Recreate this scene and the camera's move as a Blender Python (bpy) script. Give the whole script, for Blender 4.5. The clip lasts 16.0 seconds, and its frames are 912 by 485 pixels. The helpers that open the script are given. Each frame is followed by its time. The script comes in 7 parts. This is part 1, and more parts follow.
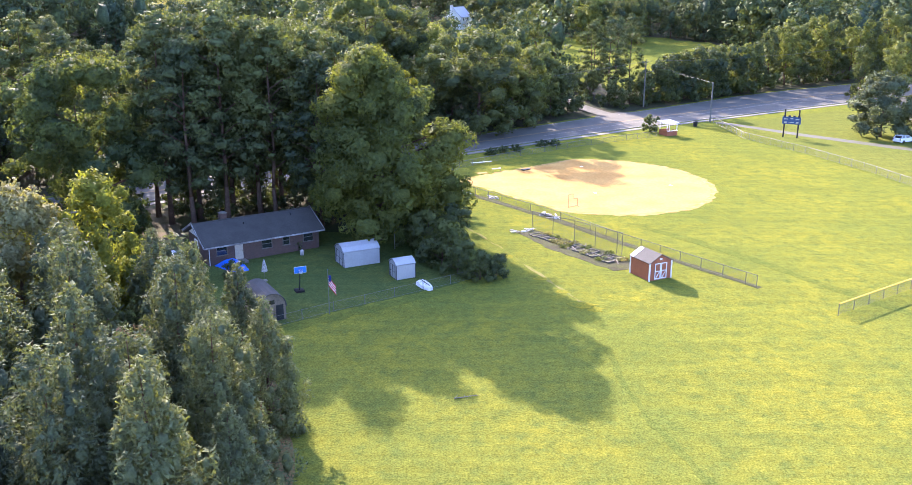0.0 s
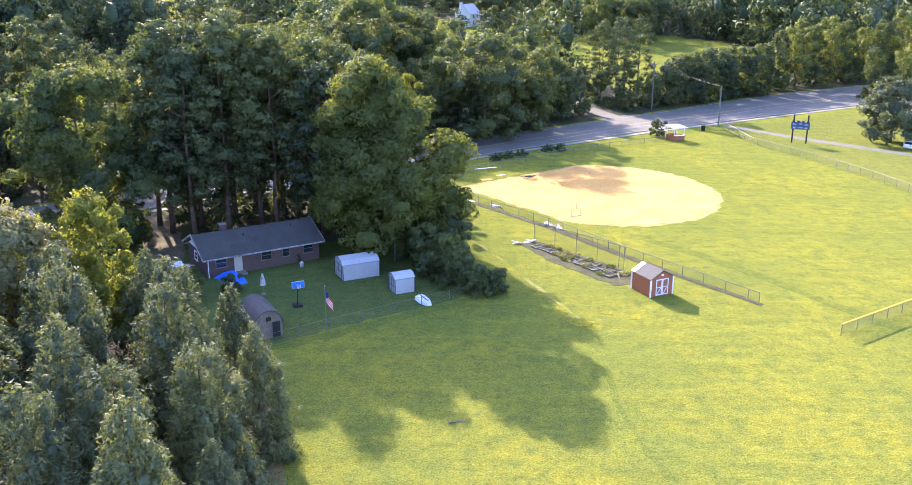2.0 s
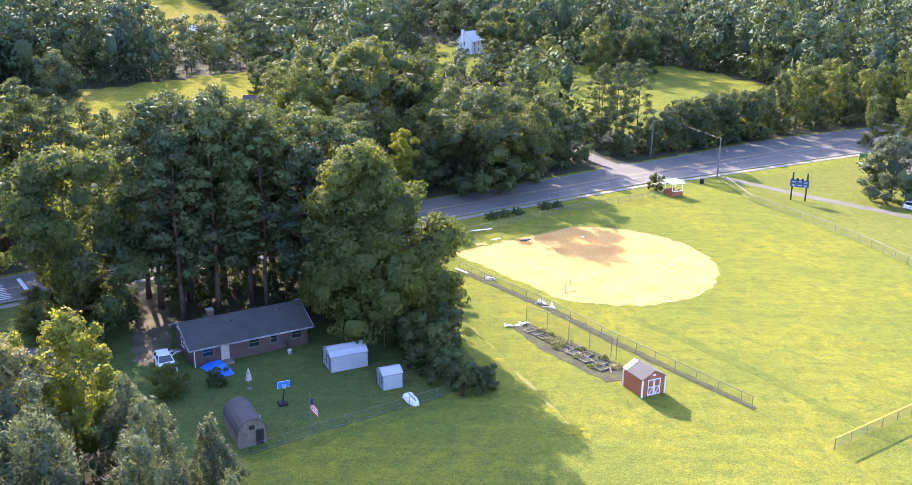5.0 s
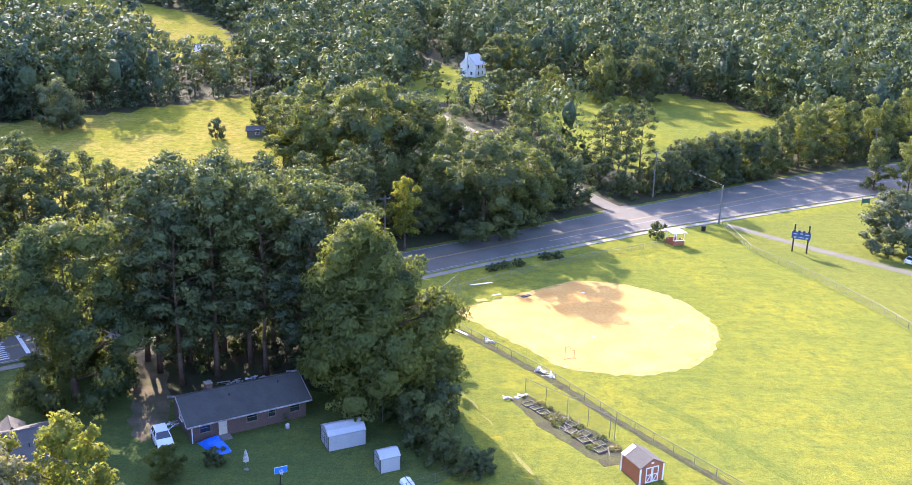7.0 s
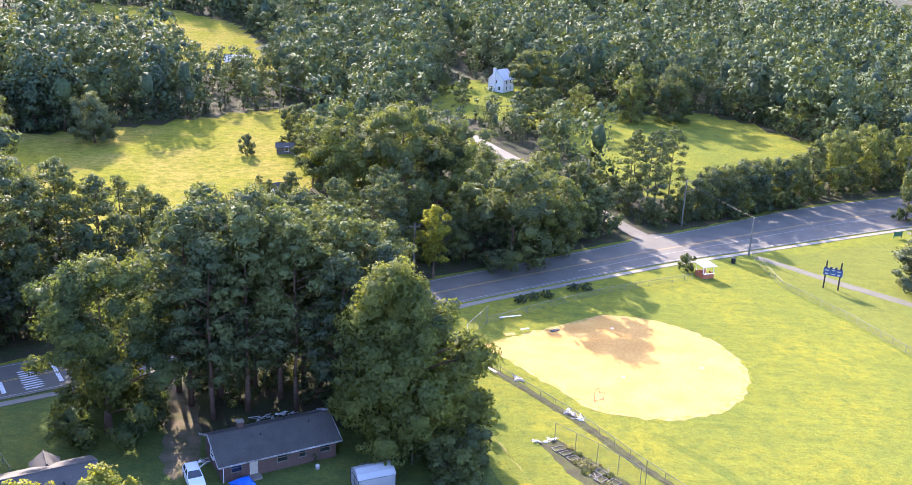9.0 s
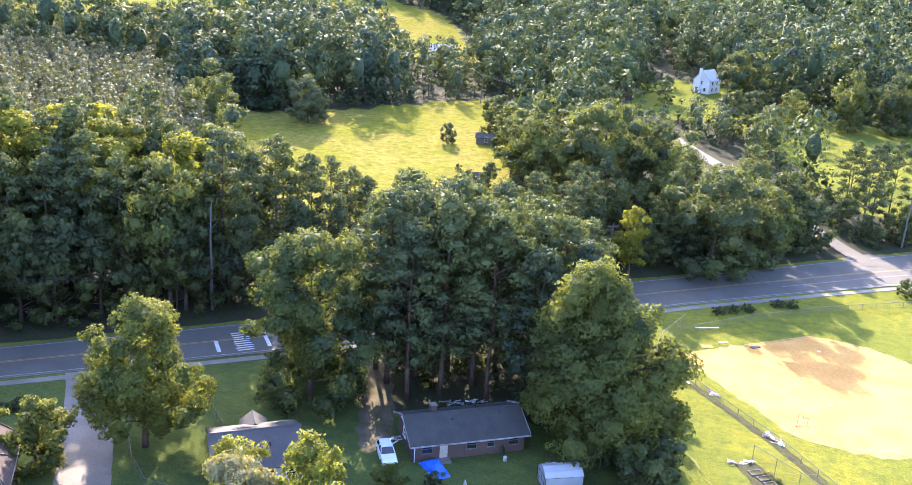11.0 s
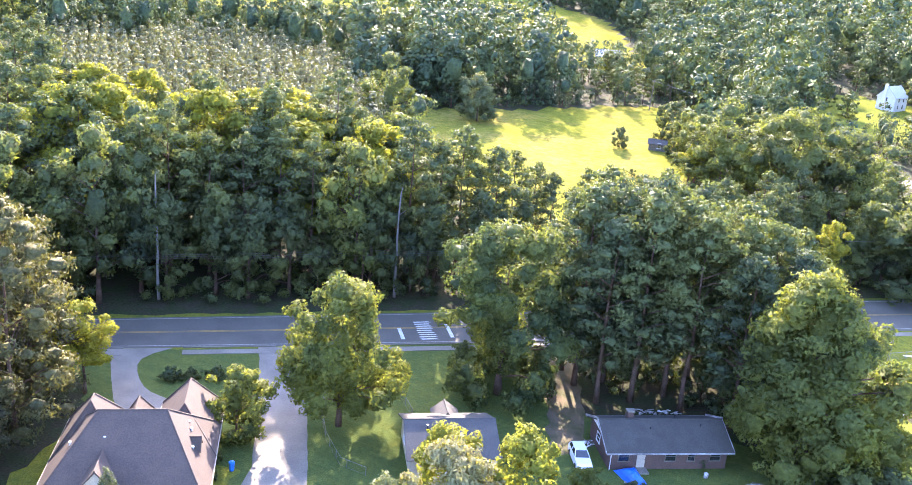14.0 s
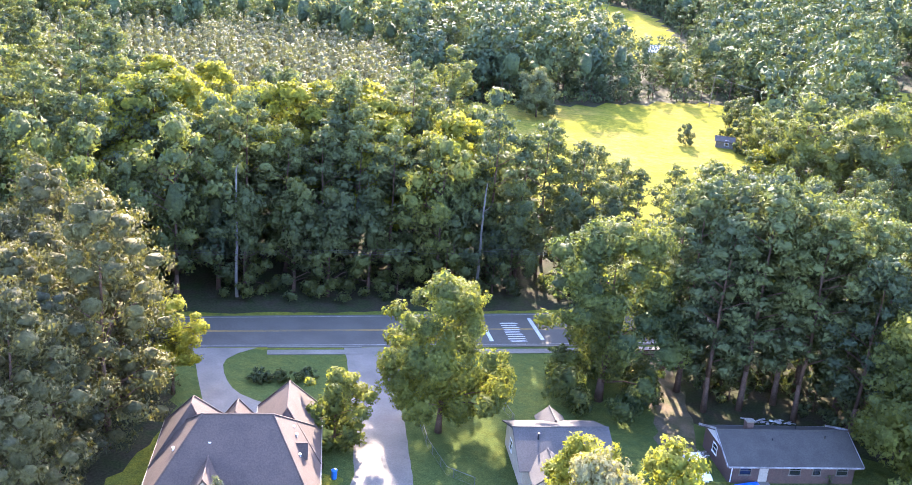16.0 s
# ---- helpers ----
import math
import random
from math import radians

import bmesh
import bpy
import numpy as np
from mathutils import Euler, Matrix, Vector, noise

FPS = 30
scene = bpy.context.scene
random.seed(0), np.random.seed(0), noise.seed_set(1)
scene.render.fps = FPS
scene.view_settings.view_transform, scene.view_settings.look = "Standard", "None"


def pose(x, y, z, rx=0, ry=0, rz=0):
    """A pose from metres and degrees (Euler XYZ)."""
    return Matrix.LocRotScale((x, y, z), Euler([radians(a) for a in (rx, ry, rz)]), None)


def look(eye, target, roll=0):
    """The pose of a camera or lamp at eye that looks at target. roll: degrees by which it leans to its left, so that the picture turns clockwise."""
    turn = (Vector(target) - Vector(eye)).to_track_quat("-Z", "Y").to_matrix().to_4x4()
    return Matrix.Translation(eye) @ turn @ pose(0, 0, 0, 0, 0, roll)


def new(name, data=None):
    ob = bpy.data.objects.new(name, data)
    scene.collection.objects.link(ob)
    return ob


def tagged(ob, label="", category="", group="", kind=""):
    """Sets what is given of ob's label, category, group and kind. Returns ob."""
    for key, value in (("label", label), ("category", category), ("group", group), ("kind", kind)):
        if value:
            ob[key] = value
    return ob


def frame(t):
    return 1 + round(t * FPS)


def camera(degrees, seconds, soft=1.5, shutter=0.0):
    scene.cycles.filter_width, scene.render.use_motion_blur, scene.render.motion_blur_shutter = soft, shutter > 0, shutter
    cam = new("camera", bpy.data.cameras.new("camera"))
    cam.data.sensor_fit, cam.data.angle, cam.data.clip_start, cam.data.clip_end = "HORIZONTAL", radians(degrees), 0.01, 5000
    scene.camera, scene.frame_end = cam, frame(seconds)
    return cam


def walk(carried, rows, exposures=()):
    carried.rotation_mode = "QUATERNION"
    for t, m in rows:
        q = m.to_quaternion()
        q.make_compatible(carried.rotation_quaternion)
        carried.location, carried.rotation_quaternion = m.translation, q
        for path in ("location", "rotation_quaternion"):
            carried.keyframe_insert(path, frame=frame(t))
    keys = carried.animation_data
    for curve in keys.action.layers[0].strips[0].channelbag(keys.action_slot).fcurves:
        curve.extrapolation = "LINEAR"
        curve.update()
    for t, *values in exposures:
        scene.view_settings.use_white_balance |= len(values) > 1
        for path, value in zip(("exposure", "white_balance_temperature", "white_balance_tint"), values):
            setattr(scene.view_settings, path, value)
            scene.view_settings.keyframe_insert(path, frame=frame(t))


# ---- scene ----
cam = camera(54.1, 16.0, soft=0.8)
EXPOSURE = 2.45
METRES, EYE, TILT, LEAN, TURN = 50.0, 32.3, -17.0, 0.0, 0.0
ROWS = [
    (0.0, 0.0, 0.0, 0.0, -0.0, 0.0, -0.0),
    (0.5, 0.0063, -0.0017, 0.0215, 0.07, 0.23, 0.02),
    (1.0, 0.0117, 0.0027, 0.0328, 0.3, 0.03, -0.04),
    (1.5, 0.0191, 0.0079, 0.0378, 0.38, -0.21, -0.12),
    (2.0, 0.0247, 0.0151, 0.0474, 0.71, -0.48, -0.33),
    (2.5, 0.0291, 0.0208, 0.065, 0.48, -0.33, -0.3),
    (3.0, 0.0343, 0.0273, 0.0951, 0.63, -0.19, -0.3),
    (3.5, 0.043, 0.0303, 0.1315, 0.66, -0.24, -0.41),
    (4.0, 0.047, 0.0353, 0.1693, 0.73, -0.29, -0.65),
    (6.5, 0.0484, 0.0487, 0.3639, 0.92, 0.13, -1.58),
    (7.0, 0.0451, 0.0473, 0.4121, 0.91, 0.06, -1.89),
    (7.5, 0.0399, 0.0428, 0.4499, 0.86, 0.29, -2.06),
    (8.0, 0.0324, 0.0404, 0.4816, 1.2, 0.28, -2.39),
    (10.5, -0.037, 0.0537, 0.5161, 8.98, -0.63, -6.26),
    (11.0, -0.0525, 0.0561, 0.5053, 13.82, -1.27, -7.87),
    (11.5, -0.0703, 0.0554, 0.4984, 18.43, -1.88, -9.4),
    (12.0, -0.0839, 0.0584, 0.4894, 22.07, -2.45, -10.53),
    (12.5, -0.1118, 0.0629, 0.4768, 22.37, -2.28, -10.82),
    (13.0, -0.1452, 0.0654, 0.4649, 22.72, -2.4, -11.17),
    (13.5, -0.1839, 0.0682, 0.4538, 22.69, -2.25, -11.28),
    (14.0, -0.2245, 0.0724, 0.4417, 22.54, -2.2, -11.39),
    (14.5, -0.2656, 0.0785, 0.434, 23.04, -2.43, -11.49),
    (15.0, -0.3136, 0.0853, 0.4198, 23.16, -2.35, -11.58),
    (15.5, -0.3628, 0.0951, 0.4081, 23.45, -2.53, -11.59),
    (16.0, -0.4198, 0.1036, 0.3999, 24.38, -2.64, -11.76),
]
walk(cam, [(t, pose(0, 0, EYE, TILT, LEAN, TURN) @ pose(METRES * x, METRES * y, METRES * z, 90 + pitch, roll, yaw)) for t, x, y, z, yaw, pitch, roll in ROWS],
     exposures=[(0.0, EXPOSURE + 0.05, 5300, 34), (8.0, EXPOSURE + 0.1, 5300, 34), (10.5, EXPOSURE + 0.22, 5350, 32), (12.0, EXPOSURE + 0.65, 5400, 33), (16.0, EXPOSURE + 1.02, 5450, 33)])

# ---- sky and sun ----
SUN_DIR = Vector((-0.42, 0.91, 0.0)).normalized()      # where the sun stands, on the plan
SUN_UP = 25.0
world = bpy.data.worlds.new("sky")
scene.world = world
world.use_nodes = True
wn = world.node_tree
sky = wn.nodes.new("ShaderNodeTexSky")
sky.sky_type = "NISHITA"
sky.sun_disc = False
sky.sun_elevation = radians(SUN_UP)
sky.sun_rotation = radians(335.0)
sky.dust_density = 2.0
sky.ozone_density = 1.2
wn.nodes["Background"].inputs["Strength"].default_value = 0.15
wn.links.new(sky.outputs["Color"], wn.nodes["Background"].inputs["Color"])
sun_data = bpy.data.lights.new("sun", "SUN")
sun_data.energy = 4.2
sun_data.angle = radians(0.6)
sun_data.color = (1.0, 0.82, 0.50)
sun = new("sun", sun_data)
to_sun = SUN_DIR * math.cos(radians(SUN_UP)) + Vector((0, 0, math.sin(radians(SUN_UP))))
sun.matrix_world = look(to_sun * 300, (0, 0, 0))


# ---- materials ----
def mat(name, color=(0.5, 0.5, 0.5), rough=0.7, metal=0.0, var=0.25, scale=2.0, fine=30.0, bump=0.15, color2=None, spec=0.3):
    """A surface with two scales of variation and fine relief, in metres."""
    m = bpy.data.materials.new(name)
    m.use_nodes = True
    n, l = m.node_tree.nodes, m.node_tree.links
    b = n["Principled BSDF"]
    b.inputs["Roughness"].default_value = rough
    b.inputs["Metallic"].default_value = metal
    b.inputs["Specular IOR Level"].default_value = spec
    tc = n.new("ShaderNodeTexCoord")
    big = n.new("ShaderNodeTexNoise")
    big.inputs["Scale"].default_value = scale
    big.inputs["Detail"].default_value = 5
    l.new(tc.outputs["Object"], big.inputs["Vector"])
    small = n.new("ShaderNodeTexNoise")
    small.inputs["Scale"].default_value = fine
    small.inputs["Detail"].default_value = 3
    l.new(tc.outputs["Object"], small.inputs["Vector"])
    mix = n.new("ShaderNodeMix")
    mix.data_type = "RGBA"
    c2 = color2 or tuple(c * (1 - var) for c in color)
    mix.inputs["A"].default_value = (*color, 1)
    mix.inputs["B"].default_value = (*c2, 1)
    ramp = n.new("ShaderNodeMapRange")
    ramp.inputs["From Min"].default_value, ramp.inputs["From Max"].default_value = 0.35, 0.68
    l.new(big.outputs["Fac"], ramp.inputs["Value"])
    l.new(ramp.outputs["Result"], mix.inputs["Factor"])
    grain = n.new("ShaderNodeMix")
    grain.data_type, grain.blend_type = "RGBA", "MULTIPLY"
    grain.inputs["Factor"].default_value = 1.0
    gr = n.new("ShaderNodeMapRange")
    gr.inputs["From Min"].default_value, gr.inputs["From Max"].default_value = 0.3, 0.7
    gr.inputs["To Min"].default_value, gr.inputs["To Max"].default_value = 1 - var, 1 + var * 0.6
    l.new(small.outputs["Fac"], gr.inputs["Value"])
    l.new(mix.outputs["Result"], grain.inputs["A"])
    l.new(gr.outputs["Result"], grain.inputs["B"])
    l.new(grain.outputs["Result"], b.inputs["Base Color"])
    bp = n.new("ShaderNodeBump")
    bp.inputs["Strength"].default_value = bump
    bp.inputs["Distance"].default_value = 0.03
    l.new(small.outputs["Fac"], bp.inputs["Height"])
    l.new(bp.outputs["Normal"], b.inputs["Normal"])
    return m


def leaf_mat(name, dark, light, dry=None, translucent=0.35, patch=0.12, hue_object=0.35, grain=2.2):
    """Foliage: each leaf clump its own tone, each tree its own, light passing through the leaf."""
    m = bpy.data.materials.new(name)
    m.use_nodes = True
    n, l = m.node_tree.nodes, m.node_tree.links
    b = n["Principled BSDF"]
    b.inputs["Roughness"].default_value = 0.75
    b.inputs["Specular IOR Level"].default_value = 0.06
    geo = n.new("ShaderNodeNewGeometry")
    info = n.new("ShaderNodeObjectInfo")
    tc = n.new("ShaderNodeTexCoord")
    noise_n = n.new("ShaderNodeTexNoise")
    noise_n.inputs["Scale"].default_value = patch
    noise_n.inputs["Detail"].default_value = 2
    l.new(geo.outputs["Position"], noise_n.inputs["Vector"])
    add = n.new("ShaderNodeMath")
    add.operation = "MULTIPLY_ADD"
    l.new(info.outputs["Random"], add.inputs[0])
    add.inputs[1].default_value = hue_object
    l.new(noise_n.outputs["Fac"], add.inputs[2])
    add2 = n.new("ShaderNodeMath")
    add2.operation = "MULTIPLY_ADD"
    l.new(geo.outputs["Random Per Island"], add2.inputs[0])
    add2.inputs[1].default_value = 0.22
    l.new(add.outputs[0], add2.inputs[2])
    ramp = n.new("ShaderNodeValToRGB")
    e = ramp.color_ramp.elements
    e[0].position, e[0].color = 0.42, (*dark, 1)
    e[1].position, e[1].color = 0.98, (*light, 1)
    if dry:
        x = e.new(1.2)
        x.position, x.color = 0.98, (*dry, 1)
    l.new(add2.outputs[0], ramp.inputs["Fac"])
    spray = n.new("ShaderNodeTexNoise")
    spray.inputs["Scale"].default_value = grain
    spray.inputs["Detail"].default_value = 3
    spray.inputs["Roughness"].default_value = 0.65
    l.new(geo.outputs["Position"], spray.inputs["Vector"])
    tone_r = n.new("ShaderNodeMapRange")
    tone_r.inputs["From Min"].default_value, tone_r.inputs["From Max"].default_value = 0.32, 0.68
    tone_r.inputs["To Min"].default_value, tone_r.inputs["To Max"].default_value = 0.70, 1.25
    l.new(spray.outputs["Fac"], tone_r.inputs["Value"])
    tone = n.new("ShaderNodeMix")
    tone.data_type, tone.blend_type = "RGBA", "MULTIPLY"
    tone.inputs["Factor"].default_value = 1.0
    l.new(ramp.outputs["Color"], tone.inputs["A"])
    l.new(tone_r.outputs["Result"], tone.inputs["B"])
    l.new(tone.outputs["Result"], b.inputs["Base Color"])
    relief = n.new("ShaderNodeBump")
    relief.inputs["Strength"].default_value = 0.6
    relief.inputs["Distance"].default_value = 0.5 / grain
    l.new(spray.outputs["Fac"], relief.inputs["Height"])
    l.new(relief.outputs["Normal"], b.inputs["Normal"])
    tr = n.new("ShaderNodeBsdfTranslucent")
    warm = n.new("ShaderNodeMix")
    warm.data_type, warm.blend_type = "RGBA", "MULTIPLY"
    warm.inputs["Factor"].default_value = 1.0
    warm.inputs["B"].default_value = (1.55, 1.5, 0.45, 1)
    l.new(tone.outputs["Result"], warm.inputs["A"])
    l.new(warm.outputs["Result"], tr.inputs["Color"])
    ms = n.new("ShaderNodeMixShader")
    ms.inputs["Fac"].default_value = translucent
    l.new(b.outputs["BSDF"], ms.inputs[1])
    l.new(tr.outputs["BSDF"], ms.inputs[2])
    l.new(ms.outputs["Shader"], n["Material Output"].inputs["Surface"])
    return m


def grass_mat(name, a, b_, c, streak=True, big=0.05):
    """Mown grass: green, yellow-green and dry patches, mower streaks, blade-size relief."""
    m = bpy.data.materials.new(name)
    m.use_nodes = True
    n, l = m.node_tree.nodes, m.node_tree.links
    b = n["Principled BSDF"]
    b.inputs["Roughness"].default_value = 1.0
    b.inputs["Specular IOR Level"].default_value = 0.0
    tc = n.new("ShaderNodeNewGeometry")

    def noise_node(scale, detail, vec=None, rough=0.55):
        q = n.new("ShaderNodeTexNoise")
        q.inputs["Scale"].default_value = scale
        q.inputs["Detail"].default_value = detail
        q.inputs["Roughness"].default_value = rough
        l.new(vec or tc.outputs["Position"], q.inputs["Vector"])
        return q.outputs["Fac"]

    def rng(v, lo, hi, a0=0.0, a1=1.0):
        q = n.new("ShaderNodeMapRange")
        q.inputs["From Min"].default_value, q.inputs["From Max"].default_value = lo, hi
        q.inputs["To Min"].default_value, q.inputs["To Max"].default_value = a0, a1
        l.new(v, q.inputs["Value"])
        return q.outputs["Result"]

    def mixc(f, x, y, kind="MIX"):
        q = n.new("ShaderNodeMix")
        q.data_type, q.blend_type = "RGBA", kind
        if isinstance(f, float):
            q.inputs["Factor"].default_value = f
        else:
            l.new(f, q.inputs["Factor"])
        for key, val in (("A", x), ("B", y)):
            if isinstance(val, tuple):
                q.inputs[key].default_value = (*val, 1)
            else:
                l.new(val, q.inputs[key])
        return q.outputs["Result"]

    large = rng(noise_node(big, 5, rough=0.65), 0.40, 0.62)
    mid = rng(noise_node(0.55, 7, rough=0.78), 0.42, 0.64)
    col = mixc(large, a, b_)
    col = mixc(mid, col, c)
    mapping = n.new("ShaderNodeMapping")
    mapping.inputs["Rotation"].default_value = (0, 0, radians(38))
    mapping.inputs["Scale"].default_value = (0.06, 0.9, 1)
    l.new(tc.outputs["Position"], mapping.inputs["Vector"])
    if streak:
        st = rng(noise_node(1.0, 3, mapping.outputs["Vector"]), 0.35, 0.7, 0.93, 1.05)
        col = mixc(1.0, col, st, "MULTIPLY")
    tuft = rng(noise_node(1.9, 6, rough=0.85), 0.34, 0.68, 0.72, 1.20)
    col = mixc(1.0, col, tuft, "MULTIPLY")
    fine_v = noise_node(6.5, 4)
    fine = rng(fine_v, 0.32, 0.68, 0.66, 1.28)
    col = mixc(1.0, col, fine, "MULTIPLY")
    l.new(col, b.inputs["Base Color"])
    bp = n.new("ShaderNodeBump")
    bp.inputs["Strength"].default_value = 0.55
    bp.inputs["Distance"].default_value = 0.22
    l.new(noise_node(2.0, 7, rough=0.78), bp.inputs["Height"])
    l.new(bp.outputs["Normal"], b.inputs["Normal"])
    return m


GRASS = grass_mat("mown_grass", (0.145, 0.160, 0.028), (0.205, 0.196, 0.026), (0.108, 0.134, 0.030))
ROUGH_GRASS = grass_mat("rough_grass", (0.120, 0.142, 0.028), (0.150, 0.158, 0.027), (0.10, 0.128, 0.028))
OUTER_GRASS = grass_mat("outer_lawn_grass", (0.135, 0.150, 0.032), (0.165, 0.168, 0.033), (0.110, 0.130, 0.032))
# lawn grass with the tree shade put into its colour
YARD_GRASS = grass_mat("shade_darkened_grass", (0.085, 0.112, 0.032), (0.120, 0.135, 0.032), (0.070, 0.100, 0.032))
MEADOW = grass_mat("meadow_grass", (0.200, 0.195, 0.026), (0.265, 0.215, 0.055), (0.115, 0.130, 0.022))
YELLOW_WEEDS = grass_mat("yellow_weeds", (0.27, 0.235, 0.024), (0.22, 0.21, 0.026), (0.13, 0.15, 0.028))
LITTER = mat("leaf_litter", (0.052, 0.045, 0.028), 0.95, var=0.4, scale=0.4, fine=4, bump=0.6, color2=(0.036, 0.05, 0.018), spec=0.05)
STRAW = mat("pine_straw", (0.26, 0.15, 0.075), 0.95, var=0.35, scale=0.5, fine=6, bump=0.5, color2=(0.13, 0.13, 0.035), spec=0.05)
ASPHALT = mat("asphalt", (0.108, 0.102, 0.080), 0.88, var=0.18, scale=0.25, fine=5, bump=0.2, color2=(0.086, 0.081, 0.064))
PATH = mat("worn_path", (0.105, 0.102, 0.070), 0.9, var=0.2, scale=0.4, fine=5, bump=0.2)
TRAIL = mat("worn_grass", (0.16, 0.165, 0.04), 0.95, var=0.35, scale=0.7, fine=6, bump=0.3, color2=(0.21, 0.19, 0.06), spec=0.02)
CONCRETE = mat("concrete", (0.205, 0.188, 0.150), 0.85, var=0.2, scale=0.3, fine=6, bump=0.15, color2=(0.150, 0.138, 0.110))
WHITE_LINE = mat("road_paint_white", (0.62, 0.62, 0.6), 0.7, var=0.3, scale=1.5, fine=9, bump=0.05)
DIRT = mat("bare_dirt", (0.150, 0.120, 0.080), 0.95, var=0.35, scale=0.5, fine=6, bump=0.5, color2=(0.075, 0.080, 0.036), spec=0.05)
WORN_LINE = mat("worn_edge_paint", (0.34, 0.325, 0.28), 0.75, var=0.4, scale=0.8, fine=7, bump=0.05, color2=(0.2, 0.19, 0.16))
YELLOW_LINE = mat("road_paint_yellow", (0.42, 0.26, 0.06), 0.7, var=0.3, scale=1.5, fine=9, bump=0.05)
SAND = mat("infield_clay", (0.48, 0.290, 0.084), 0.95, var=0.14, scale=0.22, fine=2.2, bump=0.3, color2=(0.41, 0.222, 0.058), spec=0.05)
SAND_EDGE = mat("clay_edge", (0.42, 0.25, 0.10), 0.95, var=0.3, scale=0.8, fine=4, bump=0.4, color2=(0.22, 0.20, 0.04), spec=0.05)
BARK = mat("pine_bark", (0.13, 0.085, 0.06), 0.95, var=0.4, scale=1.0, fine=8, bump=0.8, spec=0.1)
BARK_PALE = mat("dead_wood", (0.22, 0.20, 0.175), 0.9, var=0.3, scale=1.0, fine=8, bump=0.5, spec=0.1)
LEAF_OAK = leaf_mat("oak_leaves", (0.058, 0.082, 0.058), (0.115, 0.134, 0.044), translucent=0.36, hue_object=0.22)
LEAF_MID = leaf_mat("broad_leaves", (0.064, 0.090, 0.062), (0.140, 0.160, 0.046), translucent=0.38)
LEAF_LIME = leaf_mat("lime_leaves", (0.090, 0.115, 0.036), (0.235, 0.240, 0.032), translucent=0.46)
LEAF_BRIGHT = leaf_mat("sunny_leaves", (0.062, 0.090, 0.048), (0.160, 0.176, 0.040), translucent=0.42, hue_object=0.2)
LEAF_LAWN = leaf_mat("lawn_tree_leaves", (0.066, 0.092, 0.040), (0.190, 0.200, 0.036), translucent=0.42, hue_object=0.2)
LEAF_PALE = leaf_mat("seeding_leaves", (0.085, 0.105, 0.050), (0.225, 0.215, 0.105), translucent=0.32)
NEEDLE = leaf_mat("pine_needles", (0.060, 0.084, 0.054), (0.114, 0.136, 0.052), translucent=0.26)
NEEDLE_YOUNG = leaf_mat("young_pine_needles", (0.068, 0.088, 0.058), (0.135, 0.152, 0.072), translucent=0.26, patch=0.2, grain=3.0)
NEEDLE_GREY = leaf_mat("plantation_needles", (0.096, 0.108, 0.074), (0.135, 0.145, 0.082), translucent=0.2)
NEEDLE_DRY = leaf_mat("dry_pine_needles", (0.052, 0.058, 0.036), (0.108, 0.106, 0.046), translucent=0.24, patch=0.2)
LEAF_FAR = leaf_mat("far_leaves", (0.058, 0.086, 0.058), (0.118, 0.144, 0.046), translucent=0.16, patch=0.06, hue_object=0.0, grain=1.1)
SHINGLE_DARK = mat("slate_grey_shingles", (0.066, 0.064, 0.056), 0.85, var=0.22, scale=0.6, fine=7, bump=0.4, color2=(0.052, 0.050, 0.044))
SHINGLE_TAN = mat("brown_tan_shingles", (0.094, 0.070, 0.055), 0.85, var=0.2, scale=0.6, fine=7, bump=0.4, color2=(0.076, 0.058, 0.047))
SHINGLE_GREY = mat("grey_shingles", (0.088, 0.083, 0.074), 0.85, var=0.22, scale=0.6, fine=7, bump=0.4, color2=(0.070, 0.067, 0.064))
SHED_ROOF = mat("shed_felt", (0.075, 0.072, 0.066), 0.85, var=0.2, scale=1, fine=9, bump=0.3)
BRICK = mat("red_brown_brick", (0.112, 0.070, 0.056), 0.85, var=0.3, scale=1.2, fine=14, bump=0.4, color2=(0.088, 0.062, 0.052))
TRIM = mat("weathered_trim", (0.40, 0.39, 0.38), 0.6, var=0.35, scale=0.8, fine=5, bump=0.1, color2=(0.16, 0.15, 0.15))
RED_PAINT = mat("barn_red_paint", (0.33, 0.115, 0.055), 0.6, var=0.15, scale=1.2, fine=11, bump=0.15)
WHITE_PAINT = mat("white_paint", (0.78, 0.77, 0.75), 0.5, var=0.1, scale=1.5, fine=10, bump=0.08)
WHITE_METAL = mat("white_sheet_metal", (0.40, 0.405, 0.41), 0.4, metal=0.1, var=0.1, scale=0.8, fine=8, bump=0.1, spec=0.5)
SHED_WALL = mat("weathered_shed_boards", (0.20, 0.165, 0.125), 0.85, var=0.3, scale=1.2, fine=9, bump=0.3)
BEIGE = mat("beige_siding", (0.48, 0.42, 0.33), 0.7, var=0.15, scale=1, fine=8, bump=0.15)
GREY_WOOD = mat("weathered_timber", (0.165, 0.148, 0.118), 0.9, var=0.3, scale=1.5, fine=12, bump=0.4)
SOIL = mat("garden_soil", (0.060, 0.056, 0.034), 0.95, var=0.4, scale=0.7, fine=5, bump=0.7, color2=(0.082, 0.088, 0.032), spec=0.05)
STEEL = mat("galvanised_steel", (0.17, 0.17, 0.155), 0.6, metal=0.5, var=0.15, scale=2, fine=15, bump=0.05)
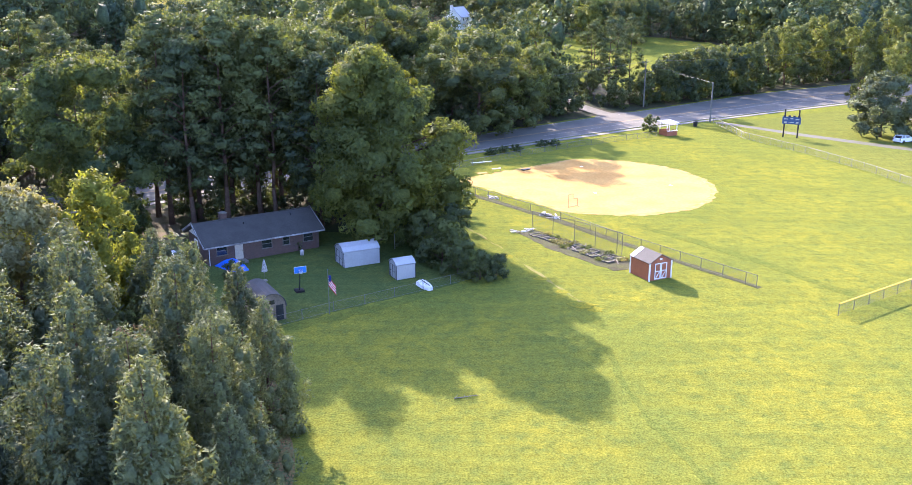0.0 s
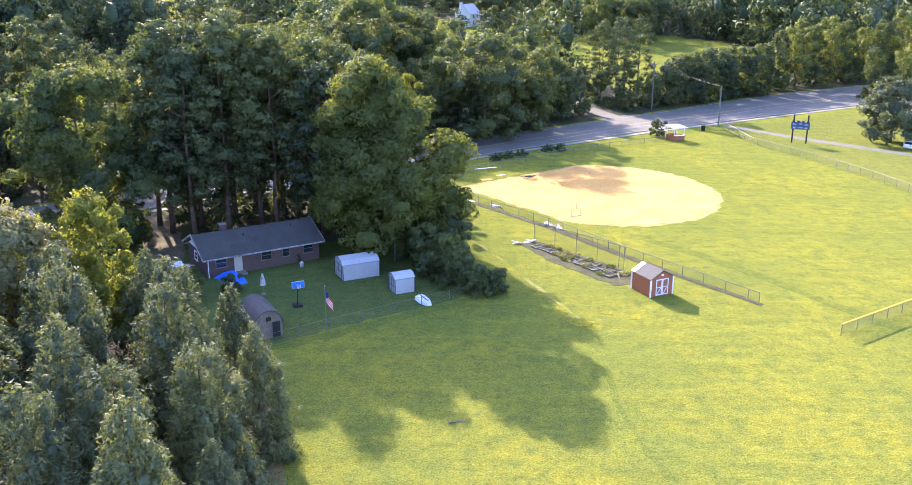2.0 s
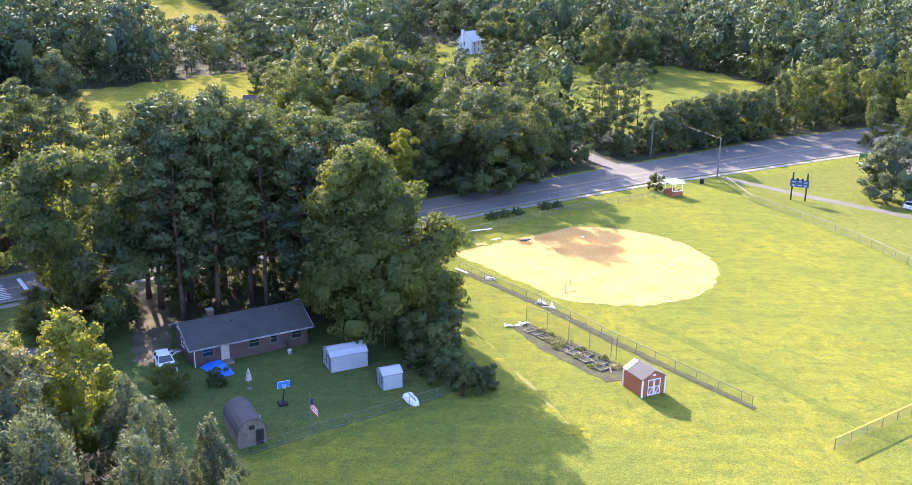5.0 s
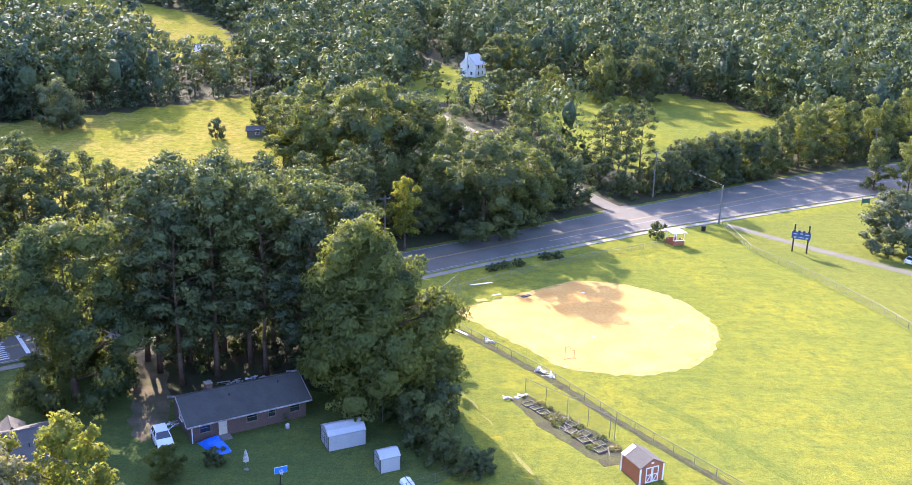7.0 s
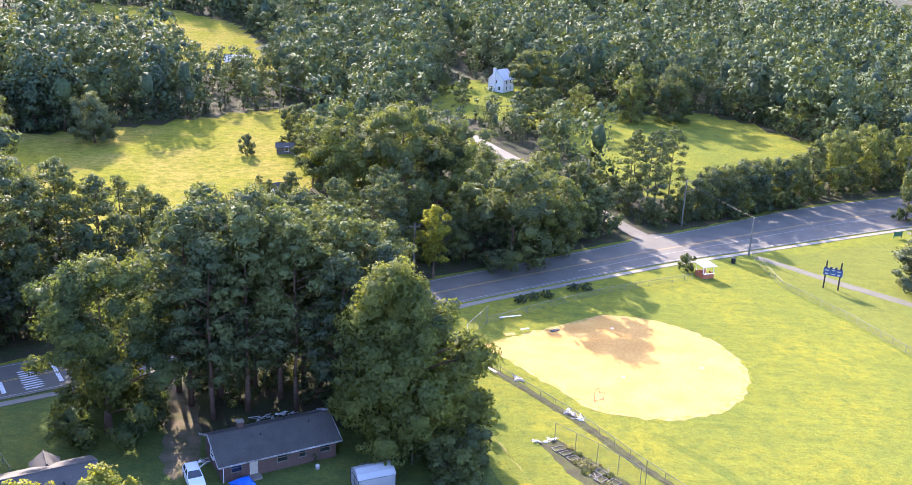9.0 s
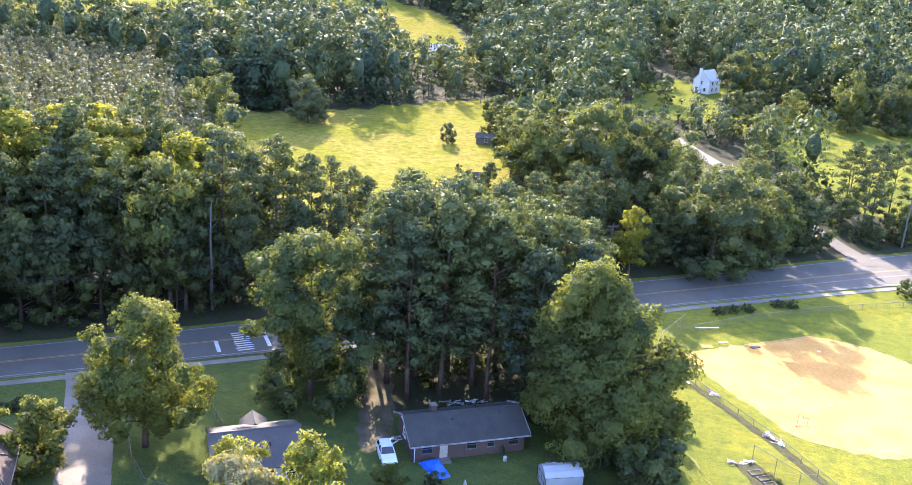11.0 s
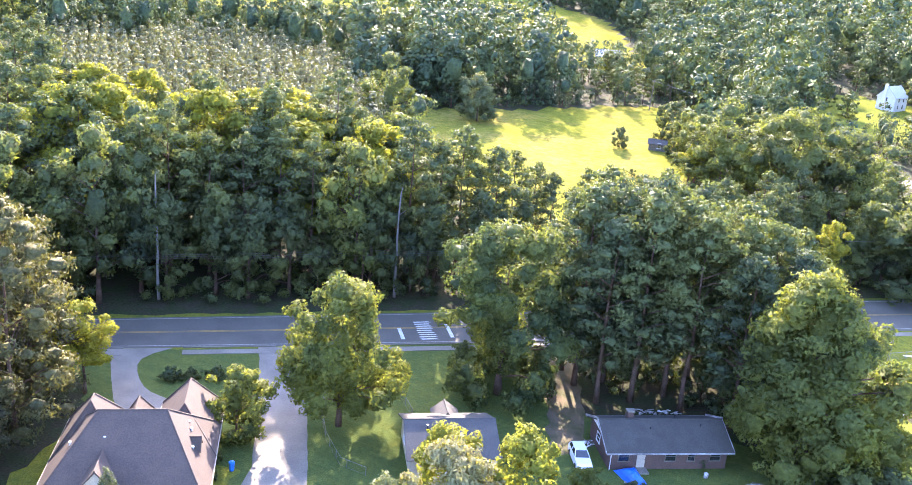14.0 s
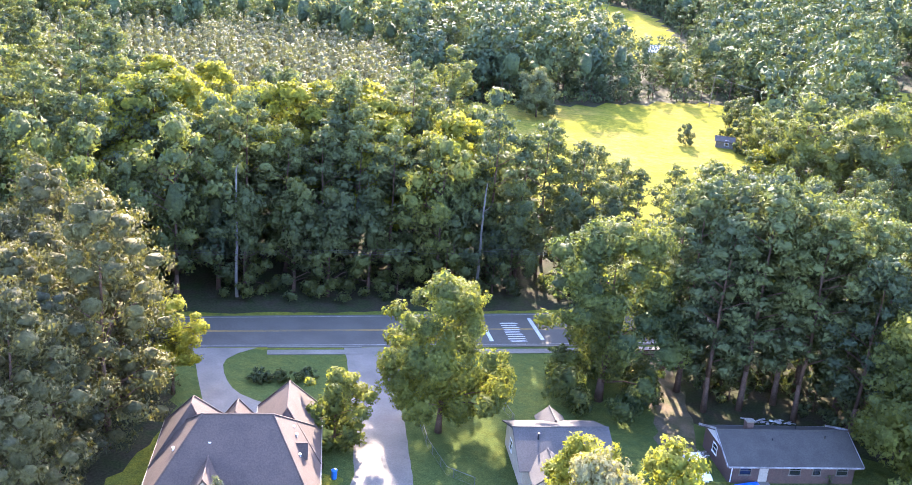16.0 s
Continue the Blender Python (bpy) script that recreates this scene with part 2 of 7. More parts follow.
DARK_STEEL = mat("dark_painted_steel", (0.03, 0.033, 0.036), 0.5, metal=0.3, var=0.2, scale=2, fine=15, bump=0.05)
YELLOW_CAP = mat("yellow_fence_cap", (0.70, 0.46, 0.04), 0.5, var=0.12, scale=2, fine=9, bump=0.05)
BLUE_BOARD = mat("scoreboard_blue", (0.045, 0.085, 0.19), 0.5, var=0.15, scale=1.5, fine=9, bump=0.05)
BLUE_TARP = mat("blue_tarpaulin", (0.02, 0.13, 0.62), 0.35, var=0.2, scale=1.5, fine=9, bump=0.3, spec=0.5)
BLUE_PLASTIC = mat("blue_plastic", (0.05, 0.20, 0.62), 0.35, var=0.1, scale=1.5, fine=9, bump=0.05)
GREEN_PAINT = mat("green_paint", (0.03, 0.10, 0.06), 0.5, var=0.2, scale=1.5, fine=9, bump=0.05)
BLACK = mat("black_plastic", (0.015, 0.015, 0.016), 0.5, var=0.2, scale=2, fine=10, bump=0.1)
RED_CLOTH = mat("red_cloth", (0.55, 0.03, 0.04), 0.8, var=0.1, scale=3, fine=20, bump=0.1)
BLUE_CLOTH = mat("navy_cloth", (0.02, 0.03, 0.16), 0.8, var=0.1, scale=3, fine=20, bump=0.1)
GLASS = mat("dark_window_glass", (0.02, 0.025, 0.03), 0.06, var=0.1, scale=1, fine=5, bump=0.0, spec=0.9)
RUBBER = mat("tyre_rubber", (0.012, 0.012, 0.012), 0.85, var=0.2, scale=3, fine=20, bump=0.1)
CAR_WHITE = mat("white_car_paint", (0.76, 0.77, 0.79), 0.25, var=0.04, scale=1, fine=6, bump=0.0, spec=0.6)
CHROME = mat("bright_metal", (0.6, 0.6, 0.6), 0.2, metal=1.0, var=0.1, scale=2, fine=9, bump=0.0)
CLUTTER = mat("pale_clutter", (0.52, 0.50, 0.47), 0.8, var=0.4, scale=2.5, fine=9, bump=0.2, color2=(0.22, 0.2, 0.2))


# ---- building helpers ----
class Shape:
    """Collects corners and faces of one part."""

    def __init__(self):
        self.v, self.f = [], []

    def add(self, vs, fs):
        k = len(self.v)
        self.v += [tuple(p) for p in vs]
        self.f += [tuple(i + k for i in q) for q in fs]
        return self

    def box(self, x0, y0, z0, x1, y1, z1):
        vs = [(x, y, z) for z in (z0, z1) for x, y in ((x0, y0), (x1, y0), (x1, y1), (x0, y1))]
        return self.add(vs, [(3, 2, 1, 0), (4, 5, 6, 7), (0, 1, 5, 4), (1, 2, 6, 5), (2, 3, 7, 6), (3, 0, 4, 7)])

    def tube(self, p, q, r0, r1=None, n=6):
        p, q = Vector(p), Vector(q)
        r1 = r0 if r1 is None else r1
        d = (q - p)
        d = d.normalized() if d.length > 1e-6 else Vector((0, 0, 1))
        a = d.cross(Vector((0, 0, 1)) if abs(d.z) < 0.9 else Vector((1, 0, 0))).normalized()
        b = d.cross(a)
        vs = []
        for c, r in ((p, r0), (q, r1)):
            vs += [c + (a * math.cos(t) + b * math.sin(t)) * r for t in (2 * math.pi * i / n for i in range(n))]
        fs = [(i, (i + 1) % n, n + (i + 1) % n, n + i) for i in range(n)]
        fs += [tuple(range(n - 1, -1, -1)), tuple(range(n, 2 * n))]
        return self.add(vs, fs)

    def prism(self, pts, z0, z1):
        n = len(pts)
        vs = [(x, y, z0) for x, y in pts] + [(x, y, z1) for x, y in pts]
        fs = [(i, (i + 1) % n, n + (i + 1) % n, n + i) for i in range(n)]
        return self.add(vs, fs + [tuple(range(n - 1, -1, -1)), tuple(range(n, 2 * n))])

    def slab(self, a, b, c, d, thick):
        """A thick plate whose top corners are a, b, c, d."""
        top = [Vector(p) for p in (a, b, c, d)]
        nrm = (top[1] - top[0]).cross(top[3] - top[0]).normalized()
        low = [p - nrm * thick for p in top]
        return self.add(top + low, [(0, 1, 2, 3), (7, 6, 5, 4), (0, 4, 5, 1), (1, 5, 6, 2), (2, 6, 7, 3), (3, 7, 4, 0)])

    def lump(self, c, r, squash=1.0, n=7, seed=0, rough=0.25):
        """An uneven rounded lump."""
        rg = random.Random(seed)
        rows = [0.25, 0.55, 0.85, 1.0]
        vs, fs = [], []
        for k, h in enumerate((0.0, 0.35, 0.7, 0.95)):
            rr = math.sqrt(max(0.0, 1 - h * h))
            for i in range(n):
                t = 2 * math.pi * (i + 0.3 * k) / n
                q = rr * r * (1 + rg.uniform(-rough, rough))
                vs.append((c[0] + q * math.cos(t), c[1] + q * math.sin(t), c[2] + h * r * squash))
        for k in range(3):
            for i in range(n):
                fs.append((k * n + i, k * n + (i + 1) % n, (k + 1) * n + (i + 1) % n, (k + 1) * n + i))
        fs.append(tuple(range(3 * n, 4 * n)))
        return self.add(vs, fs)

    def mesh(self, name, material, smooth=False):
        me = bpy.data.meshes.new(name)
        me.from_pydata(self.v, [], self.f)
        if material:
            me.materials.append(material)
        if smooth:
            me.polygons.foreach_set("use_smooth", [True] * len(me.polygons))
        me.update()
        return me


def part(name, shape, material, parent=None, label="", smooth=False):
    """One mesh object, under a thing or under a part."""
    ob = new(name, shape if isinstance(shape, bpy.types.Mesh) else shape.mesh(name, material, smooth))
    if parent:
        ob.parent = parent
    return tagged(ob, label)


def thing(name, label, category, x=0, y=0, z=0, turn=0, group="", kind=""):
    """An Empty at the base of a thing, to hold its parts."""
    ob = new(name)
    ob.empty_display_size = 0.3
    ob.matrix_basis = pose(x, y, z, 0, 0, turn)
    return tagged(ob, label, category, group, kind)


def smooth_step(a, b, x):
    x = min(1.0, max(0.0, (x - a) / (b - a)))
    return x * x * (3 - 2 * x)


def height(x, y):
    """The lie of the land: level to the road, then rising to a wooded ridge."""
    s = -0.62 * x + 0.785 * (y - 165)
    if s < 10:
        return 0.0
    s = min(s, 640)
    z = 4 * smooth_step(10, 60, s) + 0.025 * max(0, s - 60) + 0.035 * max(0, s - 180) + 0.04 * max(0, s - 280)
    return z


def inside(x, y, poly):
    hit = False
    j = len(poly) - 1
    for i in range(len(poly)):
        (xi, yi), (xj, yj) = poly[i], poly[j]
        if (yi > y) != (yj > y) and x < (xj - xi) * (y - yi) / (yj - yi) + xi:
            hit = not hit
        j = i
    return hit


def along(poly, step):
    """Points every step metres along a line of corners, with their direction."""
    out, carry = [], 0.0
    for (x0, y0), (x1, y1) in zip(poly, poly[1:]):
        d = math.hypot(x1 - x0, y1 - y0)
        ux, uy = (x1 - x0) / d, (y1 - y0) / d
        t = carry
        while t < d:
            out.append((x0 + ux * t, y0 + uy * t, ux, uy))
            t += step
        carry = t - d
    return out


def offset(poly, d):
    """The line of corners moved d metres to its left."""
    out = []
    for i, (x, y) in enumerate(poly):
        x0, y0 = poly[max(0, i - 1)]
        x1, y1 = poly[min(len(poly) - 1, i + 1)]
        k = math.hypot(x1 - x0, y1 - y0)
        out.append((x - (y1 - y0) / k * d, y + (x1 - x0) / k * d))
    return out


def ribbon(shape, a, b, z, z2=None):
    """A strip between two lines with as many corners."""
    vs = [(x, y, z) for x, y in a] + [(x, y, z if z2 is None else z2) for x, y in b]
    n = len(a)
    return shape.add(vs, [(i, i + 1, n + i + 1, n + i) for i in range(n - 1)])


# ---- ground ----
WEST_FIELD = [(-150, 246), (-122, 266), (-102, 290), (-89, 313), (-68, 328), (-46, 320), (-38, 296), (-52, 268), (-46, 240), (-42, 214), (-34, 186), (-36, 168), (-52, 156), (-74, 168), (-96, 188), (-116, 210), (-137, 234)]
EAST_FIELD = [(6, 352), (28, 366), (44, 374), (63, 366), (85, 380), (99, 354), (112, 322), (100, 294), (84, 274), (62, 252), (46, 240), (32, 246), (26, 280), (14, 316), (2, 340)]
HILL_FIELD = [(-96, 386), (-98, 420), (-112, 440), (-126, 474), (-150, 524), (-200, 556), (-250, 540), (-240, 500), (-186, 486), (-172, 440), (-158, 396), (-128, 384)]
HILL_FIELD_WEST = [(-365, 385), (-285, 345), (-238, 380), (-216, 440), (-262, 490), (-310, 504), (-395, 430)]
HOUSE_CLEARING = [(-26, 332), (8, 326), (16, 380), (14, 420), (-14, 424), (-28, 398)]
GARDEN_CLEARING = [(-38, 204), (-20, 200), (-18, 222), (-34, 236)]
CLEARINGS = [WEST_FIELD, EAST_FIELD, HILL_FIELD, HILL_FIELD_WEST, HOUSE_CLEARING, GARDEN_CLEARING]
SIDE_ROAD = [(38, 202), (32, 213), (27, 222), (20, 237), (14, 250), (0, 280), (-7, 296), (-21, 330), (-37, 366), (-52, 400)]
NEAR_EDGE = [(-150, 45.6), (-121, 68.5), (-94, 88.8), (-77.5, 101.0), (-57, 116.2), (-28, 139.0), (0, 161.6), (20, 176.5), (37.7, 189.2), (57.7, 201.5), (84.7, 218.4), (101, 228.2), (140, 251), (200, 285)]
FAR_EDGE = [(-156, 54), (-127, 76.5), (-100.5, 96.4), (-84.0, 109.2), (-63.5, 125.4), (-34.5, 149.2), (-7.0, 172.2), (12.5, 187.6), (29.5, 201.5), (49.5, 217.2), (76.0, 239.5), (93, 251), (133, 275), (194, 309)]


def road_side(x, y):
    """Metres beyond the far edge of the road (negative: before it)."""
    best, val = 1e9, 0.0
    for (x0, y0), (x1, y1) in zip(FAR_EDGE, FAR_EDGE[1:]):
        dx, dy = x1 - x0, y1 - y0
        k = math.hypot(dx, dy)
        t = min(1, max(0, ((x - x0) * dx + (y - y0) * dy) / k / k))
        d = math.hypot(x - x0 - dx * t, y - y0 - dy * t)
        if d < best:
            best, val = d, math.copysign(d, dx * (y - y0) - dy * (x - x0))
    return val


def build_ground():
    xs = [-3000, -1500, -800, -560] + list(np.arange(-440, 521, 6.0)) + [700, 1000, 1600, 3000]
    ys = [-3000, -1200, -400, -150] + list(np.arange(-60, 721, 6.0)) + [900, 1300, 2000, 3200]
    nx, ny = len(xs), len(ys)
    vs = [(float(x), float(y), height(x, y)) for y in ys for x in xs]
    fs, slot = [], []
    for j in range(ny - 1):
        for i in range(nx - 1):
            fs.append((j * nx + i, j * nx + i + 1, (j + 1) * nx + i + 1, (j + 1) * nx + i))
            cx, cy = (xs[i] + xs[i + 1]) / 2, (ys[j] + ys[j + 1]) / 2
            k = 0
            if road_side(cx, cy) > 9:
                k = 1
                if any(inside(cx, cy, c) for c in CLEARINGS):
                    k = 0 if cx > -30 else 2
            slot.append(k)
    me = bpy.data.meshes.new("ground")
    me.from_pydata(vs, [], fs)
    for m in (GRASS, LITTER, MEADOW):
        me.materials.append(m)
    me.polygons.foreach_set("material_index", slot)
    me.polygons.foreach_set("use_smooth", [True] * len(fs))
    me.update()
    return tagged(new("ground", me), "mown yellow-green grass, meadow and leaf-littered wood floor", "ground", kind="structure")


build_ground()


def build_road():
    s = Shape()
    ribbon(s, NEAR_EDGE, FAR_EDGE, 0.03)
    run_s = [(x, y) for x, y, _, _ in along(SIDE_ROAD, 2.0)]
    rows_s = [[(x, y, height(x, y) + 0.06) for x, y in offset(run_s, d)] for d in (2.3, 0.0, -2.3)]
    for a_s, b_s in zip(rows_s, rows_s[1:]):
        k_s = len(a_s)
        s.add(a_s + b_s, [(k_s + i, k_s + i + 1, i + 1, i) for i in range(k_s - 1)])
    s.add([(31.8, 203.0, 0.027), (42.0, 211.2, 0.027), (38.6, 210.6, 0.05), (34.2, 213.6, 0.09), (31.4, 211.6, 0.09), (32.2, 206.4, 0.04)], [(0, 1, 2, 3, 4, 5)])
    road = tagged(part("road", s, ASPHALT), "grey asphalt two-lane road with worn markings", "road", kind="structure")
    white, yellow, worn = Shape(), Shape(), Shape()
    for line, d, w in ((NEAR_EDGE, 0.55, 0.14), (FAR_EDGE, -0.6, 0.14)):
        ribbon(worn, offset(line, d), offset(line, d + w), 0.036)
    mid = [((a[0] + b[0]) / 2, (a[1] + b[1]) / 2) for a, b in zip(NEAR_EDGE, FAR_EDGE)]
    for d in (-0.22, 0.1):
        ribbon(yellow, offset(mid, d), offset(mid, d + 0.12), 0.036)
    ribbon(worn, offset(mid[7:], -2.9), offset(mid[7:], -2.75), 0.036)
    u, v = Vector((0.795, 0.607, 0)), Vector((-0.607, 0.795, 0))
    for base, n0, n1 in ((Vector((-62.9, 113.6, 0)), 0.2, 4.0), (Vector((-57.3, 118.2, 0)), 0.2, 7.6)):
        white.add([base + u * a + v * b + Vector((0, 0, 0.037)) for a, b in ((0, n0), (0.55, n0), (0.55, n1), (0, n1))], [(0, 1, 2, 3)])
    part("edge_line", worn, WORN_LINE, road, "worn white edge lines")
    part("stop_line", white, WHITE_LINE, road, "white road paint")
    part("centre_line", yellow, YELLOW_LINE, road, "faded yellow double centre line")
    for k in range(9):
        b = Vector((-61.0, 115.0, 0)) + v * (0.75 * k)
        r = random.Random(k)
        q = Shape().add([b + u * a + v * c + Vector((0, 0, 0.037)) for a, c in ((0.3 + r.random() * 0.4, 0), (2.6 + r.random() * 0.5, 0.05), (2.6, 0.36), (0.4, 0.32))], [(0, 1, 2, 3)])
        part("marking_bar", q, WHITE_LINE, road)
    kerb = Shape()
    gaps = [(-92.5, -86.5), (-77.0, -70.5)]
    run = [(x, y) for x, y, _, _ in along(NEAR_EDGE, 1.5)]

    def ridge(shape, d0, d1, z, low=0.0):
        a, b = offset(run, d0), offset(run, d1)
        for i in range(len(run) - 1):
            if any(g0 < run[i][0] < g1 for g0, g1 in gaps) or not -112 < run[i][0] < 118:
                continue
            p = [a[i], a[i + 1], b[i + 1], b[i]]
            shape.add([(x, y, low) for x, y in p] + [(x, y, z) for x, y in p], [(4, 5, 6, 7), (0, 1, 5, 4), (2, 3, 7, 6), (1, 2, 6, 5), (3, 0, 4, 7)])

    ridge(kerb, -0.02, -0.18, 0.13)
    tagged(part("kerb", kerb, CONCRETE), "pale concrete kerb along the road", "kerb", kind="structure")
    walkway = Shape()
    ridge(walkway, -0.9, -2.2, 0.07)
    tagged(part("pavement", walkway, CONCRETE), "pale concrete footpath beside the road", "pavement", kind="structure")


build_road()


def rounded(pts, times=2):
    """The closed outline with its corners cut round."""
    for _ in range(times):
        out = []
        for (x0, y0), (x1, y1) in zip(pts, pts[1:] + pts[:1]):
            out += [(x0 * 0.75 + x1 * 0.25, y0 * 0.75 + y1 * 0.25), (x0 * 0.25 + x1 * 0.75, y0 * 0.25 + y1 * 0.75)]
        pts = out
    return pts


def flat(name, pts, z, material, label, category, kind="structure", ragged=0.0, seed=1, soft=False):
    """A flat patch with a slightly uneven outline."""
    rg = random.Random(seed)
    if soft:
        pts = rounded(pts)
    out = []
    for (x0, y0), (x1, y1) in zip(pts, pts[1:] + pts[:1]):
        n = max(1, int(math.hypot(x1 - x0, y1 - y0) / 1.2)) if ragged else 1
        for i in range(n):
            t = i / n
            out.append((x0 + (x1 - x0) * t + rg.uniform(-ragged, ragged), y0 + (y1 - y0) * t + rg.uniform(-ragged, ragged)))
    s = Shape()
    s.prism(out, z - 0.03, z)
    return tagged(part(name, s, material), label, category, kind=kind)


def infield_outline(grow=0.0):
    """The clay: an arc towards the outfield, closed by the two foul lines to the plate."""
    arc = [radians(-118 + 218 * k / 60) for k in range(61)]
    return [(1.0 - grow * 1.4, 139.9)] + [(23.0 + (16.4 + grow) * math.cos(a), 137.2 + (18.2 + grow) * math.sin(a)) for a in arc]


flat("infield_border", infield_outline(0.9), 0.018, SAND_EDGE, "orange clay edge fading into the grass", "ground", ragged=0.35, seed=3)
flat("infield", infield_outline(), 0.03, SAND, "pale raked clay softball infield", "infield", ragged=0.07, seed=4)
flat("driveway", [(-77.8, 100.5), (-70.3, 106.1), (-68.0, 96.4), (-61.8, 88.2), (-56.1, 79.8), (-51.5, 72.5), (-53.0, 66.0), (-57.5, 66.5), (-60.8, 76.5), (-69.4, 89.2), (-75.6, 97.8)], 0.035, CONCRETE, "wide pale concrete driveway with tree shade", "driveway", ragged=0.05)
flat("curved_drive", [(-93.4, 89.1), (-86.7, 94.0), (-87.6, 91.5), (-87.7, 89.4), (-87.0, 87.9), (-85.6, 86.4), (-83.8, 84.9), (-82.2, 83.9), (-80.6, 83.3), (-78.5, 83.1), (-76.0, 83.2), (-75.0, 77.0), (-79.2, 77.0), (-83.0, 79.8), (-87.2, 83.7), (-91.6, 88.0)], 0.035, CONCRETE, "curved pale concrete drive before the large house", "driveway")
flat("dirt_drive", [(-47.8, 123.0), (-43.0, 126.5), (-37.0, 114.5), (-33.6, 107.0), (-31.6, 99.0), (-33.8, 95.5), (-36.2, 99.0), (-37.8, 105.0), (-41.8, 112.5)], 0.02, DIRT, "bare sandy drive under the pines", "driveway", ragged=0.4, soft=True)
flat("field_path", [(57.0, 195.6), (58.6, 197.2), (72.0, 181.4), (84.6, 168.0), (97, 157), (95.5, 155.0), (83.2, 165.4), (70.4, 178.8)], 0.02, PATH, "worn grey footpath across the grass", "path", ragged=0.1)
flat("side_lot", [(101, 224), (118, 236), (128, 222), (112, 206), (96, 196), (92, 200), (104, 212)], 0.02, ASPHALT, "grey asphalt entrance to a side lot", "road", ragged=0.1)
flat("pine_straw_bed", [(-46, 36), (-30, 30), (-12, 34), (-10.2, 44), (-10.8, 54), (-13, 62), (-16.5, 70), (-22, 76), (-32, 80), (-42, 76), (-50, 60)], 0.012, STRAW, "brown pine straw under the young pines", "ground", ragged=0.4, soft=True)
flat("wood_floor", [(-60, 58), (-79, 58), (-81, 72), (-87, 80), (-97, 84), (-150, 40), (-120, 10), (-80, 30)], 0.012, LITTER, "dark leaf litter under the pines by the house", "ground", ragged=0.4, soft=True)
flat("grove_floor", [(-38, 110), (-40, 118), (-43, 127), (-28, 138), (-10, 151), (-4, 146), (-1, 122), (-6, 112), (-14, 110), (-20, 111), (-28, 109.5), (-34, 106)], 0.011, LITTER, "dark leaf litter under the tall pines", "ground", ragged=0.4, soft=True)
# litter runs close to the road, its dark colour standing for the wood's shade
verge = Shape()
edge_run = [(x, y) for x, y, _, _ in along(FAR_EDGE, 2.0)]
rows_v = [[(x, y, height(x, y) + 0.05) for x, y in offset(edge_run, d)] for d in (1.1, 4.5, 8.0, 12.0, 16.0)]
rgv = random.Random(6)
rows_v[0] = [(x + rgv.uniform(-0.4, 0.4), y + rgv.uniform(-0.4, 0.4), z - 0.03) for x, y, z in rows_v[0]]
for a, b in zip(rows_v, rows_v[1:]):
    n_v = len(a)
    verge.add(a + b, [(i, i + 1, n_v + i + 1, n_v + i) for i in range(n_v - 1)])
tagged(part("wood_verge", verge, LITTER), "leaf litter at the wood's foot, also darkening the shaded verge", "ground", kind="structure")


# ---- trees ----
def unit(a):
    return a / np.maximum(1e-9, np.linalg.norm(a, axis=1, keepdims=True))


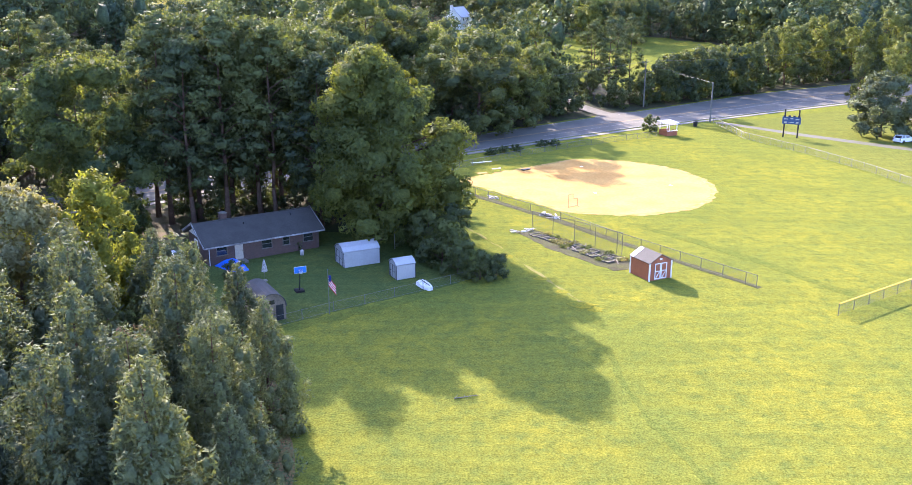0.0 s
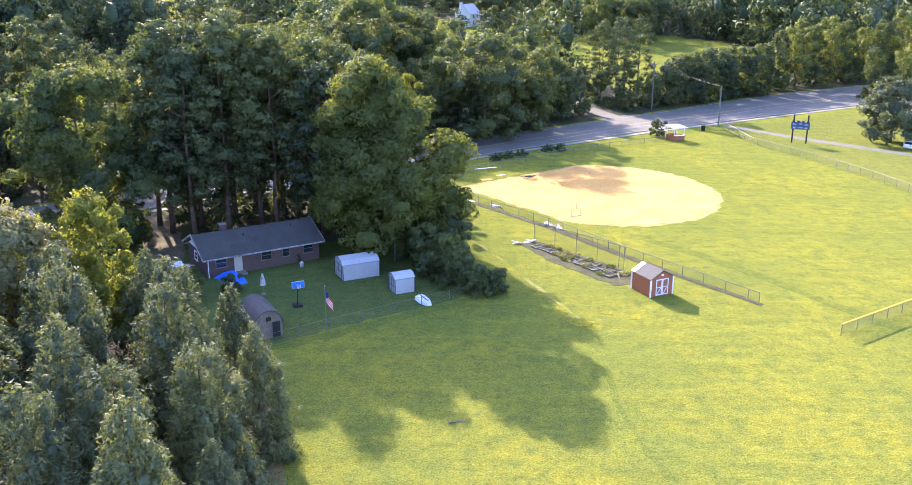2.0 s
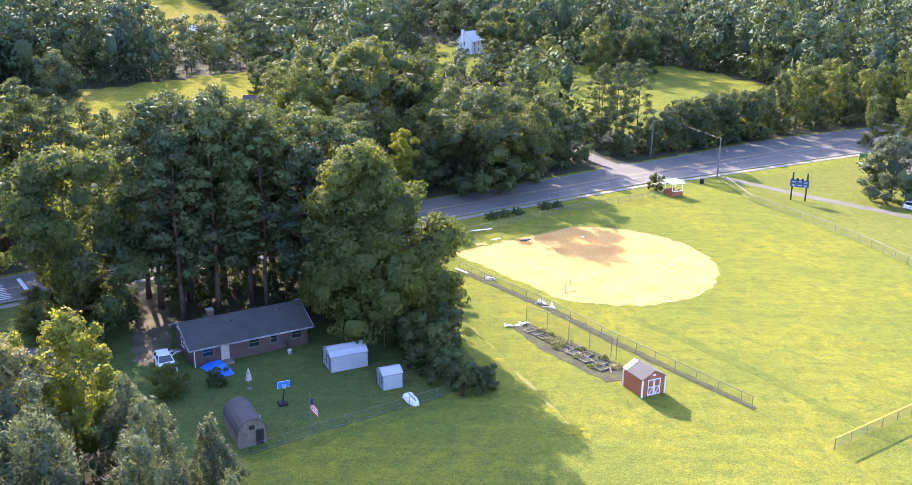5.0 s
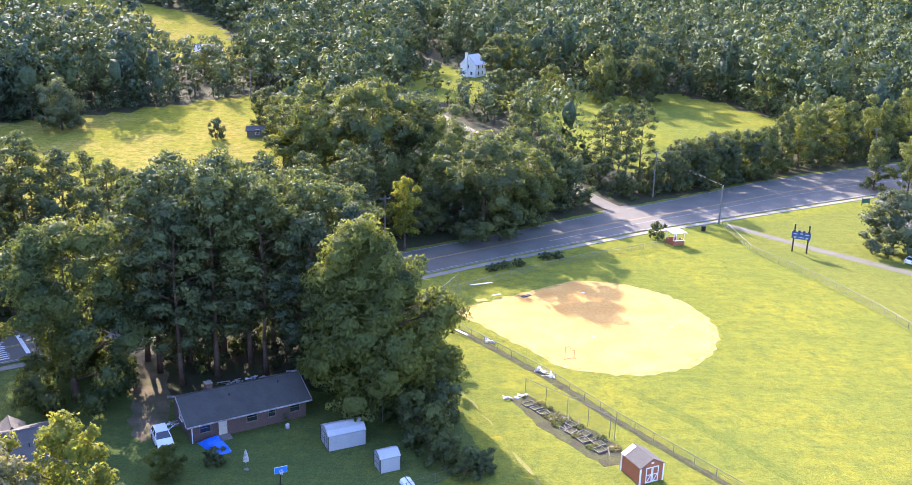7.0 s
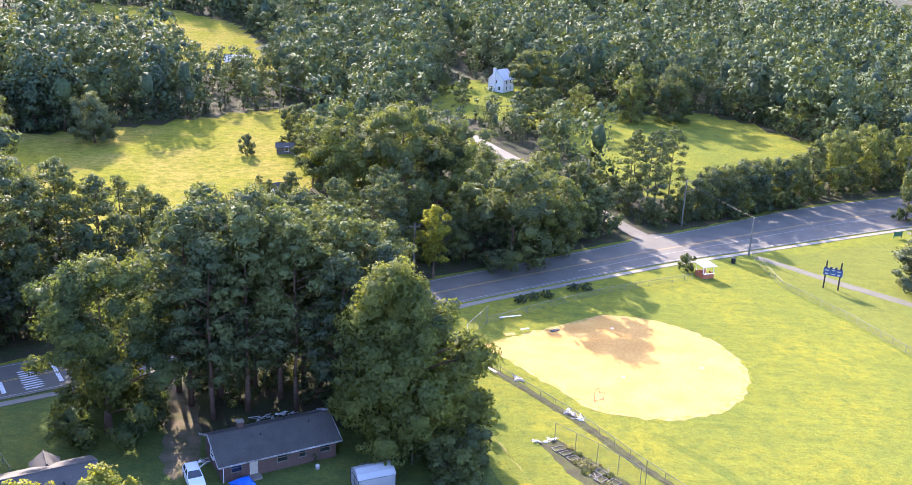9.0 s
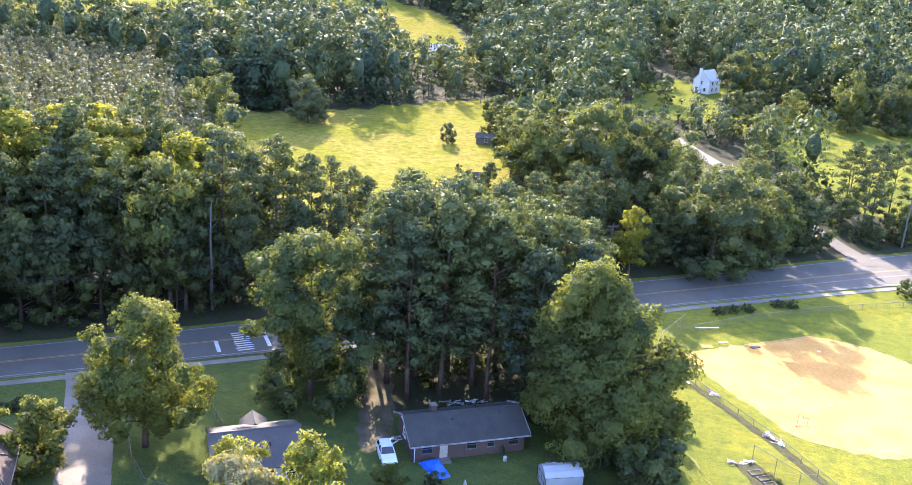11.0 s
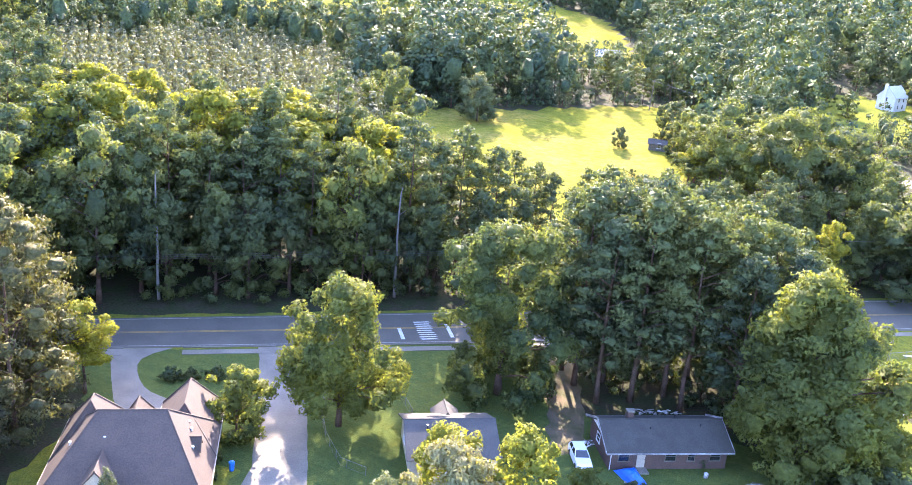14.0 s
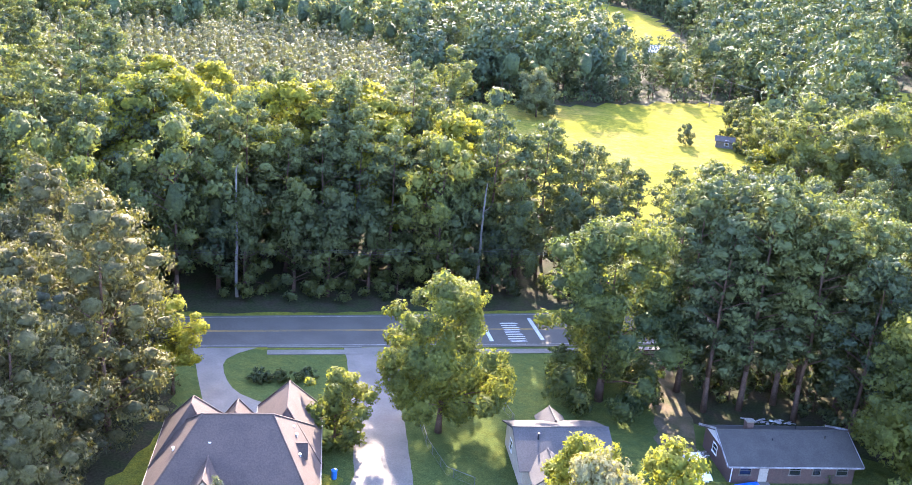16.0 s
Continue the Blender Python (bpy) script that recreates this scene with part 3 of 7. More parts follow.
def leaf_cards(rg, lobes, count, size, lift=0.25, spread=0.55, thin=0.62, keep=0.72, droop=0.0, dome=0.6, shell=(0.62, 1.10), tufts=6, lobed=0.85):
    """Small folded leaf clumps on the outer shells of the lobes (x, y, z, rx, ry, rz), and the way each leaf mass faces."""
    lobes = np.array(lobes, float)
    own = np.arange(len(lobes))
    small = lobes
    if tufts:
        # smaller tufts on every lobe break its round outline
        own = np.repeat(own, tufts)
        big_l = lobes[own]
        way = unit(rg.normal(size=(len(own), 3)) + unit(big_l[:, :3] - lobes[:, :3].mean(axis=0)) * 0.7 + np.array([0, 0, 0.25]))
        small = np.concatenate([big_l[:, :3] + way * big_l[:, 3:] * rg.uniform(0.55, 1.0, size=(len(own), 1)), big_l[:, 3:] * rg.uniform(0.26, 0.52, size=(len(own), 1))], axis=1)
        small = np.concatenate([small, lobes * np.array([1, 1, 1, 0.86, 0.86, 0.86])])
        own = np.concatenate([own, np.arange(len(lobes))])
    area = small[:, 3] * small[:, 5]
    made = []
    total = 0
    while total < count:
        k = rg.choice(len(small), size=count * 2, p=area / area.sum())
        d = unit(rg.normal(size=(count * 2, 3)))
        r = rg.uniform(0.0, 1.0, size=(count * 2, 1)) ** 0.6 * (shell[1] - shell[0]) + shell[0]
        p = small[k, :3] + d * small[k, 3:] * r
        rel = (p[:, None, :] - lobes[None, :, :3]) / lobes[None, :, 3:]
        dist = np.linalg.norm(rel, axis=2)
        dist[np.arange(len(p)), own[k]] = 9
        ok = dist.min(axis=1) > keep if len(lobes) > 1 else np.ones(len(p), bool)
        made.append(np.concatenate([p[ok], d[ok]], axis=1))
        total += ok.sum()
    a = np.concatenate(made)[:count]
    p, d = a[:, :3], a[:, 3:]
    nrm = unit(d + rg.normal(size=d.shape) * spread + np.array([0, 0, lift]))
    t = unit(np.cross(nrm, rg.normal(size=d.shape)))
    b = np.cross(nrm, t)
    s = size * rg.uniform(0.55, 1.35, size=(count, 1))
    w = thin * rg.uniform(0.7, 1.3, size=(count, 1))
    fold = nrm * s * rg.uniform(-0.35, 0.15, size=(count, 1))
    dz = np.array([0, 0, -droop]) * s
    spray = np.stack([p - t * s + dz, p + t * s * rg.uniform(0.2, 0.9, size=(count, 1)) - b * s * w + fold, p + t * s * rg.uniform(0.2, 0.9, size=(count, 1)) + b * s * w * rg.uniform(0.7, 1.3, size=(count, 1)) + dz], axis=1)
    mid = (small[:, :3] * area[:, None]).sum(axis=0) / area.sum()
    out = p - mid
    out[:, 2] *= 0.7
    face = unit(d * lobed + unit(out) * dome + nrm * 0.3 + np.array([0, 0, 0.08]))
    return spray, face


def round_net(k):
    """A net of four-cornered faces round a ball: its corners and faces."""
    at, corners, faces = {}, [], []

    def corner(p):
        key = tuple(round(c * 1000) for c in p)
        if key not in at:
            at[key] = len(corners)
            corners.append(p)
        return at[key]

    ticks = [math.tan(math.pi / 4 * (2 * i / k - 1)) for i in range(k + 1)]
    for axis in range(3):
        for sg in (-1, 1):
            def spot(a, b):
                q = [0, 0, 0]
                q[axis], q[(axis + 1) % 3], q[(axis + 2) % 3] = sg, a, b
                return corner(tuple(q))
            for i in range(k):
                for j in range(k):
                    f = [spot(ticks[i], ticks[j]), spot(ticks[i + 1], ticks[j]), spot(ticks[i + 1], ticks[j + 1]), spot(ticks[i], ticks[j + 1])]
                    faces.append(f if sg > 0 else f[::-1])
    return unit(np.array(corners, float)), np.array(faces, np.int32)


def small_net():
    """Twenty three-cornered faces round a ball."""
    g = (1 + math.sqrt(5)) / 2
    v = [(-1, g, 0), (1, g, 0), (-1, -g, 0), (1, -g, 0), (0, -1, g), (0, 1, g), (0, -1, -g), (0, 1, -g), (g, 0, -1), (g, 0, 1), (-g, 0, -1), (-g, 0, 1)]
    f = [(0, 11, 5), (0, 5, 1), (0, 1, 7), (0, 7, 10), (0, 10, 11), (1, 5, 9), (5, 11, 4), (11, 10, 2), (10, 7, 6), (7, 1, 8), (3, 9, 4), (3, 4, 2), (3, 2, 6), (3, 6, 8), (3, 8, 9), (4, 9, 5), (2, 4, 11), (6, 2, 10), (8, 6, 7), (9, 8, 1)]
    return unit(np.array(v, float)), np.array(f, np.int32)


NETS = {1: small_net(), 2: round_net(2)}


def leaf_masses(rg, lobes, fill=0.65, net=2, uneven=0.25, dome=0.5, most=60, heart=0.7):
    """The dense leaf masses that fill the lobes: corners, faces and the way each corner faces."""
    ball, faces = NETS[net]
    lobes = np.array(sorted(lobes, key=lambda q: -q[3] * q[5])[:most], float)
    mid = lobes[:, :3].mean(axis=0)
    usual = np.median(lobes[:, 3])
    out_v, out_f, out_n = [], [], []
    for k, q in enumerate(lobes):
        v = q[:3] + ball * q[3:] * (fill if q[3] < 1.5 * usual else heart * fill) * (1 + rg.uniform(-uneven, uneven, size=(len(ball), 1)))
        away = v - mid
        away[:, 2] *= 0.7
        out_v.append(v)
        out_f.append(faces + k * len(ball))
        out_n.append(unit(ball * 0.8 + unit(away) * dome + rg.normal(size=ball.shape) * 0.25 + np.array([0, 0, 0.06])))
    return np.concatenate(out_v), np.concatenate(out_f), np.concatenate(out_n)


def cards_mesh(name, cards, material, masses=None):
    """A mesh of loose leaf sprays over dense leaf masses, shaded as soft foliage."""
    sprays, face = cards
    n = len(sprays)
    co, nr = sprays.reshape(-1, 3), np.repeat(face, 3, axis=0)
    corner = np.arange(3 * n, dtype=np.int32)
    start = np.arange(0, 3 * n, 3, dtype=np.int32)
    if masses is not None:
        v, f, m = masses
        start = np.concatenate([start, 3 * n + np.arange(0, f.size, f.shape[1], dtype=np.int32)])
        corner = np.concatenate([corner, (f + 3 * n).reshape(-1).astype(np.int32)])
        co, nr = np.concatenate([co, v]), np.concatenate([nr, m])
    me = bpy.data.meshes.new(name)
    me.vertices.add(len(co))
    me.vertices.foreach_set("co", co.reshape(-1).astype(np.float32))
    me.loops.add(len(corner))
    me.loops.foreach_set("vertex_index", corner)
    me.polygons.add(len(start))
    me.polygons.foreach_set("loop_start", start)
    me.materials.append(material)
    me.update(calc_edges=True)
    me.normals_split_custom_set_from_vertices(nr.astype(np.float32))
    return me


def trunk_shape(rg, h, r, lobes, limbs=8, lean=0.03):
    """A tapered trunk in bent pieces, with limbs that reach into the crown."""
    s = Shape()
    pts = [Vector((0, 0, -0.15))]
    n = 5
    for i in range(1, n + 1):
        pts.append(Vector((rg.normal() * lean * h * 0.2, rg.normal() * lean * h * 0.2, h * i / n)))
    for i in range(n):
        a, b = r * (1 - 0.85 * i / n), r * (1 - 0.85 * (i + 1) / n)
        s.tube(pts[i], pts[i + 1], a * (1.35 if i == 0 else 1), b, 7)
    for k in range(min(limbs, len(lobes))):
        c = Vector(lobes[k][:3])
        z0 = max(0.15 * h, min(c.z - 0.35 * math.hypot(c.x, c.y) - 0.5, h * 0.9))
        i = min(n - 1, int(z0 / h * n))
        base = pts[i].lerp(pts[i + 1], z0 / h * n - i)
        mid = base.lerp(c, 0.55) + Vector((0, 0, 0.4))
        s.tube(base, mid, r * 0.32, r * 0.2, 5)
        s.tube(mid, c, r * 0.2, r * 0.06, 5)
    return s


def broad_lobes(rg, h, r, base, n, top=1.0, flat_top=0.0):
    """Lobes of a spreading crown: big shoulders, smaller heads, an uneven outline."""
    out = []
    mid = (h + base) / 2
    hz = (h - base) / 2
    for i in range(n):
        z = rg.uniform(-0.85, 0.95)
        a = i * 2.399963 + rg.uniform(-0.5, 0.5)
        w = math.sqrt(max(0.05, 1 - abs(z) ** (2.3 if z > 0 else 4.5)))
        q = r * w * rg.uniform(0.42, 0.98)
        lr = r * rg.uniform(0.15, 0.33)
        out.append((q * math.cos(a), q * math.sin(a), mid + z * (hz - lr * 0.8), lr, lr, lr * rg.uniform(0.7, 0.95)))
    if base < 0.6:
        # a skirt of low branches that hides the foot of the trunk
        for i in range(max(6, n // 5)):
            a = i * 2.399963 + rg.uniform(-0.3, 0.3)
            lr = r * rg.uniform(0.20, 0.30)
            q = r * rg.uniform(0.5, 0.78)
            out.append((q * math.cos(a), q * math.sin(a), base + lr * rg.uniform(0.6, 1.3), lr, lr, lr * 0.8))
    out.append((0, 0, h - r * 0.30, r * 0.32, r * 0.32, r * 0.30))
    out.append((0, 0, mid, r * 0.52, r * 0.52, hz * 0.66))
    return out


def spreading_lobes(rg, h, r, base, n):
    """Lobes of an old oak: widest low down, narrowing to a broken peak."""
    out = []
    for i in range(n):
        z = ((i + rg.uniform(0, 1)) / n) * 1.85 - 0.92
        up = (z + 0.35) / 1.3
        w = (1 - up ** 1.7) ** 0.65 if up > 0 else 1 + 0.32 * up
        a = i * 2.399963 + rg.uniform(-0.5, 0.5)
        q = r * w * rg.uniform(0.35, 0.84)
        lr = r * rg.uniform(0.15, 0.27) * (1.08 - 0.3 * max(0, z))
        drift = (-0.16 * z + 0.12 * (1 - abs(z))) * r
        reach = 1.0 + 0.10 * max(0.0, math.cos(a)) * (1 - max(0.0, z))
        out.append((q * reach * math.cos(a) + drift, q * math.sin(a), (h + base) / 2 + z * ((h - base) / 2 - lr * 0.6), lr, lr, lr * rg.uniform(0.6, 0.85)))
    for k in range(12):
        # a heavy shoulder over the field's side
        a, q, lr = -0.3 + 0.12 * k, r * rg.uniform(0.72, 0.98), r * rg.uniform(0.16, 0.22)
        out.append((q * math.cos(a), q * math.sin(a), h * rg.uniform(0.22, 0.52), lr, lr, lr * 0.75))
    for z, w in ((0.25, 0.5), (0.5, 0.46), (0.72, 0.28)):
        out.append((0, 0, base + (h - base) * z, r * w, r * w, (h - base) * 0.2))
    return out


def pine_lobes(rg, h, r, base, n):
    """Tufts of a tall pine: flattened heads on whorled branches in the upper part."""
    out = []
    for i in range(n):
        t = (i + rg.uniform(0, 1)) / n
        z = base + (h - base) * t
        w = r * (0.55 + 0.6 * math.sin(math.pi * min(1, 0.2 + 0.8 * t)) - 0.55 * max(0, t - 0.72) * 2.2)
        a = i * 2.399963 + rg.uniform(-0.4, 0.4)
        q = max(0.15, w) * rg.uniform(0.45, 0.95)
        lr = r * rg.uniform(0.24, 0.42)
        out.append((q * math.cos(a), q * math.sin(a), z, lr, lr, lr * 0.55))
    out.append((0, 0, h - r * 0.25, r * 0.28, r * 0.28, r * 0.32))
    return out


def cone_lobes(rg, h, r, base, n):
    """Tufts of a young pine: a dense cone with upturned branch ends."""
    out = []
    seed_a = rg.uniform(0, 6)
    for i in range(n):
        t = ((i + rg.uniform(0, 1)) / n) ** 1.15
        z = base + (h - base) * t * 0.96
        w = r * (1 - t) ** 0.5 * (0.82 + 0.18 * math.sin(7 * t + seed_a))
        a = i * 2.399963 + rg.uniform(-0.4, 0.4)
        q = w * rg.uniform(0.5, 1.06)
        lr = r * rg.uniform(0.09, 0.21) * (1.1 - 0.4 * t)
        out.append((q * math.cos(a), q * math.sin(a), z, lr, lr, lr * 1.7))
    out.append((0, 0, h - 0.5, 0.28, 0.28, 0.7))
    for t in (0.1, 0.3, 0.5, 0.7):
        w = r * (1 - t) ** 0.72 * 0.62
        out.append((0, 0, base + (h - base) * t, w, w, (h - base) * 0.16))
    return out


KINDS = {}


def off_side_road(x, y):
    """Metres from the middle of the side road."""
    best = 1e9
    for (x0, y0), (x1, y1) in zip(SIDE_ROAD, SIDE_ROAD[1:]):
        dx, dy = x1 - x0, y1 - y0
        t = min(1, max(0, ((x - x0) * dx + (y - y0) * dy) / (dx * dx + dy * dy)))
        best = min(best, math.hypot(x - x0 - dx * t, y - y0 - dy * t))
    return best


def tree_kind(key, seed, style, h, r, base, lobes, cards, size, leaf, trunk_r, label, category="tree", name="tree", limbs=8, lift=0.25, thin=0.62, spread=0.55, bark=None, fill=0.58):
    """Builds the meshes of one kind of tree; planted by plant()."""
    rg = np.random.RandomState(seed)
    lb = {"broad": broad_lobes, "spreading": spreading_lobes, "pine": pine_lobes, "cone": cone_lobes}[style](rg, h, r, base, lobes)
    order = sorted(lb, key=lambda q: -q[3] * math.hypot(q[0], q[1]))
    rich = cards > 6000
    cards_made = leaf_cards(rg, lb, cards, size, lift=lift, thin=thin, spread=spread, dome=0.3 if style in ("pine", "cone") else 0.6, tufts=6 if rich else 3, keep=0.74, shell=(0.74, 1.12))
    crown = cards_mesh("crown", cards_made, leaf, leaf_masses(rg, lb, fill, 2 if rich else 1, dome=0.3 if style in ("pine", "cone") else 0.5, most=90))
    trunk = trunk_shape(rg, h * (0.95 if style in ("pine", "cone") else 0.72), trunk_r, order, limbs).mesh("trunk", bark or BARK, True)
    KINDS[key] = (trunk, crown, label, category, name)


def plant(key, x, y, scale=1.0, wide=1.0, turn=None, label="", group=""):
    trunk, crown, lab, category, name = KINDS[key]
    if off_side_road(x, y) < 5.0:
        return None
    rg = random.Random(int(x * 131 + y * 17))
    ob = new(name)
    ob.empty_display_size = 0.3
    ob.matrix_basis = pose(x, y, height(x, y), 0, 0, rg.uniform(0, 360) if turn is None else turn) @ Matrix.Diagonal((scale * wide, scale * wide, scale, 1))
    tagged(ob, label or lab, category, group)
    for n, me in (("trunk", trunk), ("crown", crown)):
        new(n, me).parent = ob
    return ob


tree_kind("oak", 11, "spreading", 24.4, 10.0, 0.4, 95, 42000, 0.252, LEAF_BRIGHT, 0.55, "huge spreading oak with a dense dark green crown", name="oak_tree", limbs=16)
tree_kind("maple", 12, "broad", 23.4, 8.2, 0.3, 64, 30000, 0.240, LEAF_BRIGHT, 0.45, "tall rounded broadleaf tree with a light green crown", name="broadleaf_tree", limbs=12)
tree_kind("lawn", 118, "broad", 18.2, 6.8, 0.8, 52, 24000, 0.216, LEAF_LAWN, 0.32, "leafy yellow-green tree on the lawn beside the driveway", name="broadleaf_tree", limbs=12)
tree_kind("lime", 14, "broad", 16.5, 4.5, 2.5, 34, 10000, 0.198, LEAF_LIME, 0.22, "slender yellow-green broadleaf tree among the pines", name="broadleaf_tree")
tree_kind("pale", 15, "broad", 16.8, 4.6, 4.0, 32, 13000, 0.180, LEAF_PALE, 0.25, "broadleaf tree with pale seed heads over its crown", name="broadleaf_tree")
tree_kind("small", 16, "broad", 7.6, 3.1, 0.5, 24, 6100, 0.170, LEAF_LAWN, 0.13, "small round green tree beside the driveway", name="small_tree")
tree_kind("bush", 17, "broad", 3.6, 2.1, 0.0, 14, 1800, 0.156, LEAF_OAK, 0.07, "dense dark green bush growing by the yard", category="bush", name="bush", limbs=4)
tree_kind("hedge", 18, "broad", 1.5, 1.5, 0.0, 9, 500, 0.180, LEAF_OAK, 0.05, "low dark green bush on the roadside grass", category="bush", name="bush", limbs=3)
for i, (h, r, b) in enumerate(((25.0, 4.6, 6.5), (24.0, 4.2, 5.5), (26.0, 4.8, 8.0))):
    tree_kind("pine" + "abc"[i], 21 + i, "pine", h, r, b, 56, 5900, 0.312, NEEDLE, 0.30, "tall pine with a bare trunk and dark needles", name="pine_tree", limbs=14, thin=0.42, spread=0.7, fill=0.5)
for i, (h, r) in enumerate(((15.0, 5.0), (14.0, 4.4), (15.5, 5.6))):
    tree_kind("young" + "abc"[i], 31 + i, "cone", h, r, 0.4, 130, 15000, 0.215, NEEDLE_YOUNG, 0.20, "young conical pine with dense grey-green needles", name="pine_tree", limbs=12, lift=0.55, thin=0.28, fill=0.42)
for i, (h, r) in enumerate(((20.0, 5.4), (22.0, 5.8))):
    tree_kind("yard" + "ab"[i], 36 + i, "pine", h, r, 1.8, 74, 10500, 0.25, NEEDLE_DRY, 0.30, "full pine with layered branches beside the large house", name="pine_tree", limbs=16, thin=0.4, spread=0.65, fill=0.5)
for i, (h, r, b, leaf) in enumerate(((20.0, 6.0, 0.6, LEAF_MID), (19.0, 5.2, 0.4, LEAF_OAK), (21.0, 5.6, 1.0, LEAF_MID), (18.5, 4.6, 2.0, LEAF_LIME))):
    tree_kind("wood" + "abcd"[i], 41 + i, "broad", h, r, b, 28, 4300, 0.315, leaf, 0.30, ("broadleaf tree at the edge of the roadside wood", "dark broadleaf tree in the roadside wood", "tall broadleaf tree in the roadside wood", "yellow-green broadleaf tree in the roadside wood")[i], name="broadleaf_tree", limbs=6)
for i, (h, r, b) in enumerate(((24.0, 4.6, 6.0), (23.0, 4.2, 4.5))):
    tree_kind("strip" + "ab"[i], 51 + i, "pine", h, r, b, 32, 3600, 0.31, NEEDLE, 0.26, "tall slim pine in the roadside wood", name="pine_tree", limbs=6, thin=0.5, spread=0.7, fill=0.5)
tree_kind("round", 62, "broad", 11.0, 5.0, 0.3, 38, 6500, 0.228, NEEDLE_YOUNG, 0.2, "round dense grey-green tree on the lawn by the footpath", name="round_tree", limbs=6)
tree_kind("scrub", 61, "broad", 8.5, 3.6, 0.3, 16, 1900, 0.26, LEAF_OAK, 0.12, "dark scrubby tree at the foot of the wood", name="scrub_tree", limbs=4)
tree_kind("crown", 63, "broad", 22.0, 8.0, 0.4, 44, 6500, 0.336, LEAF_OAK, 0.4, "big round dark broadleaf tree in full leaf", name="broadleaf_tree", limbs=8)
tree_kind("crownb", 64, "broad", 20.0, 7.0, 0.4, 36, 6100, 0.324, LEAF_MID, 0.36, "round green broadleaf tree in full leaf", name="broadleaf_tree", limbs=8)

# trees round the yards
plant("oak", -9.8, 107.0, turn=0)
plant("maple", -45.2, 106.0, turn=70)
plant("lawn", -57.8, 88.6, turn=10)
plant("small", -65.8, 80.4, 1.12, 1.12, turn=0)
plant("small", -28.4, 89.4, 0.5, 1.3, label="small bushy tree beside the brick house")
plant("lime", -29.8, 71.0)
plant("pale", -34.2, 66.2)
plant("lime", -36.5, 71.5, 0.9)
for x, y, k, s in ((-37.6, 114.0, "a", 0.98), (-34.6, 117.0, "b", 1.0), (-31.0, 120.5, "c", 0.96), (-30.0, 113.6, "a", 1.0), (-26.6, 117.6, "b", 1.04), (-23.8, 114.6, "c", 0.93), (-24.6, 122.6, "a", 0.96),
                   (-19.6, 119.6, "b", 0.98), (-20.6, 126.8, "a", 0.95), (-29.4, 126.2, "b", 0.97), (-37.0, 122.0, "c", 0.9), (-16.4, 123.4, "c", 0.86), (-33.6, 110.6, "b", 0.92), (-22.4, 131.0, "b", 0.92),
                   (-27.4, 133.0, "c", 0.9), (-40.5, 117.5, "b", 0.94), (-17.6, 113.4, "a", 0.84), (-12.6, 118.6, "b", 0.88), (-39.6, 128.0, "a", 0.95), (-14.0, 129.0, "a", 0.84), (-34.6, 129.0, "a", 0.92)):
    plant("pine" + k, x, y, s * (1.10 if x < -29 else 1.05), group="tall pines round the brick house")
for x, y, k, s in ((-20.2, 62.2, "a", 0.92), (-15.6, 40.5, "b", 0.98), (-14.8, 50.0, "c", 0.82), (-21.0, 41.4, "a", 0.94), (-22.2, 48.2, "b", 1.06), (-26.4, 57.6, "c", 0.98), (-29.4, 51.6, "a", 1.04), (-24.4, 68.4, "b", 0.88),
                   (-33.4, 58.0, "c", 0.96), (-18.8, 56.2, "a", 0.94), (-17.2, 66.4, "b", 0.72), (-27.4, 44.0, "c", 0.98), (-34.6, 47.8, "a", 1.06), (-37.8, 62.0, "b", 1.05), (-29.6, 63.6, "a", 0.95), (-13.4, 58.0, "b", 0.74),
                   (-40.0, 54.0, "c", 1.0), (-12.6, 44.4, "b", 0.66), (-18.4, 46.0, "c", 0.86), (-24.0, 36.6, "b", 0.95), (-31.6, 38.6, "a", 0.95)):
    plant("young" + k, x, y, s, group="young pines at the field's edge")
for x, y, k, s in ((-84.4, 67.6, "b", 1.08), (-90.5, 63.0, "a", 1.08), (-83.0, 60.4, "b", 0.96), (-89.0, 74.0, "a", 1.02), (-94.5, 70.0, "b", 1.02), (-79.6, 54.0, "a", 0.98), (-76.4, 49.4, "b", 0.82),
                   (-98.0, 79.0, "a", 0.98), (-104.0, 78.0, "b", 0.98), (-102.0, 70.0, "a", 1.05), (-86.0, 54.0, "b", 0.95), (-109, 84, "b", 0.9), (-97.0, 61.0, "b", 1.0)):
    plant("yard" + k, x, y, s * (0.86 + 0.28 * ((x * 7.3) % 1)), 0.84, group="pines beside the large house")
plant("lime", -86.6, 79.0, 0.72, 1.3, label="bright yellow-green tree by the curved drive")
plant("youngb", -64.2, 60.4, 0.52, label="small conifer behind the large house")
for x, y, s in ((-3.2, 100.6, 1.6), (-1.6, 97.0, 1.5), (0.2, 94.0, 1.2), (2.6, 91.8, 0.95), (4.4, 92.4, 0.8), (-0.6, 103.2, 1.6), (-5.4, 104.0, 1.1), (-23.6, 101.0, 0.42), (-19.0, 102.6, 0.36)):
    plant("bush", x, y, s)
plant("bush", -24.4, 92.2, 0.62, label="low dark green bush on the lawn before the brick house")
plant("bush", 40.2, 184.3, 1.05, 0.85, label="round dark green bush beside the scoring booth")
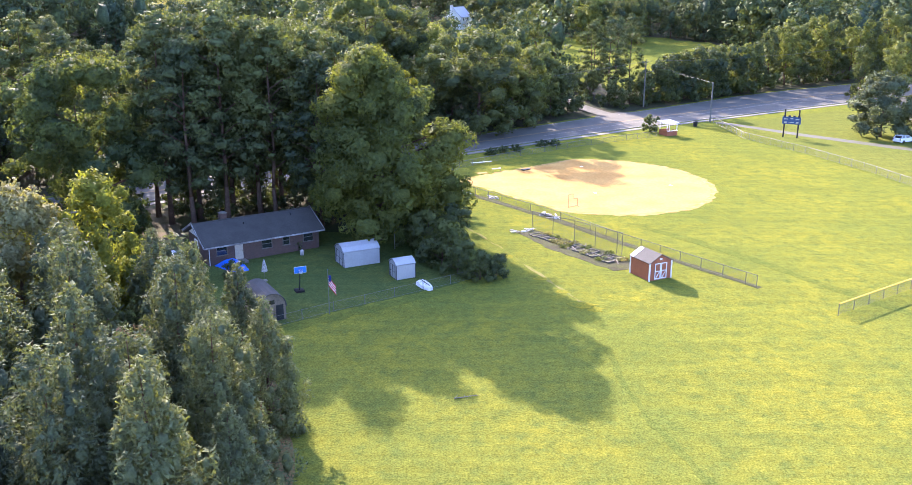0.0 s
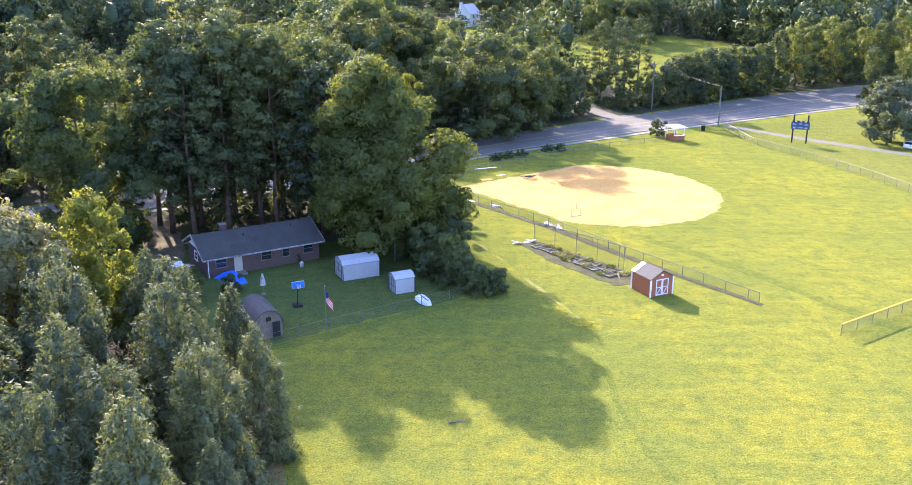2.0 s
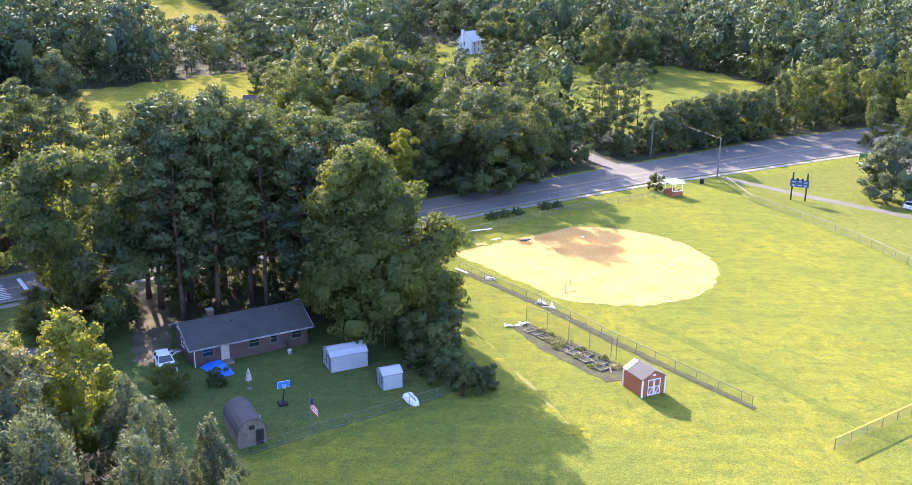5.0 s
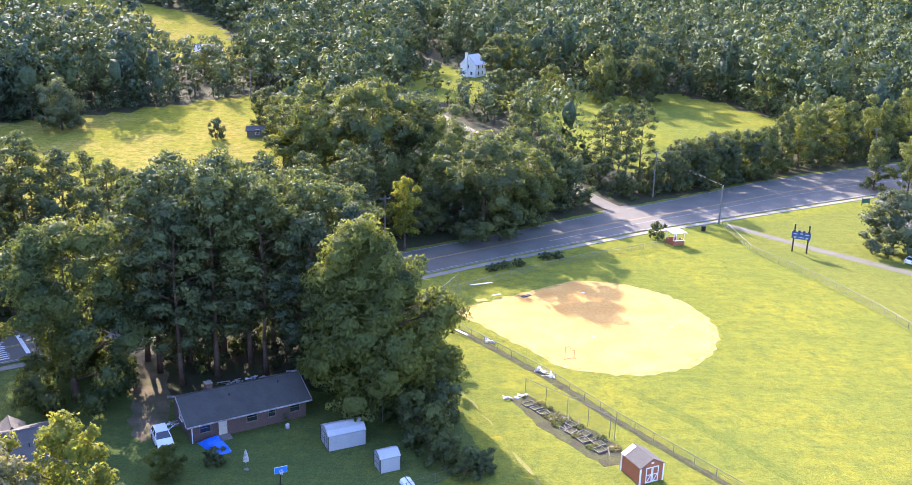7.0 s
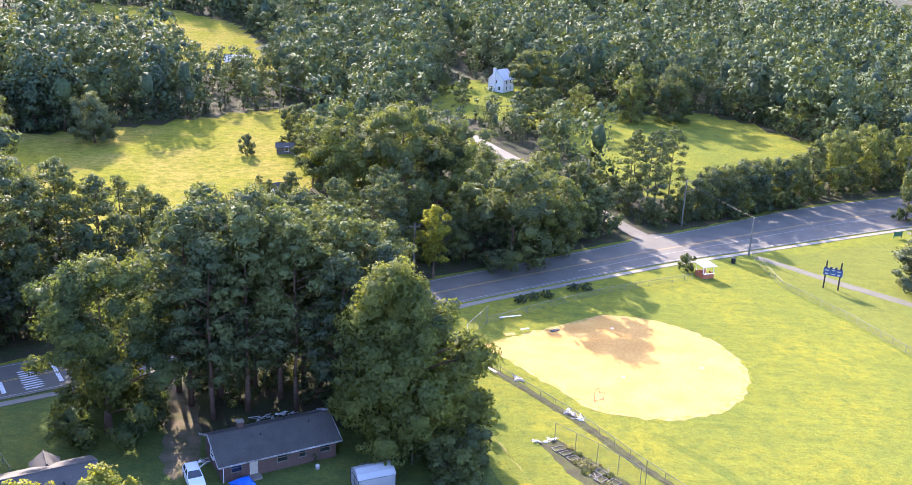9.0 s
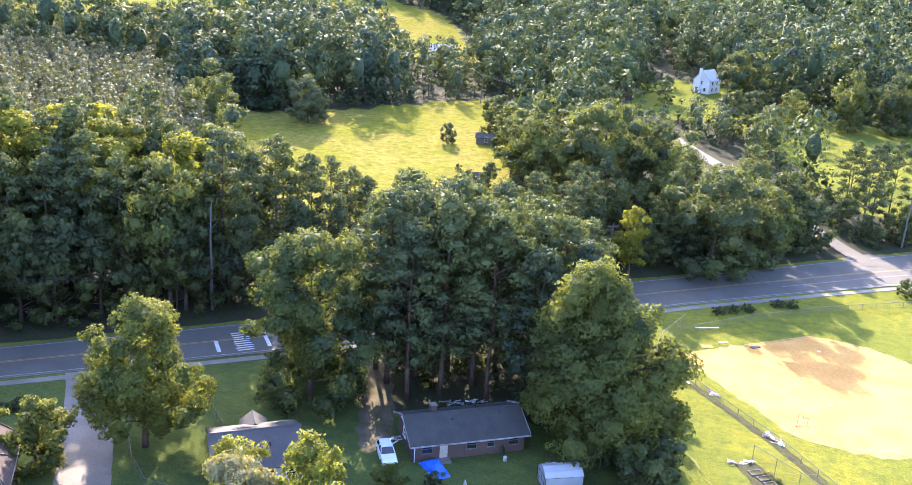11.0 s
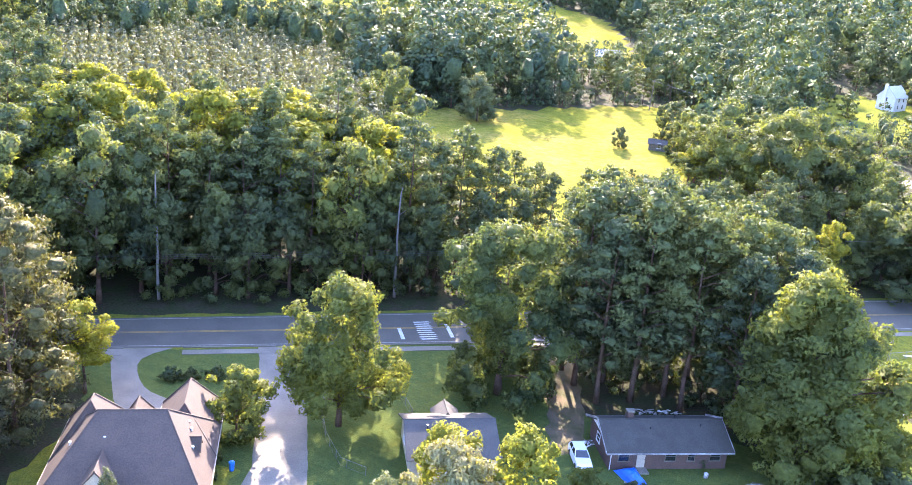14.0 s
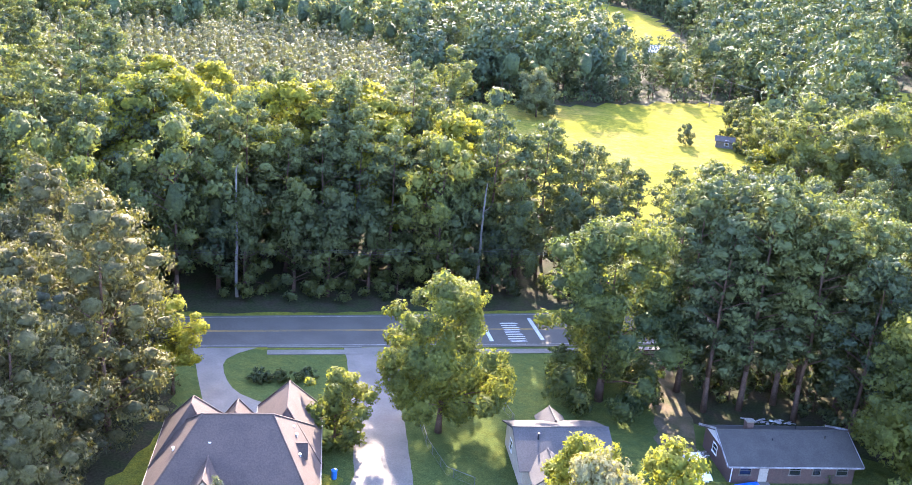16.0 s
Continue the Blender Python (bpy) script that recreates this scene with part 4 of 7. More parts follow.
for x, y in ((6.4, 160.2), (8.6, 162.0), (11.2, 163.6), (16.4, 168.2), (18.8, 169.0)):
    plant("hedge", x, y, 0.9, group="low bushes along the road")
for x, y in ((-80.9, 87.1), (-79.0, 88.4), (-76.5, 90.3)):
    plant("hedge", x, y, 1.0, label="low clipped shrub on the front lawn", group="shrubs on the front lawn")
for x, y, s in ((-66.4, 77.0, 0.5), (-64.6, 75.4, 0.42), (-62.8, 72.4, 0.45)):
    plant("bush", x, y, s, label="green shrub along the large house")
# trees by the right-hand lawn
plant("round", 85.4, 178.4, 1.2, 1.1)
plant("round", 91.5, 176.0, 0.85)
for x, y, k, s in ((106, 236, "b", 0.72), (112, 230, "a", 0.75), (119, 240, "c", 0.8), (126, 232, "b", 0.85), (133, 246, "a", 0.9), (110, 196, "b", 0.62), (118, 202, "a", 0.7), (128, 214, "c", 0.75), (140, 232, "b", 0.85)):
    plant("wood" + k, x, y, s)
# young growth under the tall pines
for x, y, s in ((-36, 117.5, 0.8), (-31.5, 115.5, 0.7), (-27.5, 121.5, 0.9), (-22, 118.5, 0.8), (-18, 115, 0.9), (-25, 128, 1.0), (-18.5, 131, 1.0), (-32, 123.5, 0.8), (-12, 124, 1.1), (-9, 131, 1.1), (-39.5, 124.5, 0.9), (-33, 133, 1.0), (-14.5, 136, 1.0), (-22, 136.5, 1.0), (-5.5, 119.5, 1.0), (-4.4, 126, 0.9), (-48.5, 113, 0.8), (-41.5, 110.5, 0.7), (-51, 108, 0.6)):
    plant("scrub", x, y, s, label="dark young tree growing under the tall pines")
# single trees across the road
plant("crown", 4.6, 180.5, 1.0, 1.12, label="big dark broadleaf tree beside the road")
plant("crownb", 12.0, 190.0, 0.9, 1.0)
plant("woodc", 15.5, 191.0, 0.8, 1.1)
plant("wooda", -5.0, 183.0, 0.8, 1.1)
plant("woodd", -10.2, 170.5, 0.78, 0.95)
plant("round", -112, 252, 1.3, 0.95, label="single round tree in the meadow")
plant("round", -68.0, 249.6, 0.55, 0.8, label="small dense conifer alone in the meadow")
plant("bush", -57.5, 222.0, 0.5, label="single low bush in the meadow")
plant("scrub", -47.0, 204.0, 0.6)
plant("scrub", -50.8, 205.6, 0.62)
plant("scrub", -46.4, 208.4, 0.8)
plant("woodb", -55.4, 261.0, 0.72, 1.2)
plant("woodb", -60.0, 266.0, 0.6, 1.2)
plant("woodb", -52.5, 250.0, 0.55, 1.2)
for x, y, k, s in ((-43, 225, "a", 0.85), (-43, 232, "b", 0.82), (-2, 216, "a", 0.95), (-49, 244, "c", 0.68),
                   (-47, 256, "b", 0.72), (-40, 244, "b", 0.8), (-30, 234, "c", 0.9), (6, 206, "b", 0.8), (-44, 222, "d", 0.55), (12, 222, "a", 0.85), (20, 212, "b", 0.8), (-8, 232, "b", 0.9)):
    plant("wood" + k, x, y, s, 1.15, group="trees round the hidden house")
for x, y, k, s, w in ((-20.5, 206, "", 1.16, 1.05), (-36, 216, "b", 1.12, 1.1), (-12, 213, "", 0.98, 1.0), (-27, 209, "b", 1.05, 1.0), (-5, 204, "b", 0.95, 1.0), (-18, 226, "", 0.95, 1.0), (65, 350, "", 1.0, 0.95), (50, 345, "b", 1.08, 0.9), (12, 370, "", 1.02, 1.0), (18, 378, "b", 1.05, 1.0), (20, 300, "b", 0.66, 1.2), (-44, 246, "b", 0.72, 1.1)):
    plant("crown" + k, x, y, s, w, group="big round trees between road and fields")
for x, y, k, s in ((30, 222, "a", 0.82), (34, 228, "b", 0.8), (38, 224, "a", 0.85), (41, 231, "b", 0.86), (45, 234, "a", 0.84), (36, 236, "b", 0.78)):
    plant("strip" + k, x, y, s, 0.95, group="pines by the side road")
for x, y, s in ((51, 227, 1.2), (55, 231, 1.4), (59, 232, 1.5), (63, 236, 1.6), (67, 238, 1.5), (71, 242, 1.6), (75, 246, 1.55), (79, 248, 1.5), (84, 252, 1.6), (48, 224, 0.9), (57, 238, 1.3), (66, 245, 1.4), (53, 226, 1.1), (61, 231, 1.2), (69, 237, 1.2), (77, 243, 1.2)):
    plant("scrub", x, y, s, group="scrub along the road")
for x, y, k, s in ((89, 258, "b", 0.85), (95, 261, "a", 0.95), (101, 266, "b", 0.9), (107, 268, "c", 0.95), (113, 273, "b", 0.95), (120, 276, "a", 1.0), (127, 281, "b", 0.95), (134, 285, "c", 1.0), (98, 270, "c", 0.8), (110, 280, "a", 0.9), (142, 290, "b", 1.0)):
    plant("wood" + k, x, y, s, group="trees along the road")
for i, (x, y, ux, uy) in enumerate(along(FAR_EDGE, 4.6)):
    if 10 < x < 150 and not 24 < x < 46:
        rgs = random.Random(i)
        dd = rgs.uniform(5.5, 9.0)
        plant("scrub", x - uy * dd, y + ux * dd, rgs.uniform(0.55, 0.95), group="scrub along the road")
for x, y, s in ((37.4, 218.6, 0.8), (33.6, 224.6, 0.9), (30.4, 231, 0.9), (27.4, 237, 0.8), (19, 204, 0.9), (21.5, 203.5, 1.2), (24.5, 207, 1.35), (26.4, 210.6, 1.3), (21.0, 210.5, 1.5), (17.5, 200.5, 1.3), (22, 209, 0.8), (17, 213, 1.0), (12, 199, 0.9), (10, 206, 1.0), (40, 216, 0.6), (43, 222, 0.8), (39, 221, 0.6), (47, 228, 0.9)):
    plant("scrub", x, y, s, group="scrub by the side road")
# trees round the far fields
for x, y, k, s in ((70, 353, "b", 0.7), (20, 344, "b", 0.6), (26, 338, "b", 0.45), (36, 334, "b", 0.42), (16, 326, "b", 0.72), (-14, 366, "b", 0.55),
                   (-58, 338, "b", 0.7), (-44, 344, "b", 0.78), (28, 318, "c", 0.8), (10, 312, "b", 0.8), (-22, 384, "b", 0.5), (-98, 352, "b", 0.62), (-90, 348, "a", 0.6), (-84, 354, "b", 0.55), (-104, 360, "c", 0.55), (-78, 350, "b", 0.6), (-70, 352, "b", 0.6), (-62, 348, "a", 0.62)):
    plant("wood" + k, x, y, s, 1.25, group="trees round the far fields")


def roadside_wood():
    """The band of mixed wood along the far side of the road."""
    rg = random.Random(77)
    spots = []
    for x, y, ux, uy in along(FAR_EDGE, 5.2):
        if not -140 < x < 24:
            continue
        for d in (7.5, 13.5, 20.0, 27.0, 34.0):
            px, py = x - uy * d + rg.uniform(-1.8, 1.8), y + ux * d + rg.uniform(-1.8, 1.8)
            if any(inside(px, py, c) for c in CLEARINGS) or (px > -16 and d > 14) or (px > 14) or (px > -32 and d > 22):
                continue
            if (-58 < px < -30 and d > 16) or (-80 < px <= -58 and d > 24):
                continue
            spots.append((px, py, d))
    for i, (x, y, d) in enumerate(spots):
        q = rg.random()
        low = 0.68 if x >= -31 else min(1.05, max(0.62, 1.05 - 0.0145 * (x + 74))) * (0.88 if d > 15 and x > -80 else 1.0)
        if d < 9 and x < -56 and q < 0.6:
            plant("woodb", x, y, rg.uniform(0.78, 1.0), group="roadside wood")
        elif d < 9 and q < 0.7:
            plant("scrub", x, y, rg.uniform(0.8, 1.3), group="roadside wood")
        elif x < -72 and d > 15 and q < 0.06:
            plant("woodd", x, y, rg.uniform(1.25, 1.45), 1.15, group="roadside wood")
        elif q < 0.62 or (-78 < x < -20 and q < 0.85):
            plant("strip" + rg.choice("ab"), x, y, low * rg.uniform(0.90, 1.12), group="roadside wood")
        else:
            plant("wood" + rg.choice("abcb"), x, y, low * rg.uniform(0.95, 1.22), 0.92, group="roadside wood")


roadside_wood()
for x, y, s, w in ((-150, 133, 1.2, 1.3), (-145, 139, 1.25, 1.25), (-138, 146, 1.2, 1.2), (-134, 125, 1.15, 1.2), (-102, 135, 1.25, 1.45), (-104.5, 143, 1.3, 1.4), (-93.5, 141.5, 1.1, 0.8), (-86.3, 146, 1.05, 1.25), (-116, 150, 1.15, 1.2), (-122, 140, 1.15, 1.1)):
    plant("woodd", x, y, s, w, group="yellow-green trees of the roadside wood")


def bare_trunk(x, y, h, r):
    """A dead standing trunk with a few stubs."""
    s = Shape()
    rg = random.Random(int(x * 7))
    p = Vector((0, 0, -0.1))
    for i in range(5):
        q = Vector((rg.uniform(-0.12, 0.12), rg.uniform(-0.12, 0.12), h * (i + 1) / 5))
        s.tube(p, q, r * (1 - 0.13 * i), r * (1 - 0.13 * (i + 1)), 7)
        if i > 1:
            s.tube(q, q + Vector((rg.uniform(-1, 1), rg.uniform(-1, 1), 0.9)), r * 0.3, r * 0.08, 5)
        p = q
    ob = thing("dead_tree", "bare pale trunk of a dead pine", "tree", x, y, height(x, y))
    part("trunk", s, BARK_PALE, ob)


for x, y, h in ((-71.4, 127.0, 17.0), (-99.5, 105.5, 19.0)):
    bare_trunk(x, y, h, 0.26)


# ---- far woods, one mass ----
def far_template(rg, style, h, r, base, cards, size, lobes=14, most=9):
    """The sprays and leaf masses of one tree of the far woods."""
    lb = (broad_lobes if style == "broad" else pine_lobes)(rg, h, r, base, lobes)
    sprays = leaf_cards(rg, lb, cards, size, lift=0.15, spread=0.4, thin=0.75, keep=0.8, shell=(0.72, 1.12), dome=1.2, tufts=0, lobed=0.6)
    return sprays, leaf_masses(rg, lb, 0.44, 1, 0.3, 1.2, most, 1.2)


def woods(name, spots, templates, material, label, category):
    """Many trees in one mesh: leaf clumps of each tree, and a dark stem."""
    rg = np.random.RandomState(5)
    stem = Shape()
    sprays, ways, corners, nets, leans = [], [], [], [], []
    count = 0
    for x, y, s in spots:
        (q, f), (v, net, vn) = templates[rg.randint(len(templates))]
        a = rg.uniform(0, 2 * math.pi)
        c, d = math.cos(a), math.sin(a)
        z = height(x, y)
        turned = np.array([[c, d, 0], [-d, c, 0], [0, 0, 1]])
        here = np.array([x, y, z])
        sprays.append(q @ turned * s + here)
        ways.append(f @ turned)
        corners.append(v @ turned * s + here)
        leans.append(vn @ turned)
        nets.append(net + count)
        count += len(v)
        stem.add([(x - 0.25, y, z - 0.2), (x + 0.25, y, z - 0.2), (x, y + 0.25, z - 0.2), (x, y, z + 10 * s)], [(0, 1, 3), (1, 2, 3), (2, 0, 3)])
    me = cards_mesh(name, (np.concatenate(sprays), np.concatenate(ways)), material, (np.concatenate(corners), np.concatenate(nets), np.concatenate(leans)))
    ob = tagged(new(name, me), label, category, kind="stuff")
    part("stem", stem, BARK, ob)
    return ob


LOW_WOOD = [[(-320, 352), (-285, 345), (-238, 380), (-216, 440), (-178, 424), (-186, 345), (-245, 296)], [(-216, 440), (-240, 500), (-186, 486), (-172, 440), (-160, 398), (-192, 396)]]
BARN_GAP = [(-100, 294), (-74, 304), (-83, 330), (-95, 372), (-96, 388), (-134, 388), (-122, 368), (-108, 330)]


def far_spots():
    rg = random.Random(9)
    out, plantation = [], []
    plant_area = [(-106, 168), (-108, 192), (-122, 214), (-140, 236), (-152, 248), (-180, 276), (-222, 272), (-276, 214), (-200, 158), (-128, 156)]
    taken = [(-112, 252), (-68, 250)]
    y = 120.0
    while y < 930:
        far = y > 430
        step = 11.0 if y < 330 else (12.0 if not far else (13.5 if y < 640 else 18.5))
        x = -430.0
        while x < 560:
            px, py = x + rg.uniform(-0.42, 0.42) * step, y + rg.uniform(-0.42, 0.42) * step
            x += step
            ang = math.degrees(math.atan2(px, py - 10))
            if not -57 < ang < 31:
                continue
            d = road_side(px, py)
            if d < 9 or (d < 42 and px < 22):
                continue
            if px >= 22 and d < 30 and px < 150:
                continue
            if any(inside(px, py, c) for c in CLEARINGS):
                continue
            if px > -60 and px < 26 and py < 262 and d < 80:
                continue
            if -106 < px < -30 and d < 85:
                continue
            s = -0.62 * px + 0.785 * (py - 165)
            if s > (430 if ang < -28 else 760):
                continue
            if inside(px, py, plant_area) or off_side_road(px, py) < 6.5:
                continue
            if -24 < px < 18 and 255 < py < 335:
                out.append((px, py, rg.uniform(0.5, 0.6)))
                continue
            if any(inside(px, py, c) for c in LOW_WOOD):
                out.append((px, py, rg.uniform(0.48, 0.66)))
                continue
            if inside(px, py, BARN_GAP):
                out.append((px, py, rg.uniform(0.55, 0.75)))
                continue
            if inside(px, py, [(-160, 248), (-110, 296), (-112, 330), (-135, 350), (-205, 285)]):
                out.append((px, py, rg.uniform(1.05, 1.35)))
                continue
            if inside(px, py, [(-96, 388), (-82, 400), (-90, 470), (-120, 500), (-150, 470)]):
                out.append((px, py, rg.uniform(0.5, 0.72)))
                continue
            out.append((px, py, rg.choice((0.6, 0.8, 1.0, 1.1, 1.25, 1.45)) * rg.uniform(0.92, 1.08)))
        y += step
    for poly in CLEARINGS:
        for x0, y0, ux, uy in along(poly + poly[:1], 5.0):
            for sgn in (-1, 1):
                px, py = x0 + sgn * uy * rg.uniform(2.5, 6.5), y0 - sgn * ux * rg.uniform(2.5, 6.5)
                if road_side(px, py) > 24 and not any(inside(px, py, c) for c in CLEARINGS) and not (px > -60 and px < 26 and py < 262):
                    out.append((px, py, rg.uniform(0.22, 0.45)))
                    tall = (px + 0.4 * (py - y0), y0 + 6.0 + (py - y0) * 0.5)
                    if py > y0 + 1.5 and rg.random() < 0.5 and not any(inside(tall[0], tall[1], c) for c in LOW_WOOD) and not any(inside(tall[0], tall[1], c) for c in CLEARINGS) and not (-30 < px < 20) and not (-106 < px < -76 and py < 470):
                        out.append((tall[0], tall[1], rg.uniform(0.8, 1.2)))
    y = 156.0
    while y < 278:
        x = -278.0
        while x < -88:
            if inside(x, y, plant_area) and not inside(x, y, WEST_FIELD):
                plantation.append((x + rg.uniform(-0.9, 0.9), y + rg.uniform(-0.9, 0.9), rg.uniform(0.85, 1.12)))
            x += 4.2
        y += 4.2
    return out, plantation


rgf = np.random.RandomState(3)
FAR_BROAD = [far_template(rgf, "broad", 19.0 + i, 6.6 + 0.35 * i, 0.2, 720, 0.56) for i in range(6)] + [far_template(rgf, "pine", 23, 5.2, 3.0, 620, 0.52) for i in range(2)]
FAR_CONE = [far_template(rgf, "broad", 12.0 + 0.8 * i, 2.7, 1.5, 170, 0.40, 5, 3) for i in range(4)]
spots_far, spots_plantation = far_spots()
near_spots = [q for q in spots_far if q[2] >= 0.46 and q[1] < 232 and q[0] < -95]
spots_far = [q for q in spots_far if q not in near_spots]
for i, (x, y, s) in enumerate(near_spots):
    plant(("strip" + "ab"[i % 2]) if i % 5 < 2 else "wood" + "abcb"[i % 4], x, y, min(1.15, s * 0.92), 1.1, group="deep roadside wood")
FRINGE = [far_template(rgf, "broad", 14, 6.0, 0.2, 220, 0.62, 8, 4) for i in range(3)]
woods("wood_fringe", [q for q in spots_far if q[2] < 0.46], FRINGE, LEAF_FAR, "low dark scrub along the edges of the clearings", "scrub")
DISTANT = [far_template(rgf, "broad", 19.0 + i, 7.2 + 0.4 * i, 0.2, 230, 0.92, 9, 4) for i in range(4)]
woods("distant_woods", [(x, y, s * (1.0 if y < 640 else 1.2)) for x, y, s in spots_far if s >= 0.46 and y > 520], DISTANT, LEAF_FAR, "green woods on the far ridge", "woods")
woods("far_woods", [q for q in spots_far if q[2] >= 0.46 and q[1] <= 520], FAR_BROAD, LEAF_FAR, "mixed green woods covering the far hills", "woods")
woods("pine_plantation", spots_plantation, FAR_CONE, NEEDLE_GREY, "even grey-green stand of young plantation pines", "woods")


# ---- buildings ----
def window_part(parent, x, y, z, w, h, face, frame_mat=None):
    """A window proud of the wall: frame with sill and glazing bar, and a pane. face: 's', 'n', 'e' or 'w'."""
    d = {"s": (0, -1), "n": (0, 1), "e": (1, 0), "w": (-1, 0)}[face]
    f, p = Shape(), Shape()

    def plate(s, a0, a1, z0, z1, out0, out1):
        if d[0] == 0:
            ys = sorted((y + d[1] * out0, y + d[1] * out1))
            s.box(x + a0, ys[0], z0, x + a1, ys[1], z1)
        else:
            xs = sorted((x + d[0] * out0, x + d[0] * out1))
            s.box(xs[0], y + a0, z0, xs[1], y + a1, z1)

    t = 0.07
    plate(f, -w / 2, w / 2, z + h - t, z + h, 0, 0.06)
    plate(f, -w / 2 - 0.05, w / 2 + 0.05, z - 0.04, z + t, 0, 0.10)
    plate(f, -w / 2, -w / 2 + t, z + t, z + h - t, 0, 0.06)
    plate(f, w / 2 - t, w / 2, z + t, z + h - t, 0, 0.06)
    plate(f, -w / 2 + t, w / 2 - t, z + h / 2 - 0.025, z + h / 2 + 0.025, 0.01, 0.05)
    plate(p, -w / 2 + t, w / 2 - t, z + t, z + h - t, 0.005, 0.02)
    win = part("window", f, frame_mat or WHITE_PAINT, parent, "white-framed window")
    part("pane", p, GLASS, win, "dark glass")


def door_part(parent, x, y, z, w, h, face, material=None, label="panelled door"):
    d = {"s": -1, "n": 1}[face]
    s = Shape()
    ys = sorted((y, y + d * 0.05))
    s.box(x - w / 2, ys[0], z, x + w / 2, ys[1], z + h)
    for k in (0, 1):
        y2 = sorted((y + d * 0.05, y + d * 0.07))
        s.box(x - w / 2 + 0.12, y2[0], z + 0.15 + k * h * 0.5, x + w / 2 - 0.12, y2[1], z + 0.05 + h * 0.42 + k * h * 0.5)
    dr = part("door", s, material or WHITE_PAINT, parent, label)
    knob = Shape()
    knob.tube((x + w / 2 - 0.09, y + d * 0.05, z + 1.0), (x + w / 2 - 0.09, y + d * 0.12, z + 1.0), 0.03, 0.035, 8)
    part("door_knob", knob, CHROME, dr, "metal knob")


def gable_block(ob, L, D, wall_h, ridge_h, over, wall_mat, roof_mat, cx=0.0, cy=0.0, across=False, trim=True, gable_mat=None, thick=0.14):
    """Walls with gables and a two-sided roof under ob; the ridge runs along x, or along y if across."""
    def w(x, y, z):
        return (cx + (-y if across else x), cy + (x if across else y), z)

    s = Shape()
    x0, x1, y0, y1 = -L / 2, L / 2, -D / 2, D / 2
    s.add([w(x0, y0, -0.1), w(x1, y0, -0.1), w(x1, y1, -0.1), w(x0, y1, -0.1), w(x0, y0, wall_h), w(x1, y0, wall_h), w(x1, y1, wall_h), w(x0, y1, wall_h)],
          [(0, 1, 5, 4), (1, 2, 6, 5), (2, 3, 7, 6), (3, 0, 4, 7), (3, 2, 1, 0), (4, 5, 6, 7)])
    part("wall", s, wall_mat, ob)
    pitch = (ridge_h - wall_h) / (D / 2)
    for xs, q in ((x0, 0.02), (x1, -0.02)):
        g = Shape()
        a, b = (xs + q, xs + q + (0.12 if q > 0 else -0.12))
        g.add([w(a, y0 + 0.05, wall_h), w(a, y1 - 0.05, wall_h), w(a, 0, ridge_h - 0.06), w(b, y0 + 0.05, wall_h), w(b, y1 - 0.05, wall_h), w(b, 0, ridge_h - 0.06)],
              [(0, 1, 2), (5, 4, 3), (0, 3, 4, 1), (1, 4, 5, 2), (2, 5, 3, 0)])
        part("gable", g, gable_mat or wall_mat, ob)
    ye, ze = D / 2 + over, wall_h - pitch * over
    for sgn in (-1, 1):
        r = Shape()
        pts = [w(x0 - over, sgn * ye, ze + thick), w(x1 + over, sgn * ye, ze + thick), w(x1 + over, 0, ridge_h + thick), w(x0 - over, 0, ridge_h + thick)]
        r.slab(*(pts if sgn < 0 else pts[::-1]), thick)
        roof = part("roof_slope", r, roof_mat, ob)
        if trim:
            t = Shape()
            a, b = sorted((sgn * ye, sgn * (ye + 0.09)))
            c0, c1 = w(x0 - over, a, ze - 0.04), w(x1 + over, b, ze + thick * 0.8)
            t.box(min(c0[0], c1[0]), min(c0[1], c1[1]), ze - 0.04, max(c0[0], c1[0]), max(c0[1], c1[1]), ze + thick * 0.8)
            part("gutter", t, TRIM, ob, "weathered white gutter")
    if trim:
        for xs in (x0 - over - 0.05, x1 + over + 0.05):
            for sgn in (-1, 1):
                k = Shape()
                k.slab(w(xs - 0.03, sgn * ye, ze + thick + 0.01), w(xs + 0.03, sgn * ye, ze + thick + 0.01), w(xs + 0.03, 0, ridge_h + thick + 0.01), w(xs - 0.03, 0, ridge_h + thick + 0.01), 0.22)
                part("rake_board", k, TRIM, ob)
    c = Shape()
    p, q = w(x0 - over, 0, ridge_h + thick), w(x1 + over, 0, ridge_h + thick)
    c.tube(p, q, 0.09, 0.09, 6)
    part("ridge_cap", c, roof_mat, ob)


def vent_pipe(ob, x, y, z, h=0.5, r=0.06, material=None):
    s = Shape()
    s.tube((x, y, z - 0.3), (x, y, z + h), r, r, 8)
    s.tube((x, y, z + h), (x, y, z + h + 0.08), r * 1.6, r * 1.3, 8)
    part("vent_pipe", s, material or WHITE_PAINT, ob)


def chimney(ob, x, y, z0, z1, w=0.6, material=None):
    s = Shape()
    s.box(x - w / 2, y - w / 2, z0, x + w / 2, y + w / 2, z1)
    c = part("chimney", s, material or BRICK, ob, "brick chimney")
    k = Shape()
    k.box(x - w / 2 - 0.06, y - w / 2 - 0.06, z1, x + w / 2 + 0.06, y + w / 2 + 0.06, z1 + 0.1)
    part("chimney_cap", k, CONCRETE, c)


